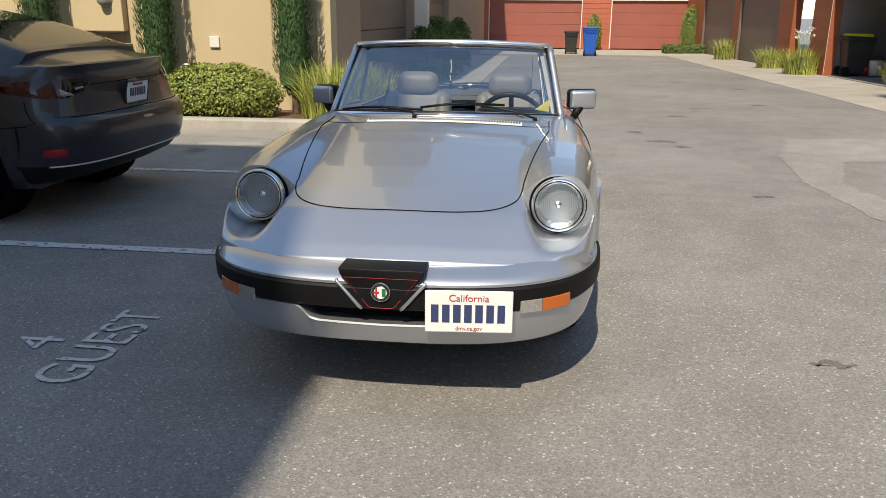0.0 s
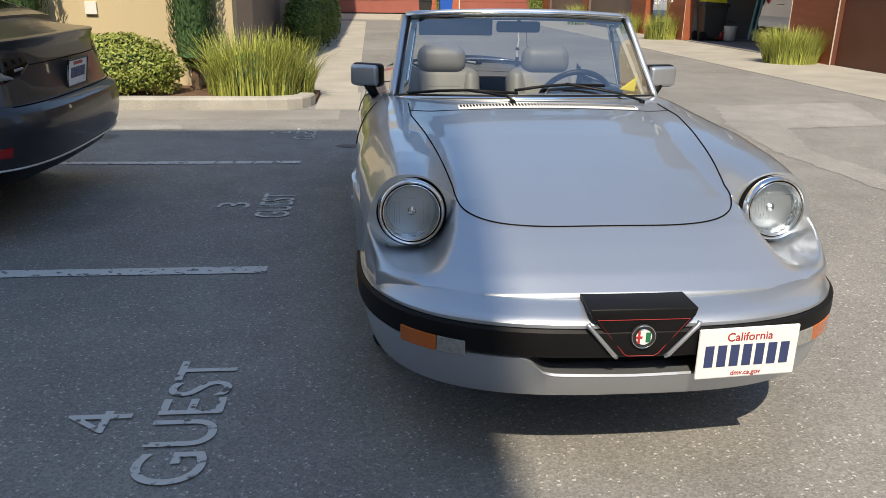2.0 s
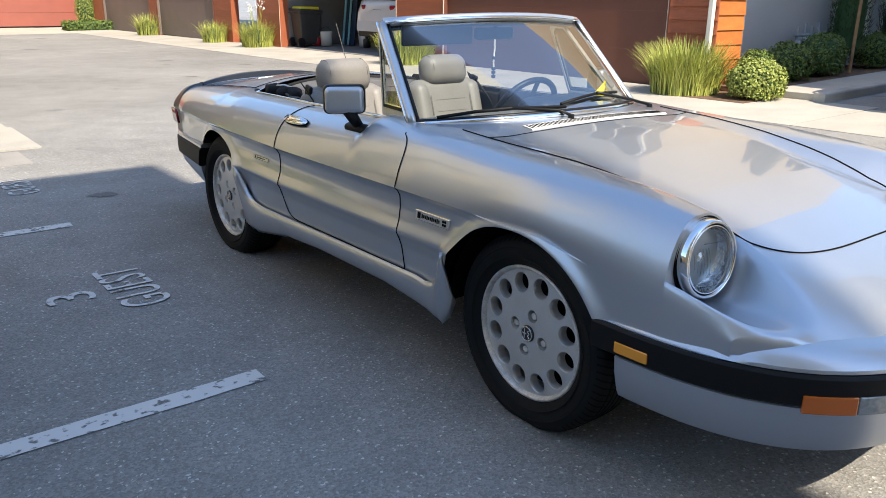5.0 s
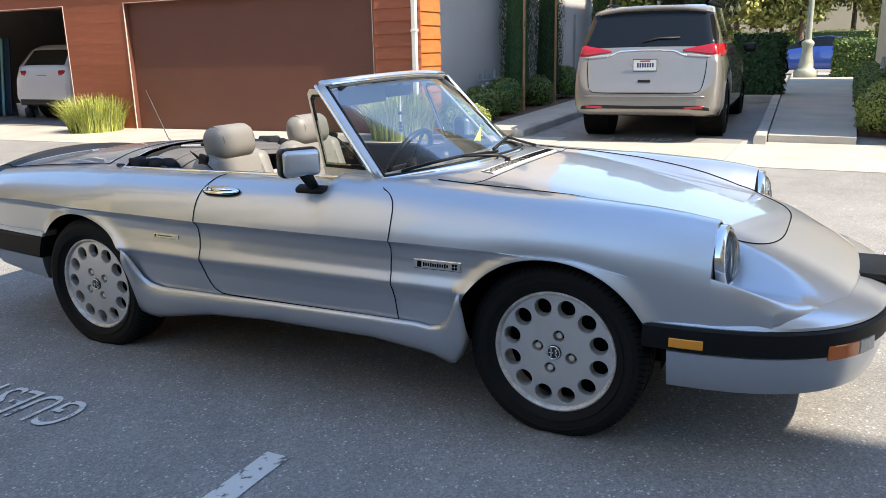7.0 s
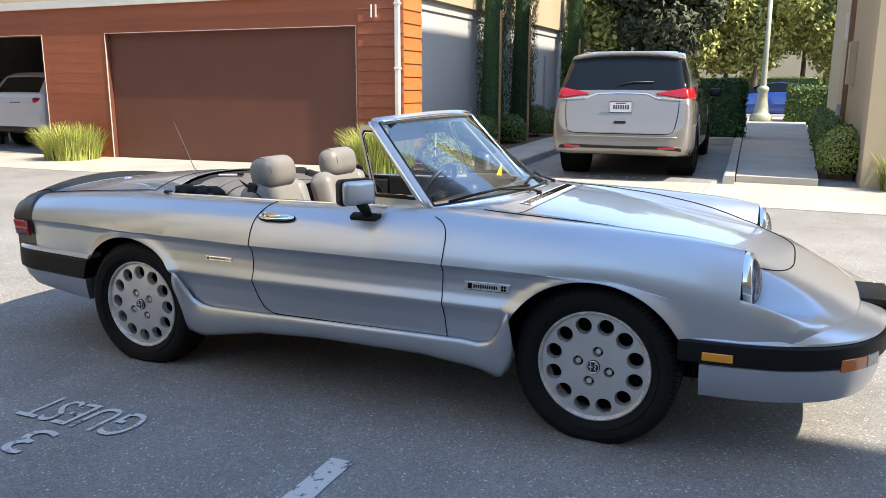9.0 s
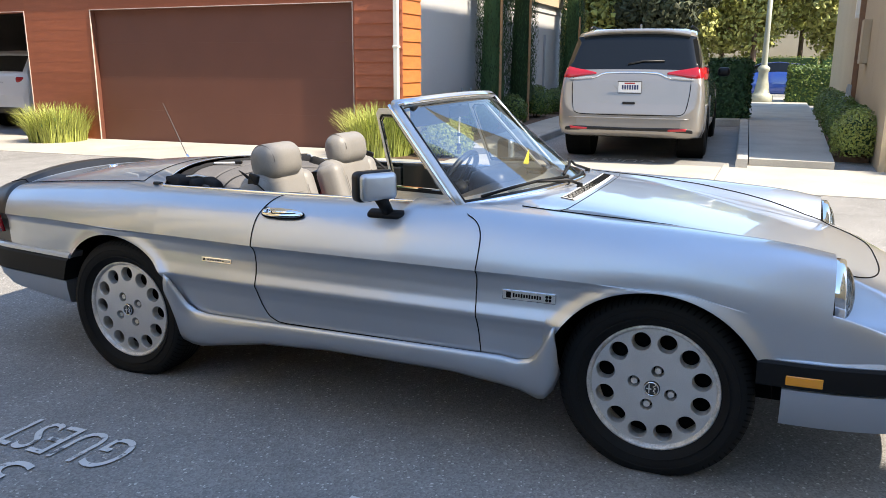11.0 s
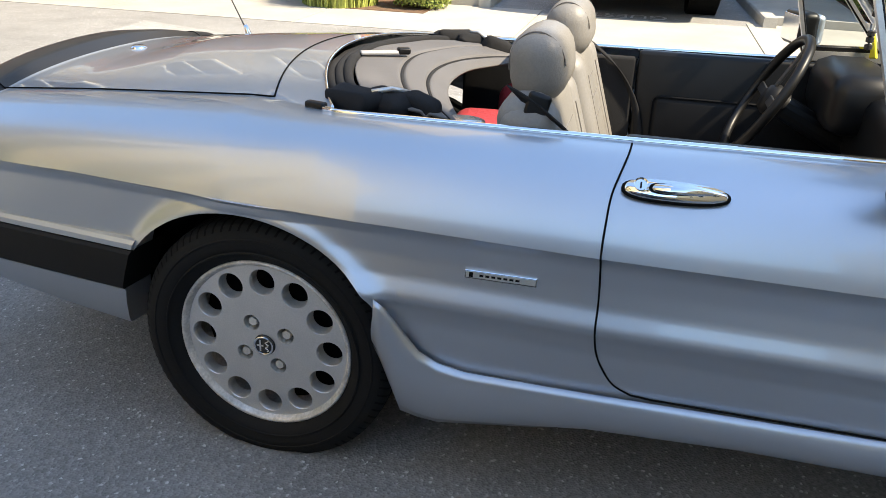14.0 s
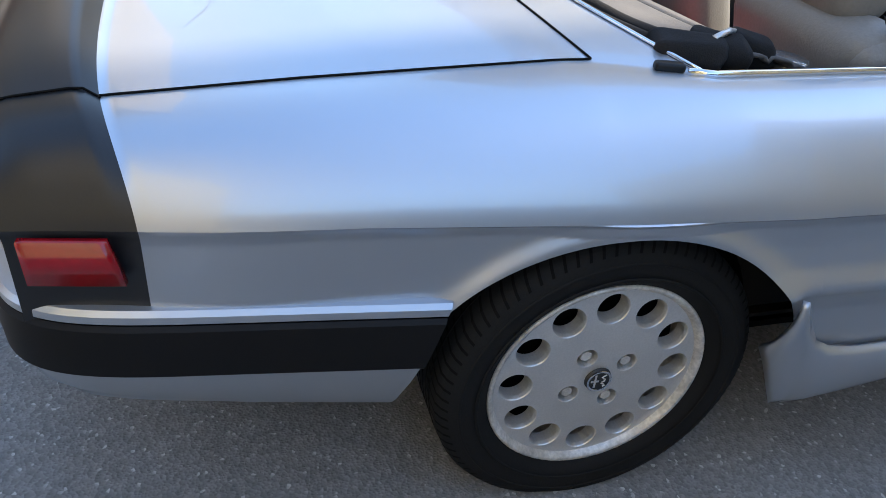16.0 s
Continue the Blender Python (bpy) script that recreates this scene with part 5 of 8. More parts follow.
for sg in (-1, 1):
    f = -sg
    small = [(f * (0.052 - 0.0092 * k) - 0.0031, f * (0.052 - 0.0092 * k) + 0.0031, 0.011 if k % 3 else 0.015) for k in range(11)]
    badge(0.315, 0.500, 0.582, 0.034, sg, [(f * 0.070 - 0.0085, f * 0.070 + 0.0085, 0.021)] + small, "bright badge with a row of dark bars")
    clover = bmesh.new()
    for ca, cz in ((-0.0055, 0.0055), (0.0055, 0.0055), (-0.0055, -0.0055), (0.0055, -0.0055)):
        leaf = bmesh.ops.create_cone(clover, cap_ends=True, segments=12, radius1=0.0052, radius2=0.0052, depth=0.0016)
        bmesh.ops.transform(clover, matrix=Matrix.Translation((0, ca, cz)) @ pose(0, 0, 0, 0, 90, 0), verts=leaf["verts"])
    plate_badge = [o for o in car.children if o.name.startswith("badge")][-1]
    part("badge_leaf", move(clover, Matrix.Translation((sg * 0.0042, -f * 0.068, 0))), SEAM, plate_badge)
    badge(1.625, 1.770, 0.583, 0.018, sg, [(f * 0.059 - 0.004, f * 0.059 + 0.004, 0.010)] + [(0.012 * k - 0.034 - 0.004, 0.012 * k - 0.034 + 0.004, 0.0042) for k in range(7)], "slim bright badge with small dark bars")
    c = side_pt(1.395, 0.782, sg, 0.004)
    up = (side_pt(1.395, 0.800, sg, 0.004) - side_pt(1.395, 0.764, sg, 0.004)).normalized()
    handle_m = Matrix.Translation(c) @ pose(0, 0, 0, 0, math.degrees(math.atan2(up.x, up.z)), 0)

    def ellipse_plate(a, h, t, off=0.0, taper=0.12):
        bm = bmesh.new()
        n = 32
        f0, f1 = [], []
        for k in range(n):
            ang = 2 * math.pi * k / n
            y = off + a * sgp(math.cos(ang), 0.8)
            z = h * sgp(math.sin(ang), 0.75) * (1 + taper * math.cos(ang))
            f0.append(bm.verts.new((0, y, z)))
            f1.append(bm.verts.new((sg * t, off + (y - off) * 0.94, z * 0.86)))
        bm.faces.new(f1)
        for k in range(n):
            bm.faces.new((f0[k], f0[(k + 1) % n], f1[(k + 1) % n], f1[k]))
        bmesh.ops.recalc_face_normals(bm, faces=bm.faces)
        return bm

    hd = part("door_handle", ellipse_plate(0.0965, 0.0240, 0.005), SEAM, DOORS[sg], "chrome door handle in a dark gasket")
    hd.matrix_basis = handle_m
    part("handle_plate", ellipse_plate(0.093, 0.0215, 0.011), CHROME, hd, "", True)
    # No hollow here: a black plate on the chrome paints the recess shade.
    part("handle_recess", ellipse_plate(0.046, 0.0125, 0.0118, 0.004, 0.3), SEAM, hd, "raised black plate painted as shade of the finger recess")
    part("handle_grip", ellipse_plate(0.056, 0.0095, 0.0150, -0.012, 0.45), CHROME, hd, "bright grip", True)
    part("lock_button", move(lathe([(0, 0.0001), (0, 0.012), (-0.006, 0.013)], 20), Matrix.Translation((sg * 0.0165, 0.062, 0))), CHROME, hd)
    part("lock_slot", box(-0.0012 if sg < 0 else 0.0, 0.0 if sg < 0 else 0.0012, -0.0016, 0.0016, -0.006, 0.006, bm=None), SEAM, hd).location = (sg * 0.0168, 0.062, 0)


def soft_box(w, d, h, r, bulge=0.0):
    """A padded block round the origin with full rounded edges."""
    bm = box(-w / 2, w / 2, -d / 2, d / 2, -h / 2, h / 2)
    bmesh.ops.bevel(bm, geom=list(bm.edges), offset=r, segments=5, affect="EDGES", profile=0.5)
    return bm


# windscreen
def ws_base(s):
    return Vector((0.602 * s, 0.440 + 0.265 * s * s, 0.874 - 0.030 * s * s))


def ws_top(s):
    return Vector((0.530 * s, 0.905 + 0.100 * s * s, 1.207 - 0.020 * s * s))


SS = [-1 + 2 * i / 24 for i in range(25)]
verts, faces = [], []
for s in SS:
    for r in range(7):
        p = ws_base(s).lerp(ws_top(s), r / 6)
        p.y -= 0.012 * math.sin(math.pi * r / 6)
        verts.append(p)
for i in range(24):
    for r in range(6):
        faces.append((i * 7 + r, i * 7 + r + 1, (i + 1) * 7 + r + 1, (i + 1) * 7 + r))
screen = raw("windscreen", verts, faces, GLASS, car, "raked clear windscreen in a bright frame", True)
screen.visible_shadow = False
for sg in (-1, 1):
    a, b = ws_base(sg), ws_top(sg)
    out = Vector((sg * 0.006, 0.0, 0.0))
    part("screen_pillar", tube([a.lerp(b, i / 10) + out for i in range(11)], 0.017, 10), PAINT, screen, "silver windscreen pillar", True)
    part("pillar_bead", tube([a.lerp(b, i / 10) + Vector((sg * 0.018, 0.016, 0.004)) for i in range(11)], 0.007, 8), CHROME, screen, "bright pillar bead", True)
    part("pillar_seal", tube([a.lerp(b, i / 10) + Vector((-sg * 0.014, -0.012, 0.0)) for i in range(11)], 0.007, 6), BLACK_TRIM, screen, "black rubber seal", True)
part("screen_header", tube([ws_top(s) + Vector((0, 0.004, 0.006)) for s in SS], 0.017, 10), PAINT, screen, "silver windscreen header", True)
part("header_bead", tube([ws_top(s) + Vector((0, -0.012, 0.006)) for s in SS], 0.007, 8), CHROME, screen, "bright header bead", True)
part("header_lining", tube([ws_top(s * 0.97) + Vector((0, 0.022, -0.012)) for s in SS], 0.018, 8), BLACK_TRIM, screen, "black header lining", True)
part("screen_moulding", tube([ws_base(s) + Vector((0, -0.010, 0.004)) for s in SS], 0.010, 8), CHROME, screen, "bright lower moulding", True)
part("screen_seal", tube([ws_base(s) + Vector((0, 0.004, 0.012)) for s in SS], 0.008, 6), BLACK_TRIM, screen, "black rubber seal", True)

# fixed quarter windows
for sg in (-1, 1):
    def qp(v, z):
        return Vector((sg * (0.570 - 0.11 * (z - 0.84) - 0.17 * (v - 0.78)), v, z))
    ring = [qp(0.765, 0.856), qp(1.005, 0.856), qp(1.100, 1.150), qp(1.090, 1.168), qp(1.038, 1.168)]
    qw = raw("quarter_window", [ring[0], ring[1], ring[2], ring[4]], [(0, 1, 2, 3)], GLASS, car, "three-cornered quarter window")
    qw.visible_shadow = False
    mid = sum(ring, Vector()) / 5

    def flat_ring(a, b, o0, o1):
        """A flat frame between two shrunken copies of the ring."""
        bm = bmesh.new()
        loops = [[bm.verts.new(p.lerp(mid, f) + Vector((sg * o, 0, 0))) for p in ring] for f, o in ((a, o0), (a, o1), (b, o1), (b, o0))]
        for l0, l1 in zip(loops, loops[1:] + loops[:1]):
            for k in range(5):
                bm.faces.new((l0[k], l0[(k + 1) % 5], l1[(k + 1) % 5], l1[k]))
        bmesh.ops.recalc_face_normals(bm, faces=bm.faces)
        return bm
    part("quarter_frame", flat_ring(-0.06, 0.10, -0.010, 0.010), ALLOY, qw, "bright flat quarter window frame")
    part("quarter_seal", flat_ring(0.103, 0.165, -0.006, 0.007), BLACK_TRIM, qw, "black quarter window seal")
    part("quarter_bead", flat_ring(0.168, 0.195, -0.004, 0.006), CHROME, qw, "thin bright inner bead")
    # door mirror
    mr = thing("door_mirror", "", "")
    for kk in list(mr.keys()):
        del mr[kk]
    tagged(mr, "silver door mirror with black edges")
    mr.parent = car
    mr.matrix_basis = pose(sg * 0.665, 0.962, 0.796)
    part("mirror_foot", move(soft_box(0.046, 0.165, 0.036, 0.0155), pose(sg * 0.012, 0.0, 0.010, 0, sg * 22, 0)), BLACK_RUBBER, mr, "flat black mirror foot", True)
    part("mirror_neck", cyl((sg * 0.014, -0.002, 0.018), (sg * 0.052, 0.014, 0.085), 0.019, 0.025, 14), BLACK_RUBBER, mr, "", True)
    head = pose(sg * 0.064, 0.016, 0.121, 0, 0, sg * (30 if sg < 0 else 14))
    part("housing", move(soft_box(0.146, 0.040, 0.098, 0.019), head @ pose(0, -0.006, 0)), PAINT, mr, "silver mirror housing", True)
    part("edge", move(soft_box(0.160, 0.062, 0.110, 0.022), head @ pose(0, 0.027, 0)), BLACK_TRIM, mr, "black mirror edge", True)
    part("mirror_glass", move(soft_box(0.128, 0.006, 0.084, 0.0025), head @ pose(0, 0.0565, 0)), CHROME, mr, "mirror glass")

# cowl vent with slots, off centre towards the steering wheel
def vent_pt(u, w, lift):
    v = 0.370 + 0.16 * u * u + w
    return top_pt(q_at(v, u), u, lift)


verts, faces = [], []
for i in range(41):
    u = -0.345 + 0.76 * i / 40
    for w, lift in ((-0.027, 0.0), (-0.025, 0.0035), (0.025, 0.0035), (0.027, 0.0)):
        verts.append(vent_pt(u, w, lift))
for i in range(40):
    for k in range(3):
        faces.append((i * 4 + k, i * 4 + k + 1, i * 4 + k + 5, i * 4 + k + 4))
vent = raw("cowl_vent", verts, faces, WHITE_PLASTIC, car, "bright slotted cowl vent", True)
slot = bpy.data.meshes.new("slot")
bm = box(-0.0036, 0.0036, -0.0175, 0.0175, -0.002, 0.0010)
bm.to_mesh(slot)
bm.free()
slot.materials.append(SEAM)
for i in range(56):
    u = -0.333 + 0.736 * i / 55
    c, d = vent_pt(u, 0.0, 0.0035), vent_pt(u, 0.02, 0.0) - vent_pt(u, -0.02, 0.0)
    e = vent_pt(u + 0.01, 0, 0.0) - vent_pt(u - 0.01, 0, 0.0)
    ob = new("slot", slot)
    ob.parent = vent
    ob.matrix_basis = Matrix.Translation(c) @ pose(0, 0, 0, math.degrees(math.atan2(d.z, d.y)), -math.degrees(math.atan2(e.z, e.x)), 0)

# wipers, lying on the glass
def on_glass(s, r, lift=0.012):
    p = ws_base(s).lerp(ws_top(s), r)
    p.y -= 0.012 * math.sin(math.pi * r) + lift
    return p + Vector((0, 0, lift * 0.6))


for pivot, arm, blade in (((-0.114, 0.400, 0.876), [(-0.22, 0.02), (-0.50, 0.075)], [(-0.90, 0.045), (-0.70, 0.075), (-0.50, 0.085), (-0.14, 0.055)]),
                          ((0.476, 0.505, 0.862), [(0.62, 0.05), (0.22, 0.15)], [(-0.16, 0.085), (0.05, 0.13), (0.22, 0.15), (0.54, 0.14)])):
    wp = part("wiper", tube([Vector(pivot)] + [on_glass(s, r, 0.020) for s, r in arm], 0.006, 6), BLACK_TRIM, car, "black windscreen wiper", True)
    part("wiper_blade", tube([on_glass(s, r) for s, r in blade], 0.0065, 6), BLACK_RUBBER, wp, "", True)
    part("wiper_boss", cyl((pivot[0], pivot[1], pivot[2] - 0.02), (pivot[0], pivot[1], pivot[2] + 0.004), 0.014, 0.011, 12), BLACK_TRIM, wp)
part("yellow_tag", plate_prism([(0.47, 0.872), (0.545, 0.860), (0.555, 0.935)], 0.815, 0.823), YELLOW, car, "yellow paper tag behind the windscreen")
part("inner_mirror", box(-0.105, 0.105, 0.955, 0.985, 1.120, 1.172, 0.012), BLACK_TRIM, car, "black interior mirror", True)
part("mirror_stem", cyl((0, 0.965, 1.165), (0, 0.945, 1.195), 0.008), BLACK_TRIM, car)
part("sun_visor", box(-0.475, -0.125, 0.955, 0.972, 1.105, 1.185, 0.007), BLACK_TRIM, car, "black sun visor", True)
beads = part("hanging_charm", tube([(0.0, 0.962, 1.12), (0.004, 0.965, 1.08), (-0.003, 0.963, 1.03), (0.002, 0.965, 0.99)], 0.004, 6), WHITE_PLASTIC, car, "charm on a cord under the mirror")
for z in (1.0, 0.985, 0.968, 1.045):
    part("bead", move(lathe([(-0.009, 0.0001), (-0.005, 0.009), (0.005, 0.009), (0.009, 0.0001)], 10, "z"), Matrix.Translation((0, 0.965, z))), DARK_METAL, beads)

# cabin
part("cabin_floor", box(-0.55, 0.55, 0.70, 2.32, 0.262, 0.285), BLACK_CLOTH, car, "black carpeted cabin floor")
part("firewall", box(-0.56, 0.56, 0.62, 0.66, 0.28, 0.80), BLACK_TRIM, car, "black firewall")
part("rear_bulkhead", box(-0.47, 0.47, 2.30, 2.33, 0.28, 0.76), BLACK_CLOTH, car, "black rear bulkhead")
for sg in (-1, 1):
    part("door_panel", box(min(sg * 0.515, sg * 0.556), max(sg * 0.515, sg * 0.556), 0.74, 1.50, 0.30, 0.838, 0.012), BLACK_TRIM, car, "black inner door panel", True)
    part("door_pocket", box(min(sg * 0.497, sg * 0.517), max(sg * 0.497, sg * 0.517), 0.86, 1.44, 0.42, 0.70, 0.02), BLACK_RUBBER, car, "dark grey door pocket", True)
    part("rear_side_trim", box(min(sg * 0.515, sg * 0.548), max(sg * 0.515, sg * 0.548), 1.505, 2.08, 0.30, 0.815, 0.01), BLACK_CLOTH, car, "black rear side trim", True)
part("dashboard", box(-0.54, 0.54, 0.66, 0.90, 0.60, 0.822, 0.04), BLACK_TRIM, car, "black padded dashboard", True)
part("instrument_hood", box(0.14, 0.53, 0.80, 0.99, 0.70, 0.872, 0.05), BLACK_TRIM, car, "rounded black instrument hood", True)
part("centre_console", box(-0.09, 0.09, 0.75, 1.60, 0.28, 0.50, 0.03), BLACK_TRIM, car, "black centre console", True)
wheel_m = pose(0.335, 1.125, 0.765, -62, 0, 0)
sw = part("steering_wheel", move(tube([(0.187 * math.cos(2 * math.pi * i / 48), 0.187 * math.sin(2 * math.pi * i / 48), 0) for i in range(48)], 0.0145, 10, closed=True), wheel_m), BLACK_TRIM, car, "three-spoke black steering wheel", True)
for a in (0.0, math.pi, -math.pi / 2):
    part("spoke", move(box(0.03, 0.178, -0.014, 0.014, -0.012, -0.004, 0.003), wheel_m @ pose(0, 0, 0, 0, 0, math.degrees(a))), DARK_METAL, sw)
part("wheel_hub", move(lathe([(0.004, 0.0001), (0.002, 0.035), (-0.02, 0.048), (-0.06, 0.04)], 24, "z"), wheel_m), BLACK_RUBBER, sw, "", True)
part("steering_column", cyl((0.335, 1.09, 0.745), (0.335, 0.88, 0.64), 0.035, 0.04, 14), BLACK_TRIM, sw)


def build_seat(u, sg):
    st = thing("seat", "", "")
    for kk in list(st.keys()):
        del st[kk]
    tagged(st, "grey leather bucket seat with a headrest")
    st.parent = car
    st.location = (u, 0, 0)
    part("cushion", move(soft_box(0.46, 0.50, 0.16, 0.06), pose(0, 1.32, 0.40, 6, 0, 0)), GREY_LEATHER, st, "", True)
    back_m = pose(0, 1.655, 0.635, -17, 0, 0)
    part("backrest", move(soft_box(0.42, 0.13, 0.52, 0.06), back_m), GREY_LEATHER, st, "", True)
    for s in (-1, 1):
        part("bolster", move(soft_box(0.105, 0.135, 0.50, 0.050), back_m @ pose(s * 0.168, -0.010, -0.008, 0, 0, s * -9)), GREY_LEATHER, st, "", True)
        part("stitching", move(tube([(s * 0.128, -0.0735, -0.22 + 0.048 * i) for i in range(9)], 0.0016, 5), back_m), SEAT_SEAM, st)
        part("headrest_post", cyl((s * 0.06, 1.735, 0.84), (s * 0.06, 1.725, 0.91), 0.008), CHROME, st)
    for k in range(3):
        part("seat_seam", move(tube([(-0.095 + 0.019 * i, -0.0650, 0.02 + 0.06 * k) for i in range(11)], 0.0014, 5), back_m), SEAT_SEAM, st)
    part("headrest", move(soft_box(0.275, 0.130, 0.160, 0.062), pose(0, 1.705, 0.930, -8, 0, 0)), GREY_LEATHER, st, "grey leather headrest", True)
    for s in (-1, 1):
        part("headrest_seam", move(tube([(s * 0.10, 0.0622 * math.cos(math.pi * i / 16), 0.0772 * math.sin(math.pi * i / 16)) for i in range(17)], 0.0016, 5), pose(0, 1.705, 0.930, -8, 0, 0)), SEAT_SEAM, st)
    return st


for u, sg in ((-0.30, -1), (0.30, 1)):
    build_seat(u, sg)
    # belt from its guide over the shoulder of the seat
    bm = bmesh.new()
    pts = [(0.500, 1.735, 0.895), (0.503, 1.69, 0.875), (0.505, 1.63, 0.835), (0.506, 1.56, 0.775), (0.506, 1.50, 0.68), (0.506, 1.47, 0.56), (0.506, 1.45, 0.40)]
    rows = [[bm.verts.new((sg * (p[0] + k * 0.004), p[1] + k * 0.016, p[2] + k * 0.016)) for k in (-1, 1)] for p in flow(pts, 4)]
    for a, b in zip(rows, rows[1:]):
        bm.faces.new((a[0], a[1], b[1], b[0]))
    ob = part("seat_belt", bm, BLACK_CLOTH, car, "black seat belt over the seat shoulder", True)
    md = ob.modifiers.new("solid", "SOLIDIFY")
    md.thickness = 0.004
    part("belt_guide", move(soft_box(0.018, 0.050, 0.22, 0.008), pose(sg * 0.498, 1.705, 0.790, 14, 0, 0)), BLACK_TRIM, car, "black belt guide beside the seat", True)

# folded soft top behind the seats
top = thing("folded_top", "", "")
for kk in list(top.keys()):
    del top[kk]
tagged(top, "folded black canvas roof with grey lining")
top.parent = car


def cloth(name, fn, nu, nv, material, label):
    verts = [fn(-1 + 2 * i / nu, j / nv) for i in range(nu + 1) for j in range(nv + 1)]
    faces = [(i * (nv + 1) + j, i * (nv + 1) + j + 1, (i + 1) * (nv + 1) + j + 1, (i + 1) * (nv + 1) + j) for i in range(nu) for j in range(nv)]
    ob = raw(name, verts, faces, material, top, label, True)
    md = ob.modifiers.new("solid", "SOLIDIFY")
    md.thickness = 0.006
    return ob


def lining(s, r):
    v = 2.232 - 0.175 * s * s - 0.25 * r
    crease = math.exp(-((r - 0.50) / 0.022) ** 2) + 0.8 * math.exp(-((r - 0.80 - 0.06 * s) / 0.020) ** 2)
    z = 0.866 - 0.030 * s * s - 0.015 * r - 0.14 * max(0.0, r - 0.45) ** 2 - 0.010 * crease + 0.004 * noise.noise(Vector((s * 3, r * 3, 0.3)))
    return (0.475 * s, v, z)


cloth("top_lining", lining, 48, 60, GREY_CLOTH, "smooth grey folded roof lining")
for r in (0.50, 0.80):
    part("lining_edge", tube([Vector(lining(s, r + (0.06 * s if r > 0.6 else 0.0))) + Vector((0, 0, 0.002)) for s in [-0.96 + 0.06 * i for i in range(33)]], 0.005, 6), BLACK_CLOTH, top, "black fold line", True)
for k in range(3):
    def fold(s, r, k=k):
        a = 2 * math.pi * r
        v = 2.292 - 0.023 * k - 0.18 * s * s
        z = 0.850 + 0.006 * k - 0.03 * s * s
        rr = 0.0145 + 0.003 * noise.noise(Vector((s * 3 + k, 0.2, k)))
        return (0.505 * s, v + rr * math.cos(a), z + rr * math.sin(a) + 0.005 * noise.noise(Vector((s * 5, k, 1.0))))
    cloth("canvas_fold", fold, 48, 10, BLACK_CLOTH, "black canvas fold")


def bundle(sg, k):
    """A crumpled lump of canvas at the side of the well."""
    bm = soft_box(0.085 - 0.008 * k, 0.13 - 0.015 * k, 0.055, 0.024)
    for w in bm.verts:
        w.co += 0.012 * Vector((noise.noise(w.co * 24 + Vector((k, sg, 0))), noise.noise(w.co * 20 + Vector((0, k, 4))), noise.noise(w.co * 26 + Vector((3, 0, k)))))
    return move(bm, pose(sg * (0.470 - 0.020 * k), 2.105 - 0.075 * k, 0.838 - 0.006 * k, 8 * k, sg * 10, sg * 25))


for sg in (-1, 1):
    for k in range(3):
        part("canvas_fold", bundle(sg, k), BLACK_CLOTH, top, "crumpled black canvas", True)
    part("roof_frame", tube([(sg * 0.475, 2.06, 0.862), (sg * 0.455, 2.02, 0.868), (sg * 0.425, 1.985, 0.856)], 0.006, 8), ALLOY, top, "bright end of a roof bow", True)
    part("deck_latch", move(soft_box(0.022, 0.052, 0.016, 0.006), Matrix.Translation(top_pt(2.165, sg * 0.530, 0.004)) @ pose(0, 0, 0, 0, 0, sg * 14)), BLACK_TRIM, car, "small dark latch beside the roof well", True)
lm = Matrix.Translation(Vector(lining(-0.12, 0.20)) + Vector((0, 0, 0.010))) @ pose(0, 0, 0, 0, 0, 28)
lt = part("roof_latch", move(soft_box(0.026, 0.115, 0.010, 0.004), lm), ALLOY, top, "slim bright roof latch", True)
part("latch_grip", move(soft_box(0.030, 0.035, 0.018, 0.006), lm @ pose(0, -0.062, 0.004)), BLACK_TRIM, lt, "", True)
part("well_trim", tube([top_pt(2.118, 0.558 * s, 0.004) for s in [-1 + 2 * i / 40 for i in range(41)]], 0.0038, 8), CHROME, car, "bright moulding round the roof well", True)
part("foil_roll", cyl((-0.425, 1.87, 0.50), (-0.42, 1.855, 0.805), 0.045, seg=24), FOIL, car, "rolled silver foil sunshade", True)
part("red_bag", move(soft_box(0.5, 0.22, 0.16, 0.05), pose(-0.08, 1.88, 0.62, 0, 0, 6)), RED_CLOTH, car, "red cloth behind the seats", True)
part("red_bag", move(soft_box(0.14, 0.18, 0.20, 0.05), pose(0.42, 1.84, 0.62, 0, 12, 6)), RED_CLOTH, car, "red cloth beside the seat", True)

# aerial and trunk lock
ae = part("aerial", cyl((0.425, 2.83, 0.80), (0.425, 2.995, 1.13), 0.0030, 0.0016, 8), DARK_METAL, car, "thin leaning aerial")
part("aerial_base", cyl((0.425, 2.825, 0.785), (0.425, 2.845, 0.84), 0.013, 0.007, 12), CHROME, ae, "", True)
part("trunk_lock", move(lathe([(0.004, 0.0001), (0.004, 0.014), (0.0, 0.022), (-0.006, 0.024)], 24, "z"), Matrix.Translation((0.0, 2.98, 0.822))), CHROME, car, "round trunk lock", True)
for sg in (-1, 1):
    part("bumper_bracket", box(sg * 0.5 - 0.04, sg * 0.5 + 0.04, 2.60, 2.66, 0.25, 0.40, 0.01), UNDER, car, "dark bumper bracket")


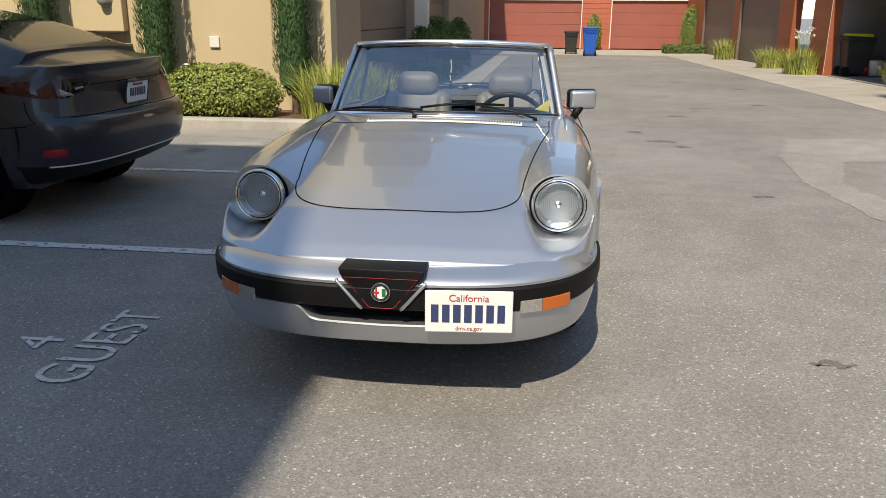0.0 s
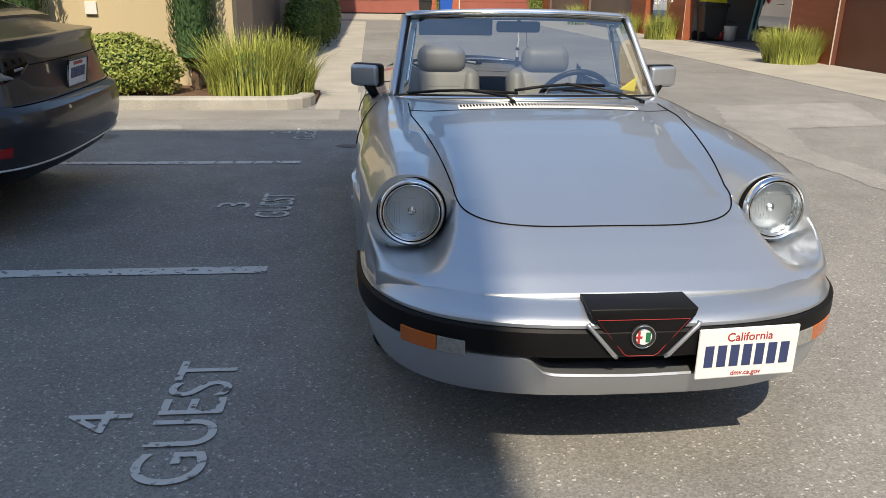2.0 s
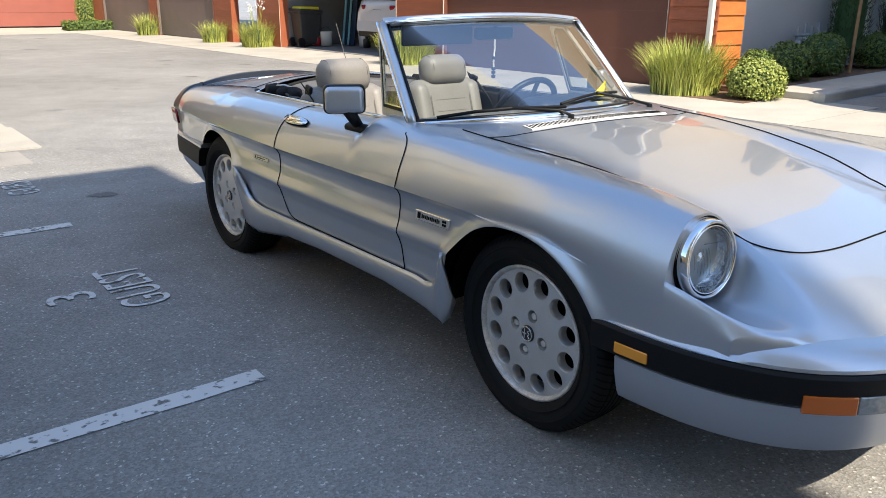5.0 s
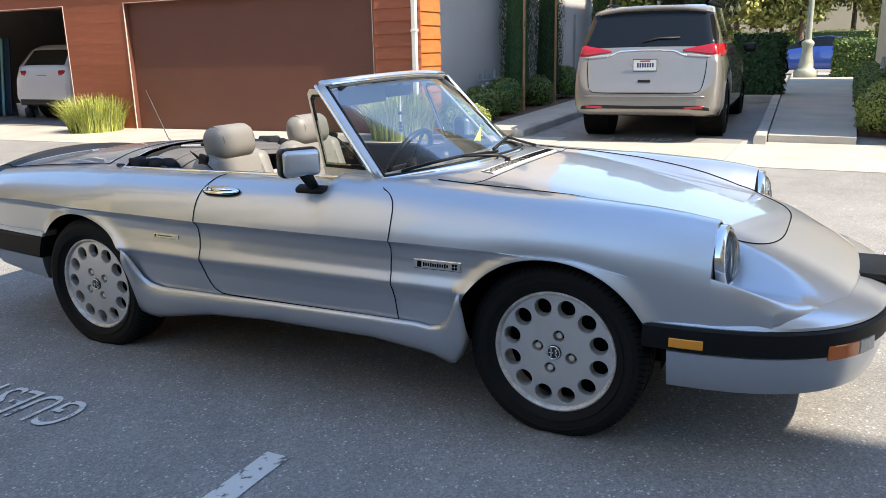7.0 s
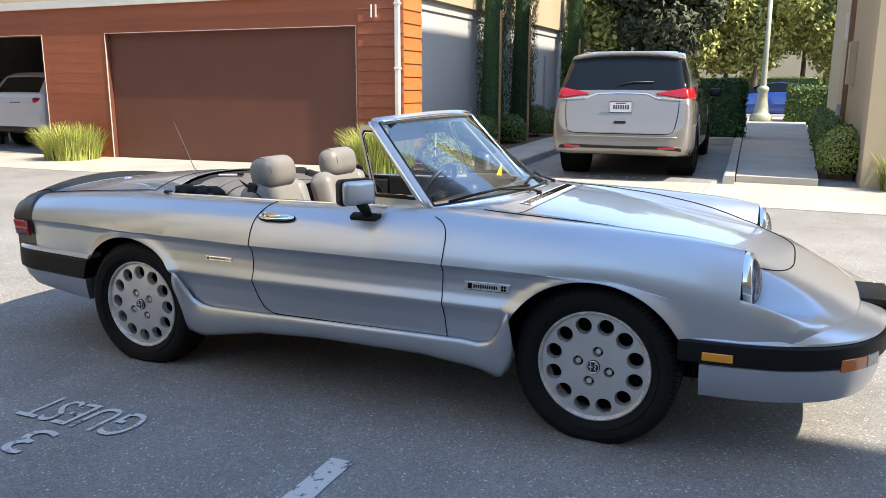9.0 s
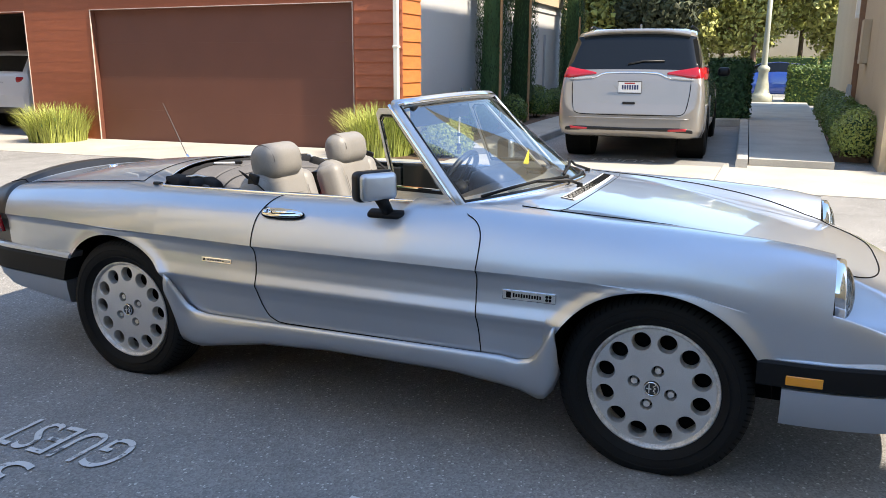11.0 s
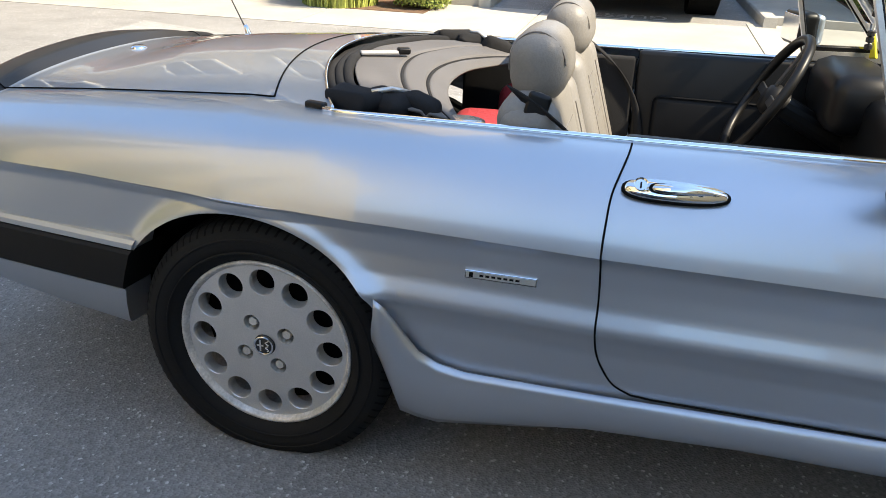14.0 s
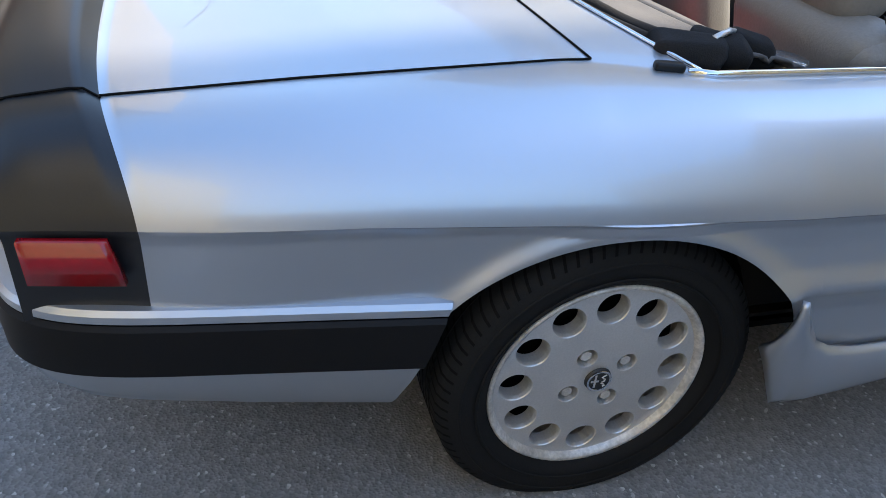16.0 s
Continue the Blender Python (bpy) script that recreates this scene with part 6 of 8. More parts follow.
# ---- plants ----
def leaf_mesh(points, normals, size, spread, rnd, long=1.6):
    """Many small folded leaves: four corners each, bent along the middle."""
    verts, faces = [], []
    for p, n in zip(points, normals):
        d = Vector((n[0] + rnd.gauss(0, spread), n[1] + rnd.gauss(0, spread), n[2] + rnd.gauss(0, spread)))
        d.normalize()
        a = Vector((rnd.gauss(0, 1), rnd.gauss(0, 1), rnd.gauss(0, 1))).cross(d)
        a.normalize()
        b = d.cross(a)
        s = size * rnd.uniform(0.6, 1.3)
        p = Vector(p)
        k = len(verts)
        verts += [p - a * s * long * 0.5, p + b * s * 0.5 - d * s * 0.12, p + a * s * long * 0.5 + d * s * 0.1, p - b * s * 0.5 - d * s * 0.12]
        faces += [(k, k + 1, k + 2), (k, k + 2, k + 3)]
    return verts, faces


def core_mesh(radii, seg=14, scale=0.82):
    bm = bmesh.new()
    bmesh.ops.create_icosphere(bm, subdivisions=3, radius=1.0)
    for v in bm.verts:
        n = 1 + 0.12 * noise.noise(v.co * 2.3)
        if v.co.z < 0:
            full = max(0.3, math.hypot(v.co.x, v.co.y)) ** -0.8
            v.co.x, v.co.y = v.co.x * full, v.co.y * full
        v.co = Vector((v.co.x * radii[0], v.co.y * radii[1], v.co.z * radii[2])) * scale * n
    return bm


def bush(at, radii, n, leaf, material, label, seed, name="shrub", group="", flat=0.0):
    rnd = random.Random(seed)
    t = thing(name, label, "shrub", group, at=at)
    pts, nrm = [], []
    n, leaf = int(n * 1.9), leaf * 0.72
    for _ in range(n):
        d = Vector((rnd.gauss(0, 1), rnd.gauss(0, 1), rnd.gauss(0, 1))).normalized()
        if d.z < -0.85:
            d.z = -d.z
        bumpy = 1 + 0.13 * noise.noise(d * 2.6 + Vector((seed, 0, 0))) + 0.06 * noise.noise(d * 7 + Vector((seed, 0, 0)))
        r = bumpy * rnd.uniform(0.82, 1.04)
        full = math.hypot(d.x, d.y) ** -0.8 if d.z < 0 else 1.0
        pts.append((d.x * radii[0] * r * full, d.y * radii[1] * r * full, radii[2] * 0.95 + d.z * radii[2] * r))
        nrm.append((d.x, d.y, d.z + 0.3))
    v, f = leaf_mesh(pts, nrm, leaf, 0.6, rnd)
    raw("foliage", v, f, material, t)
    # Added dark core paints the shade between the leaves.
    part("core", move(core_mesh(radii, scale=0.80), Matrix.Translation((0, 0, radii[2] * 0.95))), CYPRESS_AND_SHADE, t)
    for k in range(5):
        a = 2 * math.pi * k / 5
        part("stem", cyl((0.03 * math.cos(a), 0.03 * math.sin(a), -0.05), (radii[0] * 0.4 * math.cos(a), radii[1] * 0.4 * math.sin(a), radii[2] * 0.8), 0.012, 0.006, 6), BARK, t)
    return t


def grass(at, radius, height, n, label, seed, name="ornamental_grass", flowers=0):
    """A clump of arching strap leaves."""
    rnd = random.Random(seed)
    t = thing(name, label, "grass clump", "grass clumps", at=at)
    verts, faces = [], []
    for _ in range(n):
        a = rnd.uniform(0, 2 * math.pi)
        r0 = radius * 0.70 * math.sqrt(rnd.random())
        base = Vector((r0 * math.cos(a), r0 * math.sin(a), 0))
        lean = rnd.uniform(0.03, 0.62) * (0.35 + r0 / radius)
        az = a + rnd.gauss(0, 0.5)
        out = Vector((math.cos(az), math.sin(az), 0))
        side = Vector((-out.y, out.x, 0))
        h = height * rnd.uniform(0.5, 1.1) * (1 - 0.25 * (r0 / radius) ** 2)
        w = rnd.uniform(0.006, 0.011)
        k = len(verts)
        for i in range(5):
            f = i / 4
            p = base + out * (lean * h * f ** 1.8 * 1.1) + Vector((0, 0, h * (f - 0.30 * lean * f ** 3)))
            ww = w * (1 - 0.92 * f ** 1.5)
            verts += [p - side * ww, p + side * ww + out * 0.002]
        for i in range(4):
            faces.append((k + 2 * i, k + 2 * i + 1, k + 2 * i + 3, k + 2 * i + 2))
    raw("blades", verts, faces, GRASS, t)
    bm = core_mesh((radius * 0.62, radius * 0.62, height * 0.42), scale=0.9)
    # Dark filler colours in the shade low among the blades.
    part("core", move(bm, Matrix.Translation((0, 0, height * 0.22))), CYPRESS_AND_SHADE, t)
    for i in range(flowers):
        a, h = rnd.uniform(0, 6.28), height * rnd.uniform(1.2, 1.6)
        tip = Vector((0.35 * radius * math.cos(a), 0.35 * radius * math.sin(a), h))
        part("flower_stalk", cyl((0, 0, 0.1), tip, 0.006, 0.004, 5), GRASS, t)
        v, f = leaf_mesh([tip + Vector((rnd.gauss(0, 0.04), rnd.gauss(0, 0.04), rnd.gauss(0, 0.03))) for _ in range(14)], [(0, 0, 1)] * 14, 0.03, 1.0, rnd)
        raw("flower_head", v, f, PLATE_WHITE, t)
    return t


def cypress(at, radius, height, n, label, seed, stake=True, material=None, bottom=0.25):
    rnd = random.Random(seed)
    t = thing("cypress", label, "tree", "slim cypresses", at=at)
    verts, faces = [], []
    n = int(n * 2.3)

    def rad(f):
        return radius * min(1.0, (f / 0.12 + 0.35)) * (1 - max(0.0, f - 0.55) ** 1.6 * 2.4 if f > 0.55 else 1)
    for _ in range(n):
        f = rnd.random() ** 0.9
        a = rnd.uniform(0, 2 * math.pi)
        r = max(0.03, rad(f)) * (1 + 0.16 * noise.noise(Vector((math.cos(a) * 2, math.sin(a) * 2, f * height * 1.6 + seed)))) * rnd.uniform(0.80, 1.05)
        p = Vector((r * math.cos(a), r * math.sin(a), bottom + f * (height - bottom)))
        up = Vector((math.cos(a) * 0.35 + rnd.gauss(0, 0.2), math.sin(a) * 0.35 + rnd.gauss(0, 0.2), 1)).normalized()
        side = Vector((-math.sin(a), math.cos(a), rnd.gauss(0, 0.3))).normalized()
        s = rnd.uniform(0.028, 0.058)
        k = len(verts)
        verts += [p - up * s * 0.6, p + side * s * 0.22, p + up * s, p - side * s * 0.22]
        faces.append((k, k + 1, k + 2, k + 3))
    raw("crown", verts, faces, material or CYPRESS_AND_SHADE, t)
    bm = bmesh.new()
    bmesh.ops.create_cone(bm, cap_ends=True, segments=14, radius1=radius * 0.72, radius2=radius * 0.3, depth=height - bottom - 0.3, matrix=Matrix.Translation((0, 0, (height + bottom) / 2)))
    # Dark cone inside the crown, painted as its inner shade.
    part("core", bm, CYPRESS_AND_SHADE, t)
    part("trunk", cyl((0, 0, -0.05), (0, 0, height * 0.7), 0.05, 0.02, 8), BARK, t)
    if stake:
        part("stake", cyl((-radius * 0.75, -radius * 0.75, -0.1), (-radius * 0.75, -radius * 0.75, min(2.6, height * 0.6)), 0.028, 0.026, 8), STAKE, t, "round wooden stake")
    return t


def tree(at, height, spread, n, label, seed, material=None):
    rnd = random.Random(seed)
    t = thing("tree", label, "tree", "street trees", at=at)
    bm = cyl((0, 0, -0.1), (0.05, 0.02, height * 0.45), 0.17, 0.10, 10)
    part("trunk", bm, BARK, t)
    pts, nrm = [], []
    blobs = []
    for k in range(22):
        a = 2 * math.pi * k / 15 * 2.4
        rr = spread * rnd.uniform(0.15, 0.8)
        c = Vector((rr * math.cos(a), rr * math.sin(a), height * rnd.uniform(0.34, 0.92)))
        blobs.append((c, spread * rnd.uniform(0.28, 0.45)))
        if k < 8:
            part("limb", cyl((0.03, 0.01, height * 0.40), c, 0.06, 0.02, 6), BARK, t)
    for _ in range(n):
        c, r = blobs[rnd.randrange(len(blobs))]
        d = Vector((rnd.gauss(0, 1), rnd.gauss(0, 1), rnd.gauss(0, 0.8))).normalized()
        pts.append(c + d * r * rnd.uniform(0.6, 1.05))
        nrm.append(d)
    v, f = leaf_mesh(pts, nrm, 0.17, 0.8, rnd)
    raw("crown", v, f, material or TREE_LEAF, t)
    return t


def hedge(at, size, n, label, seed, material=None):
    rnd = random.Random(seed)
    t = thing("hedge", label, "hedge", at=at)
    pts, nrm = [], []
    sx, sy, sz = size
    for _ in range(n):
        face = rnd.randrange(5)
        x, y, z = rnd.uniform(-sx / 2, sx / 2), rnd.uniform(-sy / 2, sy / 2), rnd.uniform(0, sz)
        if face < 2:
            x, nn = (sx / 2 if face else -sx / 2), (1 if face else -1, 0, 0)
        elif face < 4:
            y, nn = (sy / 2 if face == 3 else -sy / 2), (0, 1 if face == 3 else -1, 0)
        else:
            z, nn = sz, (0, 0, 1)
        j = 0.05 * noise.noise(Vector((x, y, z)) * 3)
        pts.append((x + nn[0] * j + rnd.gauss(0, 0.03), y + nn[1] * j + rnd.gauss(0, 0.03), z + nn[2] * j + rnd.gauss(0, 0.03)))
        nrm.append(nn)
    v, f = leaf_mesh(pts, nrm, 0.06, 0.6, rnd)
    raw("foliage", v, f, material or LEAF, t)
    # Dark block behind the leaves, coloured as the hedge's inner shade.
    part("core", box(-sx / 2 + 0.05, sx / 2 - 0.05, -sy / 2 + 0.05, sy / 2 - 0.05, -0.05, sz - 0.05, 0.05), CYPRESS_AND_SHADE, t)
    return t


def gz(x, y, h=0.0):
    return (x, y, ground_z(x, y) + h)


# planting bed before the cream wall
# Lighter copy of the cypress leaf, with sunlight put into the colour.
CY_SUN_TINT = mat("sun_tinted_cypress_leaf", (0.055, 0.10, 0.035), 0.65, per_object=0.5, spec=0.3)
cypress(gz(-5.55, 10.45, 0.1), 0.26, 5.2, 5200, "slim green cypress against the cream wall", 1, False, CY_SUN_TINT)
cypress(gz(-3.62, 10.40, 0.1), 0.27, 5.4, 5200, "slim green cypress against the cream wall", 2, False, CY_SUN_TINT)
cypress(gz(-7.25, 10.45, 0.1), 0.27, 5.0, 4200, "slim green cypress against the cream wall", 3, False, CY_SUN_TINT)
bush(gz(-4.55, 10.02, 0.1), (0.84, 0.42, 0.345), 6500, 0.036, LEAF_LIGHT, "clipped glossy green shrub in the planting bed", 4, group="bed shrubs")
bush(gz(-6.6, 10.02, 0.1), (0.7, 0.40, 0.32), 3000, 0.036, LEAF_LIGHT, "clipped glossy green shrub in the planting bed", 5, group="bed shrubs")
grass(gz(-2.92, 10.12, 0.08), 0.72, 0.80, 1300, "tall green ornamental grass at the end of the bed", 6)
grass(gz(-2.50, 10.45, 0.05), 0.42, 0.72, 500, "green ornamental grass beside the path", 7)
for i, (x, y, h) in enumerate(((-2.80, 18.9, 1.5), (-2.72, 20.8, 1.35), (-2.70, 23.0, 1.5), (-2.9, 17.5, 1.3))):
    bush(gz(x, y), (0.38, 0.5, h / 2), 1800, 0.05, LEAF, "dark green upright shrub by the tan wall", 10 + i, group="wall shrubs")
# along the garages
grass(gz(6.70, 15.55, 0.01), 0.72, 0.72, 1700, "sunlit ornamental grass between garage doors", 20)
grass(gz(6.76, 8.72, 0.01), 0.68, 0.80, 2200, "sunlit ornamental grass at the garage corner", 21)
grass(gz(6.80, 23.1, 0.01), 0.62, 0.80, 700, "ornamental grass with pale flower stalks", 22, flowers=9)
grass(gz(6.80, 26.2, 0.01), 0.52, 0.70, 550, "ornamental grass beside the garage", 23)
grass(gz(6.80, 32.6, 0.01), 0.55, 0.85, 450, "ornamental grass beside the garage", 24)
bush(gz(6.90, 7.68, 0.02), (0.38, 0.38, 0.27), 2600, 0.036, LEAF_LIGHT, "variegated low shrub at the bed corner", 25, group="corner shrubs")
bush(gz(7.75, 8.22, 0.09), (0.30, 0.26, 0.26), 1200, 0.036, LEAF, "dark low shrub beside the grey wall", 26, group="corner shrubs")
for i, x in enumerate((8.6, 9.6, 11.4, 13.2, 14.6, 15.8)):
    bush(gz(x, 8.20, 0.09), (0.45, 0.34, 0.30 + 0.05 * (i % 2)), 1300, 0.04, LEAF, "dark green low shrub beside the grey wall", 30 + i, group="wall base shrubs")
for i, (x, h) in enumerate(((10.55, 5.2), (12.35, 5.0), (16.6, 3.9))):
    cypress(gz(x, 8.30, 0.09), 0.33, h, 4200, "slim dark cypress with a wooden stake", 40 + i)
# beside the path
for i, (x, y) in enumerate(((8.35, 2.12), (9.35, 2.12), (10.8, 2.15), (12.4, 2.15), (14.2, 2.15), (16, 2.15))):
    bush(gz(x, y, 0.06), (0.50, 0.30, 0.34), 2000 if i < 2 else 1200, 0.036, LEAF_LIGHT if i == 0 else LEAF, "low shrub in the bed beside the path" if i else "variegated shrub in the bed beside the path", 50 + i, group="path shrubs")
grass(gz(7.22, 1.50, 0.0), 0.26, 0.60, 320, "ornamental grass at the beige building", 58)
# The hedge's shade is painted by giving it the darker cypress green.
hedge(gz(13.95, 5.36), (1.1, 3.1, 1.28), 9000, "clipped hedge at the end of the guest stall, shade put into its colour", 60, CYPRESS_AND_SHADE)
hedge(gz(25.5, 2.1), (2.0, 1.8, 1.25), 4200, "clipped green hedge beside the street path", 61)
hedge(gz(25.5, 8.5), (0.9, 5.0, 1.6), 5200, "clipped green hedge along the street", 62)
for i in range(5):
    hedge((44.0 + 2.0 * (i % 2), -9.0 + 7.0 * i, ground_z(40, 5)), (2.4, 6.8, 1.8 + 0.3 * (i % 2)), 2400, "sunlit yellow-green hedge across the street", 63 + i, LEAF_LIGHT)
for i, (x, y, h, s) in enumerate(((33, 8.6, 7.5, 2.9), (35, 13.5, 8.0, 3.2), (36, 4.6, 7.0, 2.6), (38, 0.2, 7.5, 3.0), (41, 8.0, 9.0, 3.6), (46, 2.5, 9.0, 3.6), (27.5, 10.6, 7.0, 2.6), (48, 14, 10, 4.0), (50, -6, 10, 4.0), (50, 7, 10, 4))):
    tree((x, y, ground_z(min(x, 40), y)), h, s, 15000, "leafy street tree in sun and shade", 80 + i)
tree((26.5, 7.6, ground_z(26.5, 7.6)), 7.5, 2.4, 22000, "dense dark green street tree behind the minivan", 95, mat("dark_tree_leaf", (0.075, 0.085, 0.045), 0.6, per_object=0.5, spec=0.3))
solid("backdrop_street", [(62, 62.4, -40, 60, -0.2, 6.0)], STUCCO_BEIGE, "pale far wall across the street", "backdrop")
# far end
bush(gz(2.35, 43.2), (0.42, 0.42, 0.95), 1500, 0.06, LEAF_LIGHT, "small cone-shaped green shrub", 100, group="cone shrubs")
bush(gz(7.0, 41.6), (0.50, 0.50, 1.15), 1800, 0.06, LEAF_LIGHT, "tall cone-shaped green shrub", 101, group="cone shrubs")
hedge(gz(6.4, 39.3), (1.9, 1.0, 0.38), 1600, "low spreading green hedge on the apron", 102)


# ---- other vehicles ----
def vehicle(name, label, stations, at, turn, material, axles, glass, wheel_r=0.335, category="car", width_scale=1.0):
    """A closed car lofted through stations of (distance from the tail, half width, sill, belt, roof half width, roof)."""
    root = thing(name, label, category, at=at, turn=turn)
    xs = np.unique(np.concatenate([np.linspace(stations[0][0], stations[-1][0], 90), [s[0] for s in stations]]))
    tab = np.array(stations)
    rows = []
    for x in xs:
        w, zl, zb, wr, zr = [float(np.interp(x, tab[:, 0], tab[:, k])) for k in range(1, 6)]
        for a in axles:
            if abs(x - a) < wheel_r + 0.06:
                zl = max(zl, wheel_r + math.sqrt((wheel_r + 0.06) ** 2 - (x - a) ** 2) - 0.02)
        hi = max(zr, zb + 0.01)
        sec = [(0.0, zl), (w * 0.80, zl), (w * 0.95, zl + 0.03)]
        for f in (0.15, 0.35, 0.6, 0.85, 1.0):
            sec.append((w * (0.985 + 0.015 * math.sin(math.pi * f) - 0.03 * f ** 4), zl + 0.03 + (zb - zl - 0.03) * f))
        for f in (0.25, 0.5, 0.75, 0.92):
            sec.append((w * 0.955 + (wr - w * 0.955) * f ** 1.3, zb + (hi - zb) * (f if f < 0.9 else 0.955)))
        for f in (0.85, 0.5, 0.0):
            sec.append((wr * f, hi + 0.015 * (1 - f * f)))
        rows.append([(x, y, z) for y, z in sec])
    ns = len(rows[0])
    groups = {"body": [], "glass": []}
    for i in range(len(rows) - 1):
        xm = (xs[i] + xs[i + 1]) / 2
        for j in range(ns - 1):
            kind = "body"
            for x0, x1, j0, j1 in glass:
                if x0 < xm < x1 and j0 <= j < j1:
                    kind = "glass"
            groups[kind].append((i, j))
    for kind, cells in groups.items():
        if not cells:
            continue
        index, verts, faces = {}, [], []
        for sg in (1, -1):
            for i, j in cells:
                f = []
                for a, b in ((i, j), (i + 1, j), (i + 1, j + 1), (i, j + 1)):
                    kk = (a, b, 0 if rows[a][b][1] == 0 else sg)
                    if kk not in index:
                        index[kk] = len(verts)
                        p = rows[a][b]
                        verts.append((p[0], p[1] * sg, p[2]))
                    f.append(index[kk])
                faces.append(f[::-1] if sg > 0 else f)
        if kind == "body":
            for r in (0, len(rows) - 1):
                ring = [(p[0], p[1], p[2]) for p in rows[r]] + [(p[0], -p[1], p[2]) for p in reversed(rows[r][1:-1])]
                k = len(verts)
                verts += ring
                faces.append(list(range(k, k + len(ring))))
        ob = raw("body" if kind == "body" else "window_glass", verts, faces, material if kind == "body" else DARK_GLASS, root, "" if kind == "body" else "dark tinted glass", True)
    half = tab[:, 1].max()
    for a in axles:
        for sg in (-1, 1):
            w = new("wheel")
            w.parent = root
            w.location = (a, sg * (half - 0.11), wheel_r)
            tagged(w, "dark tyre on an alloy wheel")
            part("tyre", lathe([(-0.10, wheel_r * 0.68), (-0.11, wheel_r * 0.8), (-0.10, wheel_r * 0.96), (-0.08, wheel_r), (0.08, wheel_r), (0.10, wheel_r * 0.96), (0.11, wheel_r * 0.8), (0.10, wheel_r * 0.68)], 32, "y"), TYRE, w, "", True)
            part("rim", lathe([(sg * 0.075, 0.0001), (sg * 0.07, wheel_r * 0.25), (sg * 0.05, wheel_r * 0.55), (sg * 0.09, wheel_r * 0.68), (sg * 0.06, wheel_r * 0.69)], 32, "y"), DARK_METAL, w, "", True)
            for k in range(5):
                part("spoke", move(box(0.03, wheel_r * 0.64, sg * 0.075 - 0.01, sg * 0.075 + 0.01, -0.025, 0.025, 0.006), Matrix.Rotation(2 * math.pi * k / 5, 4, "Y")), ALLOY, w)
            part("wheel_well", lathe([(sg * 0.08, wheel_r + 0.055), (-sg * 0.28, wheel_r + 0.055), (-sg * 0.285, 0.0001)], 28, "y"), UNDER, w)
    return root


def back_plate(root, x, z, tilt=0, w=0.31, h=0.155):
    p = part("number_plate", box(-0.006, 0.0, -w / 2, w / 2, -h / 2, h / 2, 0.002), PLATE_WHITE, root, "white number plate with dark bars")
    p.matrix_basis = pose(x, 0, z, 0, tilt, 0)
    for i in range(7):
        part("plate_bar", box(-0.0085, -0.006, -0.115 + i * 0.033, -0.093 + i * 0.033, -0.030, 0.030), PLATE_BLUE, p)
    part("plate_bar", box(-0.0085, -0.006, -0.07, 0.07, 0.045, 0.062), RED_INK, p)
    fr = part("plate_frame", tube([(-0.006, -w / 2, -h / 2), (-0.006, w / 2, -h / 2), (-0.006, w / 2, h / 2), (-0.006, -w / 2, h / 2)], 0.007, 6, closed=True), DARK_METAL, p)
    return p


# dark grey saloon in the stall: lofted body with a swept tail
saloon = vehicle("dark_saloon", "dark grey fastback saloon parked in a guest stall", [
    (0.45, 0.895, 0.225, 0.955, 0.655, 1.11), (0.5, 0.910, 0.22, 0.96, 0.66, 1.13), (1.0, 0.922, 0.20, 0.98, 0.62, 1.29), (1.6, 0.925, 0.20, 0.97, 0.60, 1.41), (2.2, 0.925, 0.20, 0.95, 0.60, 1.44), (2.8, 0.925, 0.20, 0.93, 0.60, 1.39), (3.4, 0.92, 0.20, 0.90, 0.64, 1.10), (3.65, 0.915, 0.20, 0.88, 0.68, 0.95), (4.2, 0.90, 0.22, 0.76, 0.68, 0.82), (4.55, 0.84, 0.26, 0.62, 0.6, 0.68), (4.69, 0.70, 0.32, 0.5, 0.5, 0.52)],
    gz(-3.165, 5.46), 180, CAR_GREY, (0.97, 3.84), [(0.56, 1.6, 12, 15), (0.9, 3.2, 8, 11)], 0.335)
TAIL = [(0.62, 1.160), (0.50, 1.122), (0.36, 1.082), (0.22, 1.054), (0.14, 1.047), (0.110, 1.044), (0.100, 1.036), (0.104, 1.024), (0.118, 1.004), (0.126, 0.965), (0.112, 0.86), (0.094, 0.76), (0.080, 0.718), (0.052, 0.704), (0.016, 0.676), (0.002, 0.62), (0.006, 0.54), (0.022, 0.46), (0.050, 0.405), (0.058, 0.394), (0.075, 0.384), (0.12, 0.33), (0.25, 0.27)]
TAIL_W = [(0.27, 0.84), (0.40, 0.90), (0.70, 0.915), (0.90, 0.885), (0.95, 0.865), (1.00, 0.83), (1.04, 0.80), (1.06, 0.74), (1.16, 0.65)]


def tail_bend(a, x, z, out=0.0):
    """A point of the tail at plan angle a (0 amidships, a right angle at the flank)."""
    e = 2 / 3.2
    w = lerp(z, TAIL_W)
    sy, cy = sgp(math.sin(a), e), abs(math.cos(a)) ** e
    drop = 0.012 * abs(sy) ** 4 if z > 0.97 else 0.0
    return Vector((x + 0.42 * (1 - cy) - out * math.cos(a), w * sy + out * math.sin(a), z - drop))


def tail_x(z):
    return float(np.interp(z, [0.46, 0.54, 0.62, 0.676, 0.704, 0.718, 0.76, 0.86, 0.965, 1.004], [0.022, 0.006, 0.002, 0.016, 0.052, 0.080, 0.094, 0.112, 0.126, 0.118]))


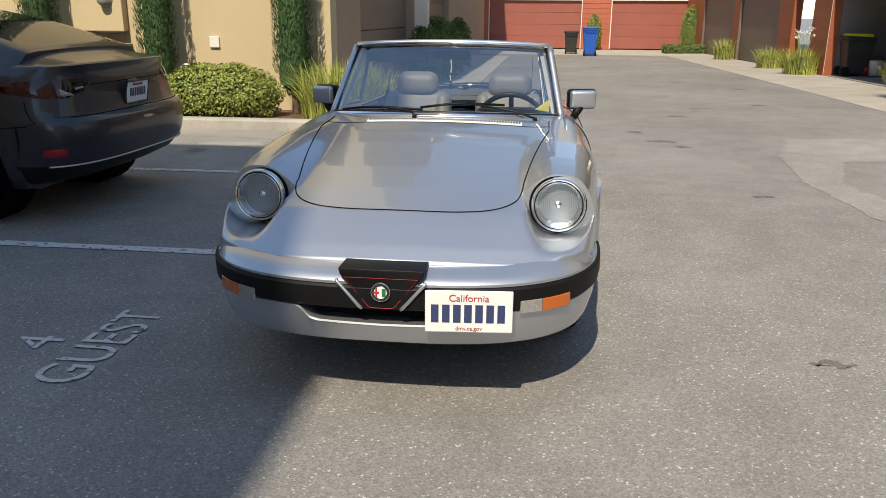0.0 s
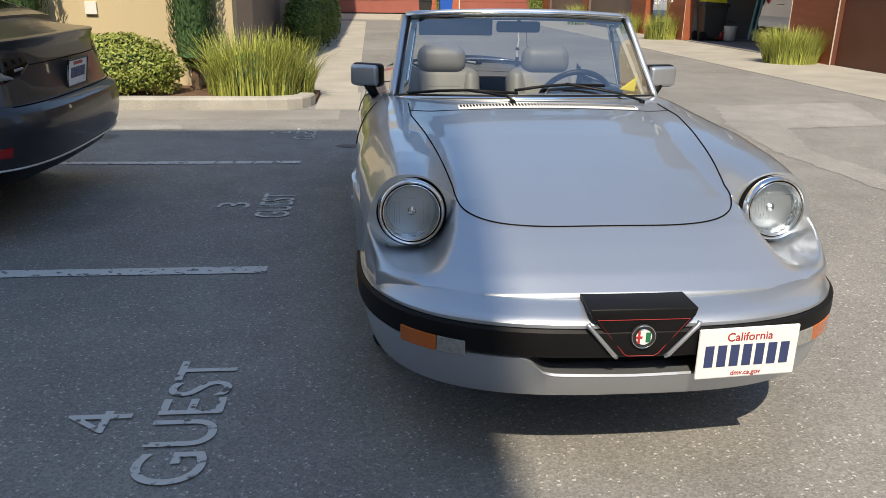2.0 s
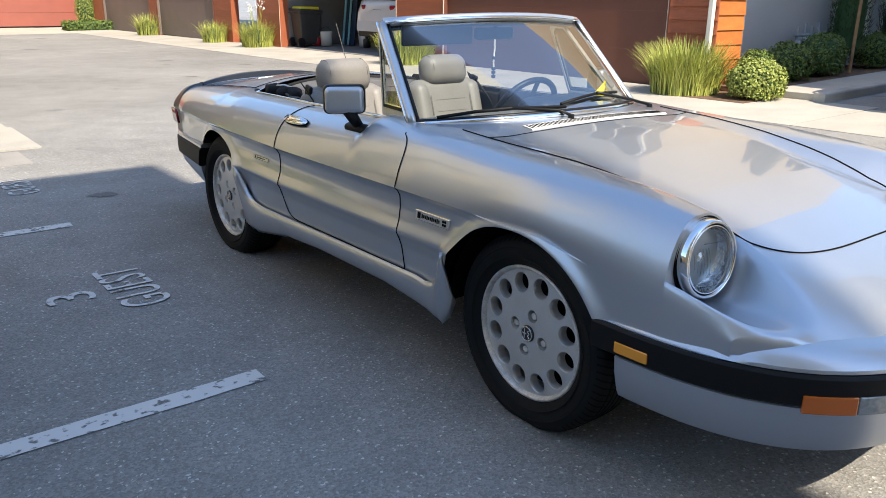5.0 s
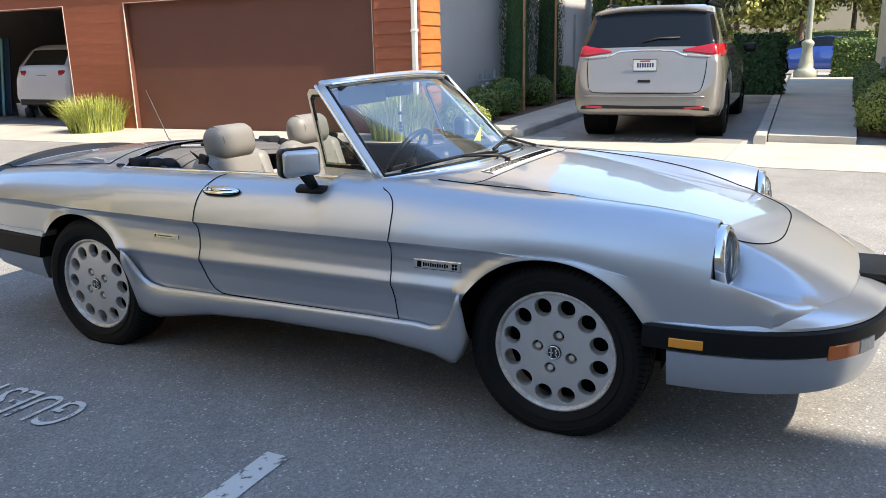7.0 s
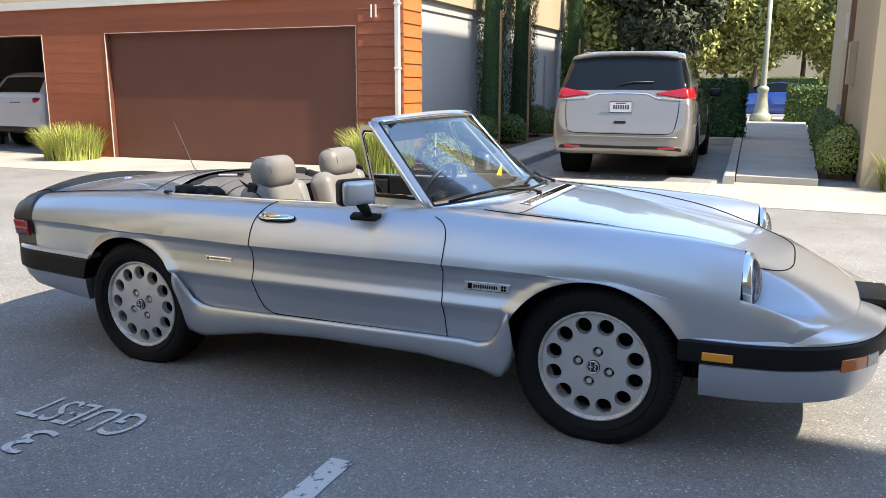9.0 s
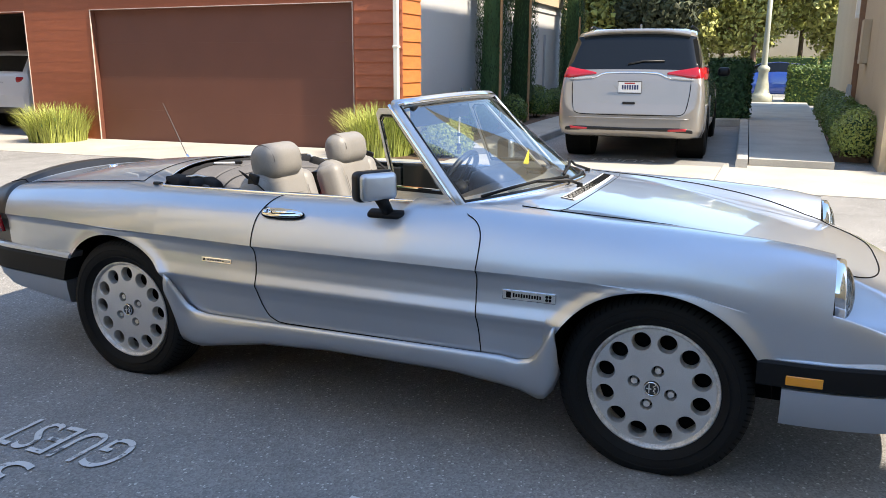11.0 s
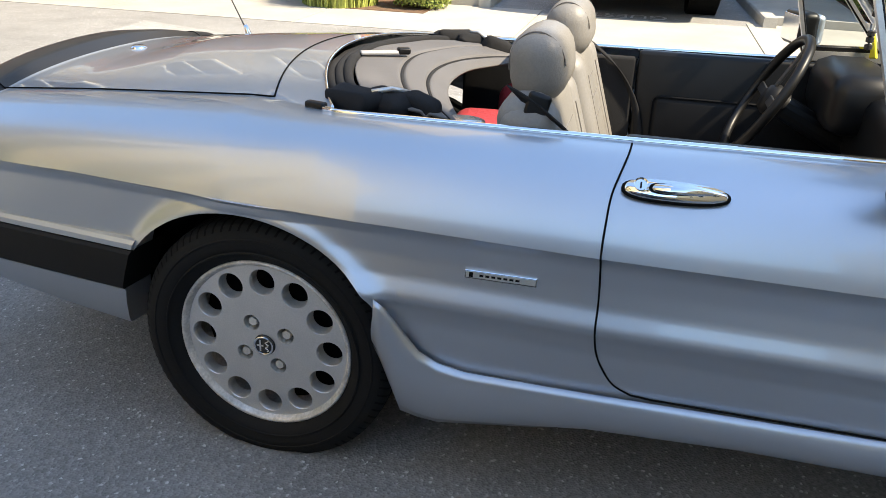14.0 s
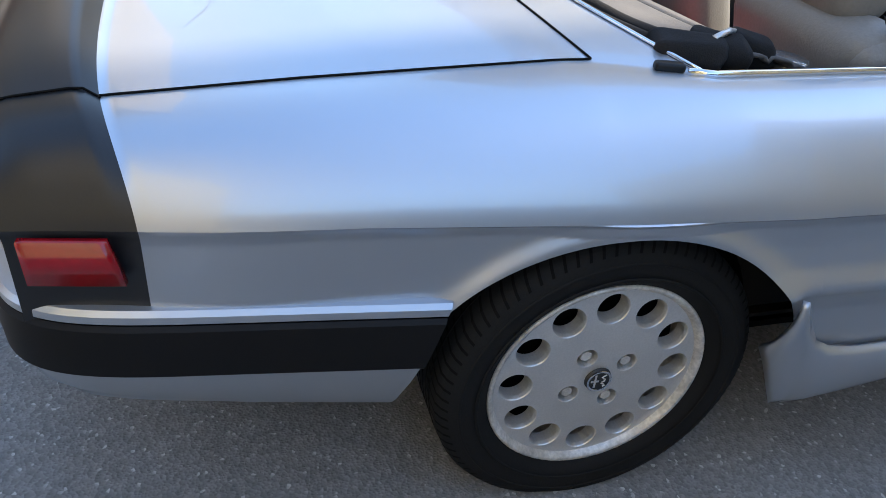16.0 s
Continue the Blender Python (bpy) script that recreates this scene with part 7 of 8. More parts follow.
for nm, rows, material, label in (("tail_shell", TAIL[:19], CAR_GREY, "dark grey tail with a lipped deck"), ("rear_diffuser", TAIL[18:], BLACK_TRIM, "black lower bumper")):
    nseg = 72
    verts = [tail_bend(math.pi * (i / nseg - 0.5), x, z) for i in range(nseg + 1) for x, z in rows]
    m = len(rows)
    faces = [(i * m + j, (i + 1) * m + j, (i + 1) * m + j + 1, i * m + j + 1) for i in range(nseg) for j in range(m - 1)]
    ob = raw(nm, verts, faces, material, saloon, label, True)
    ob.data.set_sharp_from_angle(angle=radians(38))
back_plate(saloon, 0.082, 0.815, -9)


def tail_patch(name, a0, a1, low, high, material, label, parent, out=0.006, n=14):
    """A lens lying on the tail between two plan angles; low and high give its edges along the way."""
    verts, faces = [], []
    for i in range(n + 1):
        f = i / n
        z0, z1 = lerp(f, low), lerp(f, high)
        for k in range(5):
            z = z0 + (z1 - z0) * k / 4
            verts.append(tail_bend(a0 + (a1 - a0) * f, tail_x(z), z, out * (0.4 if k in (0, 4) or i in (0, n) else 1.0)))
    faces = [(i * 5 + k, i * 5 + k + 1, (i + 1) * 5 + k + 1, (i + 1) * 5 + k) for i in range(n) for k in range(4)]
    return raw(name, verts, faces, material, parent, label, True)


LAMP_RED = mat("smoked_red_lens", (0.040, 0.003, 0.004), 0.14, coat=0.25, var=0.4, scale=14)
for sg in (-1, 1):
    tl = tail_patch("tail_light", sg * 0.80, sg * 1.57, [(0, 0.826), (0.5, 0.838), (1, 0.872)], [(0, 0.946), (1, 0.938)], LAMP_RED, "dark red wrap-round tail light", saloon)
    tail_patch("lamp_lens", sg * 0.43, sg * 0.79, [(0, 0.905), (0.25, 0.862), (1, 0.826)], [(0, 0.925), (0.2, 0.945), (1, 0.948)], DARK_GLASS, "smoked clear inner lamp lens", tl)
    tail_patch("lamp_chrome", sg * 0.66, sg * 0.86, [(0, 0.842), (1, 0.842)], [(0, 0.852), (1, 0.895)], CLEAR_LENS, "pale lamp element", tl, 0.009, 6)
    tail_patch("lamp_chrome", sg * 0.50, sg * 0.64, [(0, 0.885), (1, 0.872)], [(0, 0.900), (1, 0.892)], CLEAR_LENS, "", tl, 0.009, 6)
    side = [(0.50, 0.916, 0.874, 0.938), (0.56, 0.920, 0.890, 0.938), (0.62, 0.923, 0.908, 0.936), (0.68, 0.924, 0.928, 0.934)]
    verts = [(x, sg * (y + 0.004), z) for x, y, z0, z1 in side for z in (z0, z1)]
    raw("lamp_tip", verts, [(2 * i, 2 * i + 1, 2 * i + 3, 2 * i + 2) for i in range(3)], LAMP_RED, tl, "", True)
    tail_patch("reflector", sg * 1.02, sg * 1.36, [(0, 0.470), (0.6, 0.466), (1, 0.472)], [(0, 0.522), (1, 0.514)], RED_LENS, "red bumper reflector", saloon, 0.005, 8)
    part("shut_line", tube([tail_bend(sg * 1.36, tail_x(z), z, 0.001) for z in (0.82, 0.76, 0.71, 0.69)] + [tail_bend(sg * 1.50, 0.03, 0.665, 0.001), (0.62, sg * 0.925, 0.645)], 0.0035, 6), SEAM, saloon)
part("diffuser_trim", tube([tail_bend(-1.25 + 0.0625 * i, 0.048, 0.402, 0.004) for i in range(41)], 0.006, 6), ALLOY, saloon, "bright diffuser line", True)
part("lid_gap", tube([tail_bend(-0.80 + 0.04 * i, tail_x(0.712), 0.712, 0.001) for i in range(41)], 0.004, 6), SEAM, saloon)
part("lid_gap", tube([tail_bend(-0.42 + 0.042 * i, tail_x(0.902), 0.902, 0.001) for i in range(21)], 0.003, 6), SEAM, saloon)
for w in (sg_ for sg_ in saloon.children if sg_.name.startswith("wheel")):
    part("caliper", box(-0.10, 0.02, -0.03, 0.03, 0.10, 0.19, 0.012), YELLOW, w, "yellow brake caliper")

# pale silver van
VAN = [
    (0.0, 0.70, 0.40, 0.60, 0.60, 0.62), (0.02, 0.84, 0.37, 0.66, 0.76, 0.68), (0.05, 0.91, 0.35, 0.72, 0.83, 0.74), (0.08, 0.945, 0.33, 0.84, 0.86, 0.86), (0.11, 0.965, 0.32, 1.00, 0.87, 1.04), (0.16, 0.980, 0.31, 1.06, 0.88, 1.18), (0.22, 0.990, 0.30, 1.08, 0.87, 1.30),
    (0.46, 0.998, 0.28, 1.10, 0.78, 1.68), (0.52, 1.002, 0.27, 1.10, 0.76, 1.735), (0.7, 1.005, 0.25, 1.10, 0.76, 1.765), (1.6, 1.01, 0.24, 1.08, 0.77, 1.78), (2.8, 1.01, 0.24, 1.05, 0.76, 1.75), (3.6, 1.005, 0.24, 1.02, 0.72, 1.55), (4.2, 1.0, 0.25, 0.98, 0.74, 1.15), (4.7, 0.95, 0.28, 0.85, 0.72, 0.95), (5.0, 0.88, 0.30, 0.72, 0.66, 0.78), (5.17, 0.72, 0.35, 0.6, 0.5, 0.62)]
van = vehicle("minivan", "pale silver minivan parked nose-in in the stall", VAN, (6.88, 5.02, 0.075), 2.6, CAR_SILVER, (1.08, 4.17), [(0.17, 0.46, 9, 15), (0.75, 3.3, 8, 11)], 0.36)
VAN_TAB = np.array(VAN)
VAN_XS = [0.001 + 0.0025 * i for i in range(280)]


def on_gate(y, z, out=0.0):
    """The point of the van's tail at a width and a height, set out from the skin."""
    for x in VAN_XS:
        w, zl, zb, wr, zr = [float(np.interp(x, VAN_TAB[:, 0], VAN_TAB[:, k])) for k in range(1, 6)]
        f = (z - zb) / max(zr - zb, 0.01)
        half = w * 0.985 if f <= 0 else w * 0.955 + (wr - w * 0.955) * min(f, 1.0) ** 1.3
        if zl + 0.03 <= z <= max(zr, zb + 0.01) and abs(y) <= half:
            break
    side = min(1.0, max(0.0, (abs(y) - 0.80) / 0.18))
    return Vector((x - out * (1 - 0.6 * side), y + math.copysign(out * side, y), z))


def gate_patch(name, y0, y1, low, high, material, label, parent, out=0.010, n=14):
    """A lens or plate lying on the tail between two widths; low and high give its edges along the way."""
    verts = []
    for i in range(n + 1):
        f = i / n
        z0, z1 = lerp(f, low), lerp(f, high)
        for k in range(6):
            edge = k in (0, 5) or i in (0, n)
            verts.append(on_gate(y0 + (y1 - y0) * f, z0 + (z1 - z0) * k / 5, -0.004 if edge else out))
    faces = [(i * 6 + k, i * 6 + k + 1, (i + 1) * 6 + k + 1, (i + 1) * 6 + k) for i in range(n) for k in range(5)]
    return raw(name, verts, faces, material, parent, label, True)


back_plate(van, 0.078, 0.985, -8)
for sg in (-1, 1):
    tl = gate_patch("tail_light", sg * 0.46, sg * 0.975, [(0, 1.155), (0.25, 1.135), (0.6, 1.10), (1, 1.095)], [(0, 1.180), (0.35, 1.225), (0.8, 1.262), (1, 1.245)], RED_LENS, "red wrap-round tail light", van, 0.016, 18)
    gate_patch("lamp_lens", sg * 0.47, sg * 0.84, [(0, 1.095), (0.4, 1.078), (1, 1.072)], [(0, 1.140), (0.4, 1.130), (1, 1.098)], CLEAR_LENS, "clear reversing lamp", tl, 0.014, 10)
    gate_patch("reflector", sg * 0.52, sg * 0.80, [(0, 0.400), (1, 0.410)], [(0, 0.440), (1, 0.455)], RED_LENS, "long red bumper reflector", van, 0.026, 8)
    part("roof_rail", tube([(0.8 + 0.2 * i, sg * 0.70, 1.79 + (0.03 if 0 < i < 10 else 0)) for i in range(11)], 0.016, 8), DARK_METAL, van, "dark roof rail", True)
    part("door_mirror", move(soft_box(0.12, 0.20, 0.15, 0.05), pose(3.55, sg * 1.11, 1.18)), BLACK_TRIM, van, "black door mirror", True)
    part("gate_gap", tube([on_gate(sg * y, z, 0.001) for y, z in ((0.785, 1.13), (0.790, 1.02), (0.785, 0.90), (0.770, 0.78), (0.755, 0.70), (0.735, 0.655), (0.70, 0.632), (0.64, 0.622))], 0.0055, 6), SEAM, van)
part("gate_gap", tube([on_gate(-0.64 + 0.08 * i, 0.622 - 0.006 * math.cos(math.pi * (i - 8) / 16), 0.001) for i in range(17)], 0.0065, 6), SEAM, van)
part("bumper_crease", tube([on_gate(-0.80 + 0.08 * i, 0.575, 0.0) for i in range(21)], 0.010, 8), CAR_SILVER, van, "", True)
gate_patch("bumper_trim", -0.86, 0.86, [(0, 0.385), (0.5, 0.372), (1, 0.385)], [(0, 0.440), (0.08, 0.462), (0.5, 0.452), (0.92, 0.462), (1, 0.440)], BLACK_TRIM, "dark lower bumper trim", van, 0.016, 40)
part("chrome_bar", tube([on_gate(y, z, 0.004) for y, z in ((-0.53, 1.105), (-0.46, 1.125), (-0.40, 1.155), (-0.34, 1.172), (-0.17, 1.180), (0.0, 1.182), (0.17, 1.180), (0.34, 1.172), (0.40, 1.155), (0.46, 1.125), (0.53, 1.105))], 0.012, 8), CHROME, van, "bright bar across the tailgate", True)
gate_patch("plate_recess", -0.36, 0.36, [(0, 1.10), (0.3, 0.895), (0.7, 0.895), (1, 1.10)], [(0, 1.13), (1, 1.13)], CAR_SILVER, "hollow round the number plate", van, 0.004, 16)
part("gate_handle", move(soft_box(0.03, 0.17, 0.035, 0.012), Matrix.Translation(on_gate(0, 0.775, 0.006))), BLACK_TRIM, van, "black tailgate grip", True)
part("rear_wiper", tube([on_gate(0.06, 1.29, 0.02), on_gate(-0.15, 1.335, 0.028), on_gate(-0.42, 1.335, 0.024)], 0.012, 6), DARK_METAL, van, "grey rear wiper", True)
verts = []
for i in range(21):
    y = -0.72 + 0.072 * i
    drop = 0.055 * abs(y / 0.72) ** 3
    verts += [(0.72, y, 1.772 - drop), (0.52, y, 1.772 - drop), (0.405, y, 1.745 - drop), (0.400, y, 1.728 - drop), (0.46, y, 1.700 - drop)]
raw("roof_spoiler", verts, [(i * 5 + k, i * 5 + k + 1, i * 5 + k + 6, i * 5 + k + 5) for i in range(20) for k in range(4)], CAR_SILVER, van, "silver roof spoiler", True)
part("roof_fin", move(soft_box(0.14, 0.03, 0.07, 0.012), pose(0.95, 0, 1.81)), CAR_SILVER, van, "", True)

SUV = [(0.0, 0.84, 0.44, 0.70, 0.74, 0.72), (0.06, 0.91, 0.38, 0.92, 0.82, 0.96), (0.14, 0.93, 0.34, 1.08, 0.82, 1.20), (0.46, 0.94, 0.28, 1.10, 0.70, 1.60), (0.6, 0.945, 0.26, 1.02, 0.68, 1.66), (1.6, 0.95, 0.25, 1.0, 0.68, 1.70), (2.6, 0.95, 0.25, 0.98, 0.66, 1.60), (3.3, 0.94, 0.25, 0.96, 0.66, 1.15), (4.2, 0.9, 0.3, 0.84, 0.66, 0.92), (4.7, 0.72, 0.36, 0.62, 0.5, 0.64)]
suv = vehicle("white_suv", "white sport utility car inside the open garage", SUV, (7.95, 18.75, ground_z(8.5, 19) + 0.02), 0, CAR_WHITE, (0.95, 3.75), [(0.16, 0.42, 12, 15), (0.7, 2.9, 8, 11)], 0.36)
back_plate(suv, 0.085, 0.93, -10)
part("gate_gap", tube([(0.05, -0.72, 0.74), (0.045, 0.0, 0.72), (0.05, 0.72, 0.74)], 0.008, 6), SEAM, suv)
for sg in (-1, 1):
    part("tail_light", move(soft_box(0.12, 0.34, 0.12, 0.04), pose(0.15, sg * 0.72, 1.06, 0, 0, sg * -20)), RED_LENS, suv, "red tail light", True)
part("bumper_trim", move(soft_box(0.08, 1.5, 0.14, 0.03), pose(0.03, 0, 0.42)), BLACK_TRIM, suv, "black lower bumper", True)

LOW = [(0.0, 0.76, 0.35, 0.6, 0.68, 0.62), (0.08, 0.85, 0.28, 0.86, 0.76, 0.90), (0.5, 0.89, 0.22, 0.94, 0.66, 1.02), (1.1, 0.90, 0.20, 0.95, 0.60, 1.34), (2.0, 0.90, 0.20, 0.93, 0.60, 1.43), (2.7, 0.90, 0.20, 0.92, 0.6, 1.36), (3.4, 0.90, 0.20, 0.90, 0.66, 1.0), (4.2, 0.86, 0.24, 0.76, 0.66, 0.80), (4.6, 0.7, 0.32, 0.55, 0.5, 0.58)]
vehicle("blue_car", "bright blue saloon parked along the street", LOW, (30.2, 1.4, ground_z(30, 4)), 90, CAR_BLUE, (0.95, 3.6), [(0.55, 1.1, 12, 15), (0.8, 3.3, 8, 11), (2.75, 3.35, 12, 15)], 0.33)


# ---- bins, lamp post, meters, garage clutter ----
def wheelie_bin(at, h, material, label, turn=0):
    b = thing("wheeled_bin", label, "bin", "wheeled bins", at=at, turn=turn)
    bm = bmesh.new()
    rings = []
    for z, s in ((0.06, 0.72), (0.12, 0.76), (h * 0.86, 0.98), (h * 0.87, 1.04), (h * 0.92, 1.05)):
        rings.append([bm.verts.new((0.30 * s * x, 0.34 * s * y, z)) for x, y in ((-1, -1), (1, -1), (1, 1), (-1, 1))])
    for a, c in zip(rings, rings[1:]):
        for k in range(4):
            bm.faces.new((a[k], a[(k + 1) % 4], c[(k + 1) % 4], c[k]))
    bm.faces.new(rings[0])
    bmesh.ops.recalc_face_normals(bm, faces=bm.faces)
    bmesh.ops.bevel(bm, geom=list(bm.edges), offset=0.02, segments=2, affect="EDGES", profile=0.5)
    part("tub", bm, material, b)
    part("lid", move(soft_box(0.66, 0.74, 0.09, 0.035), pose(0, 0, h * 0.95, 3, 0, 0)), material, b, "", True)
    part("handle", tube([(-0.22, 0.40, h * 0.90), (-0.22, 0.46, h * 0.92), (0.22, 0.46, h * 0.92), (0.22, 0.40, h * 0.90)], 0.016, 8), material, b)
    for sg in (-1, 1):
        part("wheel", move(lathe([(-0.03, 0.0001), (-0.03, 0.12), (0.03, 0.12), (0.03, 0.0001)], 18), Matrix.Translation((sg * 0.24, 0.30, 0.12))), BLACK_RUBBER, b)
    return b


wheelie_bin(gz(0.98, 37.4, 0.012), 1.02, BIN_BLACK, "black wheeled bin before the far garages", 180)
wheelie_bin(gz(1.72, 35.4), 1.22, BIN_BLUE, "blue wheeled recycling bin before the far garages", 180)
yb = wheelie_bin((7.80, 22.02, ground_z(8.3, 22) + 0.02), 1.0, BIN_BLACK, "black wheeled bin inside the garage", 90)
part("yellow_bag", move(soft_box(0.5, 0.6, 0.10, 0.04), pose(0, 0, 1.01)), YELLOW, yb, "yellow bag on the lid", True)


def bucket(at, r, h, material, label):
    b = thing("bucket", label, "bucket", "garage buckets", at=at)
    part("tub", lathe([(0.0, 0.0001), (0.0, r * 0.85), (h, r), (h + 0.01, r * 1.05), (h + 0.02, r * 0.98), (h - 0.02, r * 0.92), (h - 0.02, 0.0001)], 20, "z"), material, b, "", True)
    part("handle", tube([(r * math.cos(a), 0.02, h + 0.02 + 0.12 * math.sin(a)) for a in [math.pi * k / 10 for k in range(11)]], 0.006, 6), DARK_METAL, b)
    return b


gf = ground_z(8.5, 20) + 0.02
bucket((8.2, 21.62, gf), 0.17, 0.36, WHITE_PLASTIC, "white paint bucket with a green label on the garage floor")
bucket((9.0, 20.95, gf), 0.14, 0.30, WHITE_PLASTIC, "white plastic bucket on the garage floor")
bucket((8.4, 17.6, gf), 0.12, 0.28, RED_TOOL, "red bucket on the garage floor")
TEAL = mat("pale_teal_plastic", (0.22, 0.50, 0.55), 0.4, var=0.06, scale=6)
NAVY = mat("navy_cover", (0.012, 0.035, 0.075), 0.6, var=0.15, scale=5)
CARDBOARD = mat("cardboard", (0.30, 0.20, 0.11), 0.85, var=0.12, scale=5, fine=0.06, fscale=60)
for i, (y, c, w) in enumerate(((21.66, TEAL, 0.07), (21.54, NAVY, 0.22), (21.38, TEAL, 0.07), (21.25, NAVY, 0.22))):
    bd = thing("long_board", "tall slim pale teal board leaning in the garage" if c is TEAL else "tall dark blue board leaning in the garage", "board", "leaning boards", at=(8.75 + 0.06 * (i % 2), y, gf))
    part("deck", move(soft_box(0.05, w, 1.9, 0.022), pose(0.12, 0, 0.95, 0, 7, 0)), c, bd, "", True)
rack = thing("shelf_rack", "grey metal shelf rack at the back of the garage", "shelf", at=(13.5, 20.6, gf))
for y in (-1.3, 1.3):
    for x in (-0.25, 0.25):
        part("post", box(x - 0.02, x + 0.02, y - 0.02, y + 0.02, 0, 2.0), DARK_METAL, rack)
for z in (0.35, 0.95, 1.5, 1.95):
    part("shelf", box(-0.27, 0.27, -1.32, 1.32, z, z + 0.03), DARK_METAL, rack)
rnd = random.Random(77)
for z in (0.38, 0.98, 1.53, 1.98):
    y = -1.2
    while y < 0.95:
        w, h = rnd.uniform(0.25, 0.5), rnd.uniform(0.18, 0.42 if z < 1.9 else 0.3)
        c, nm = rnd.choice(((CARDBOARD, "brown cardboard box on the garage shelf"), (WHITE_PLASTIC, "white plastic box on the garage shelf"), (RED_TOOL, "red box on the garage shelf"), (BIN_BLACK, "black plastic crate on the garage shelf"), (TEAL, "pale teal box on the garage shelf")))
        bx = thing("storage_box", nm, "box", "storage boxes", at=(13.48, 20.6 + y + w / 2, gf + z + 0.002))
        part("tub", box(-0.2, 0.2, -w / 2, w / 2, 0, h * 0.86, 0.012), c, bx)
        part("lid", box(-0.21, 0.21, -w / 2 - 0.01, w / 2 + 0.01, h * 0.862, h, 0.010), c, bx)
        y += w + rnd.uniform(0.04, 0.12)
pb = thing("breaker_panel", "pale grey electric panel on the garage wall", "electric panel", at=(13.99, 18.9, 1.55))
part("cabinet", box(-0.10, 0.0, -0.22, 0.22, -0.35, 0.35, 0.012), WHITE_PLASTIC, pb)
part("panel_door", box(-0.112, -0.101, -0.17, 0.17, -0.28, 0.28, 0.004), WHITE_PLASTIC, pb)
for i, (x, y, r, h, c, nm) in enumerate(((8.15, 22.12, 0.11, 0.30, YELLOW, "yellow can on the garage floor"), (8.05, 21.86, 0.09, 0.24, RED_TOOL, "red can on the garage floor"), (8.9, 20.75, 0.13, 0.36, WHITE_PLASTIC, "white jug on the garage floor"), (9.2, 20.45, 0.12, 0.34, WHITE_PLASTIC, "white jug on the garage floor"), (8.7, 20.3, 0.10, 0.26, BIN_BLACK, "black can on the garage floor"))):
    cn = thing("canister", nm, "canister", "garage cans", at=(x, y, gf))
    part("can", lathe([(0.0, 0.0001), (0.0, r), (h * 0.8, r), (h * 0.9, r * 0.7), (h * 0.92, r * 0.4), (h, r * 0.4), (h, 0.0001)], 20, "z"), c, cn, "", True)
    part("cap", lathe([(h, 0.0001), (h, r * 0.45), (h + 0.03, r * 0.45), (h + 0.03, 0.0001)], 14, "z"), DARK_METAL, cn, "", True)
sh_ = thing("tool_chest", "red metal tool chest at the garage wall", "tool chest", at=(12.6, 17.6, gf))
part("chest", box(-0.3, 0.3, -0.5, 0.5, 0.0, 1.1, 0.02), RED_TOOL, sh_)
for k in range(5):
    part("drawer", box(-0.315, -0.301, -0.46, 0.46, 0.08 + 0.2 * k, 0.26 + 0.2 * k, 0.004), RED_TOOL, sh_)

lamp = thing("street_lamp", "pale green fluted lamp post on a stone base", "street lamp", at=(24.6, 3.80, ground_z(24.6, 3.9)))
part("base", lathe([(0.0, 0.0001), (0.0, 0.36), (0.28, 0.36), (0.34, 0.30), (0.40, 0.24), (0.55, 0.22), (0.80, 0.17), (1.05, 0.15), (1.12, 0.19), (1.20, 0.19), (1.28, 0.11), (1.28, 0.0001)], 20, "z"), POST_GREEN, lamp, "", True)
part("post", lathe([(1.2, 0.10), (2.4, 0.085), (4.2, 0.07), (4.2, 0.0001)], 16, "z"), POST_GREEN, lamp, "", True)
part("lantern", lathe([(4.2, 0.08), (4.3, 0.16), (4.8, 0.22), (4.85, 0.24), (5.0, 0.10), (5.1, 0.0001)], 16, "z"), WHITE_PLASTIC, lamp, "", True)

# wall fittings
ou = thing("wall_box", "small white outlet box on the cream wall", "outlet", at=(-4.90, 10.855, 0.965))
part("cover", box(-0.07, 0.07, -0.03, 0.0, -0.075, 0.075, 0.006), WHITE_PLASTIC, ou)
mb = thing("meter_panel", "cream utility panel on the cream wall", "meter panel", at=(-6.55, 10.86, 1.52))
part("cabinet", box(-0.38, 0.38, -0.14, 0.0, -0.42, 0.7, 0.01), STUCCO_CREAM, mb)
part("meter", move(lathe([(-0.12, 0.0001), (-0.11, 0.07), (-0.02, 0.09), (0.0, 0.11)], 20, "y"), Matrix.Translation((0.15, -0.14, 0.0))), CLEAR_LENS, mb, "round glass meter", True)
part("shade_bar", box(-0.02, 0.40, -0.19, -0.14, -0.45, -0.42, 0.004), DARK_METAL, mb)
wp_ = thing("pipe_loop", "white bent pipe beside the cream wall", "pipe", at=(-5.25, 10.62, 0.02))
part("loop", tube([(-0.09, 0, 0.0)] + [(-0.09 * math.cos(a), 0, 0.55 + 0.09 * math.sin(a)) for a in [math.pi * k / 8 for k in range(9)]] + [(0.09, 0, 0.0)], 0.022, 10), WHITE_PLASTIC, wp_, "", True)
bf = thing("valve_set", "grey backflow valve beside the cream wall", "valve", at=(-4.95, 10.55, 0.02))
part("pipe", tube([(-0.25, 0, 0), (-0.25, 0, 0.62), (0.25, 0, 0.62), (0.25, 0, 0)], 0.025, 8), DARK_METAL, bf)
part("valve", cyl((-0.1, 0, 0.62), (0.1, 0, 0.62), 0.05, seg=12), DARK_METAL, bf)
gm = thing("gas_meters", "grey gas meters and pipes at the grey wall", "gas meter", at=(9.4, 8.55, ground_z(9.4, 8.5) + 0.09))
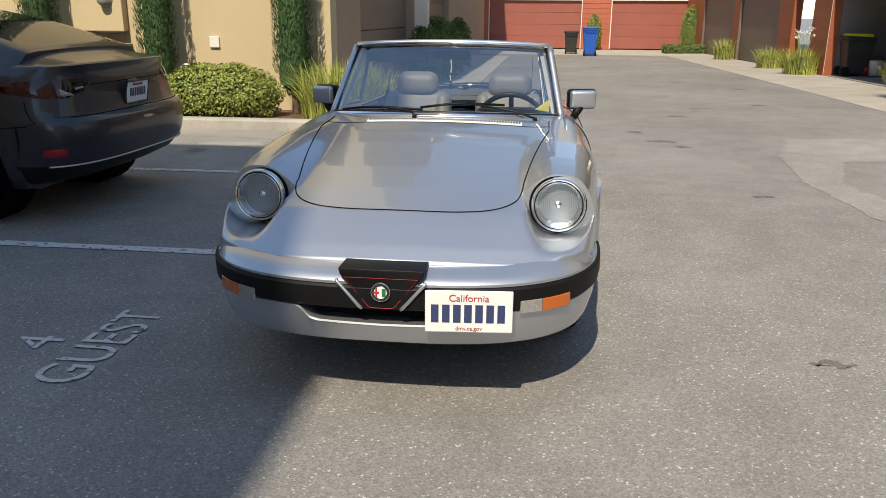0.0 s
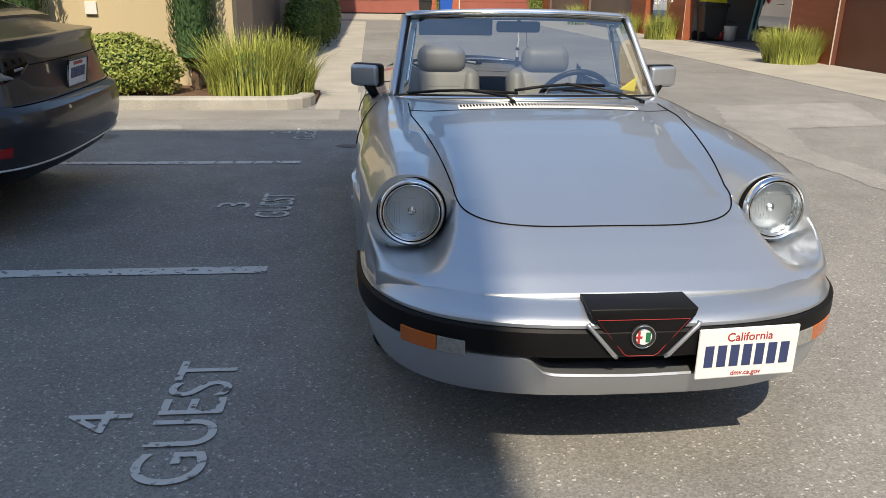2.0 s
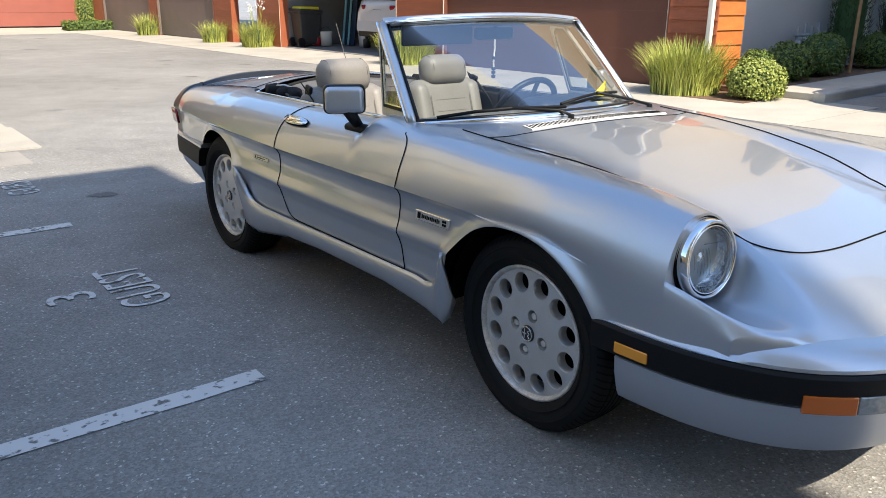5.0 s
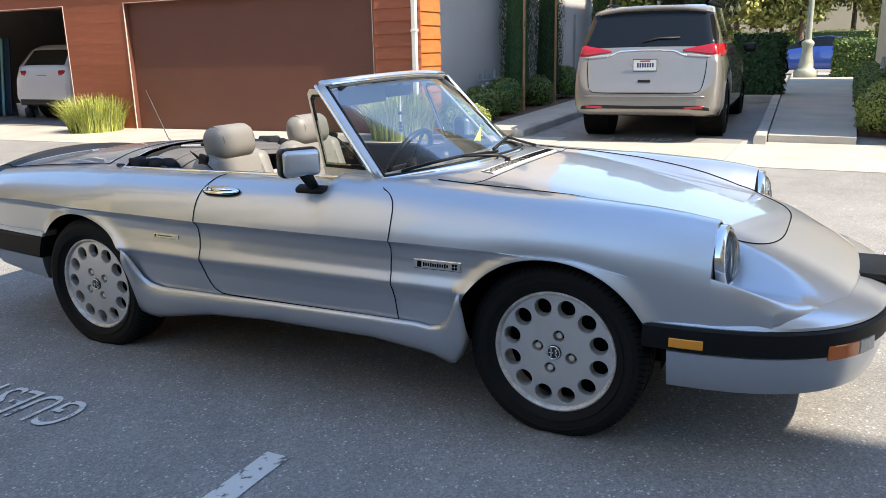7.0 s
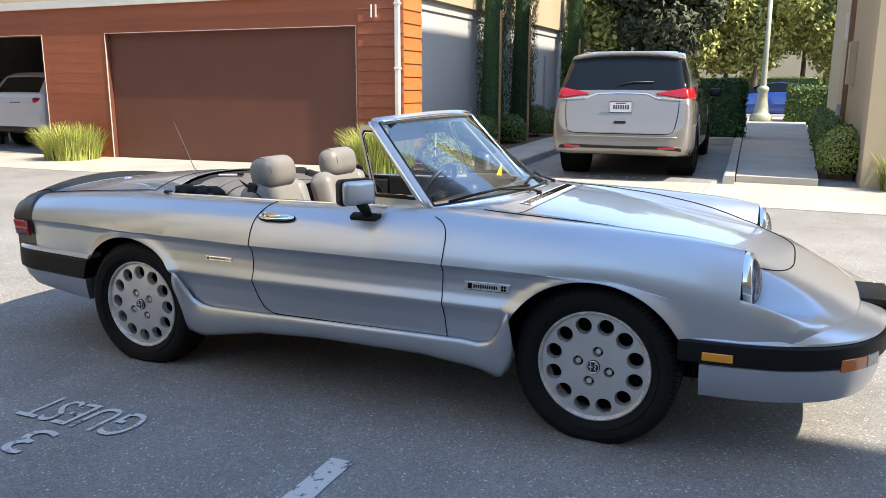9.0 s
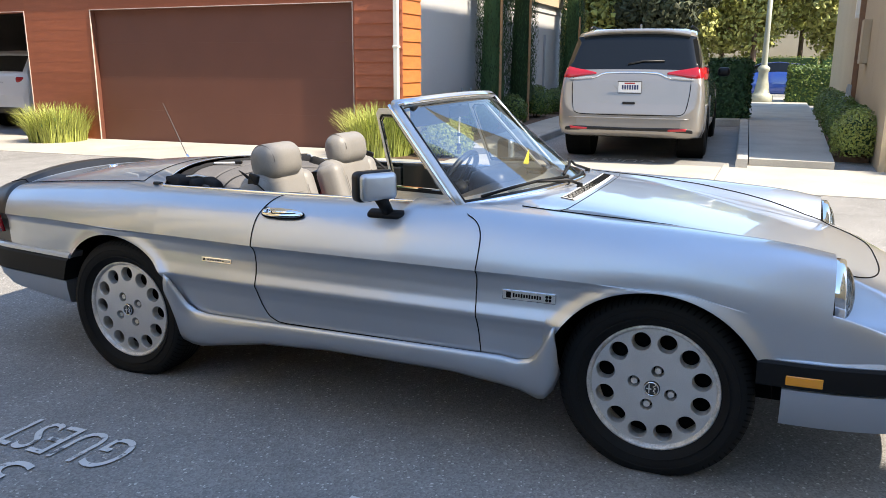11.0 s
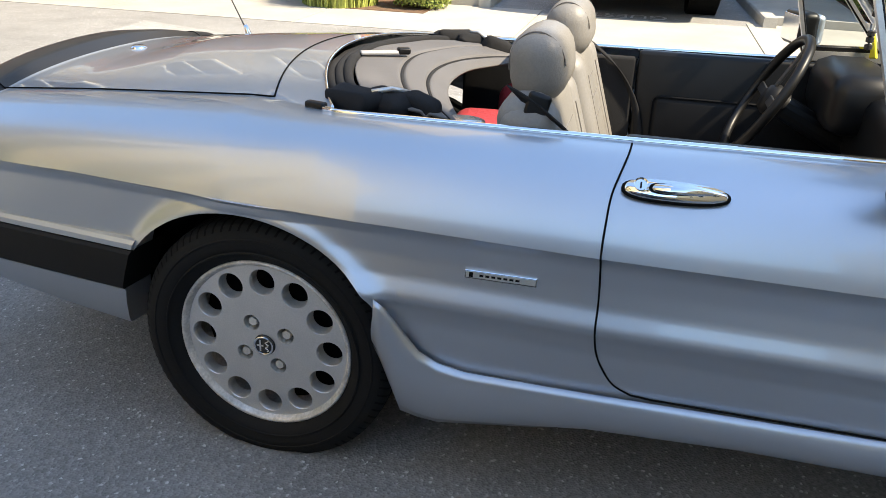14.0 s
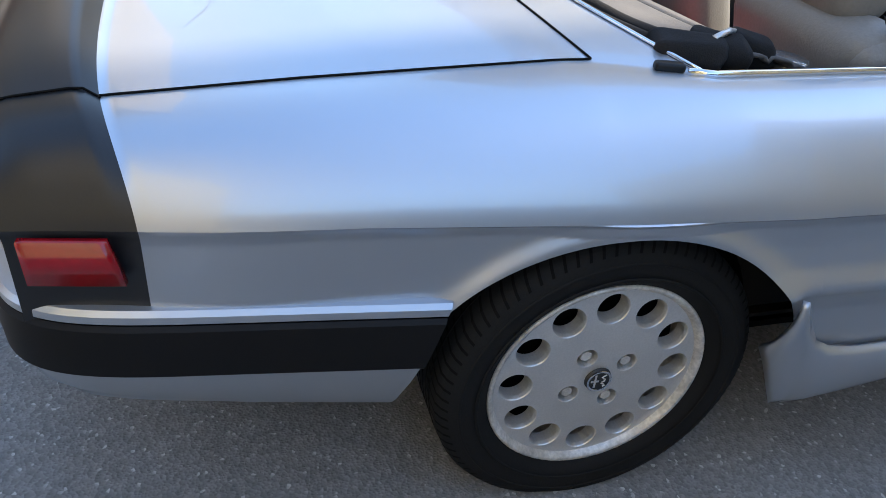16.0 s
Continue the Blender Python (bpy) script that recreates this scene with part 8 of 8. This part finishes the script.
for k in range(4):
    part("riser", tube([(0.22 * k, 0, 0), (0.22 * k, 0, 0.75 + 0.06 * (k % 2))], 0.022, 8), mat("grey_pipe", (0.33, 0.36, 0.38), 0.5, 0.4, var=0.1) if k == 0 else bpy.data.materials["grey_pipe"], gm)
    part("regulator", move(soft_box(0.16, 0.12, 0.20, 0.04), pose(0.22 * k, -0.05, 0.45 + 0.05 * (k % 2))), bpy.data.materials["grey_pipe"], gm, "", True)
part("header_pipe", tube([(-0.1, 0, 0.62), (0.8, 0, 0.62)], 0.025, 8), bpy.data.materials["grey_pipe"], gm)
copy_thing(gm, pose(12.0, 2.06, ground_z(12, 2) + 0.09, 0, 0, 180))
ds = thing("downspout", "white downspout at the garage corner", "downspout", at=(0, 0, 0))
part("pipe", box(XW - 0.105, XW - 0.035, 8.61, 8.69, 0.03, 2.80, 0.012), TRIM_WHITE, ds)
for z in (0.5, 1.6, 2.6):
    part("strap", box(XW - 0.11, XW - 0.025, 8.60, 8.70, z, z + 0.03, 0.003), TRIM_WHITE, ds)
hn = thing("wall_sign", "two pale upright bars mounted on the siding", "wall sign", at=(XW - 0.03, 9.10, 2.52))
part("bar", box(-0.015, 0.0, -0.055, -0.030, -0.10, 0.10, 0.003), TRIM_WHITE, hn)
part("bar", box(-0.015, 0.0, 0.030, 0.055, -0.10, 0.10, 0.003), TRIM_WHITE, hn)
wl = thing("wall_lamp", "slim wall lamp on the beige building", "wall lamp", at=(13.2, 1.90, 2.5))
part("body", box(-0.06, 0.06, 0.0, 0.10, -0.25, 0.25, 0.01), WHITE_PLASTIC, wl)
dp = thing("drain_pipe", "brown drain pipe on the beige building", "drain pipe", at=(12.3, 1.90, 0))
part("pipe", box(-0.05, 0.05, 0.0, 0.09, 0.1, 10.4, 0.01), mat("brown_pipe", (0.20, 0.10, 0.05), 0.5, var=0.1), dp)
ep = thing("electric_panel", "beige electric panel on the beige building", "electric panel", at=(10.9, 1.90, 1.75))
part("cabinet", box(-0.2, 0.2, 0.0, 0.12, -0.35, 0.35, 0.01), STUCCO_BEIGE, ep)
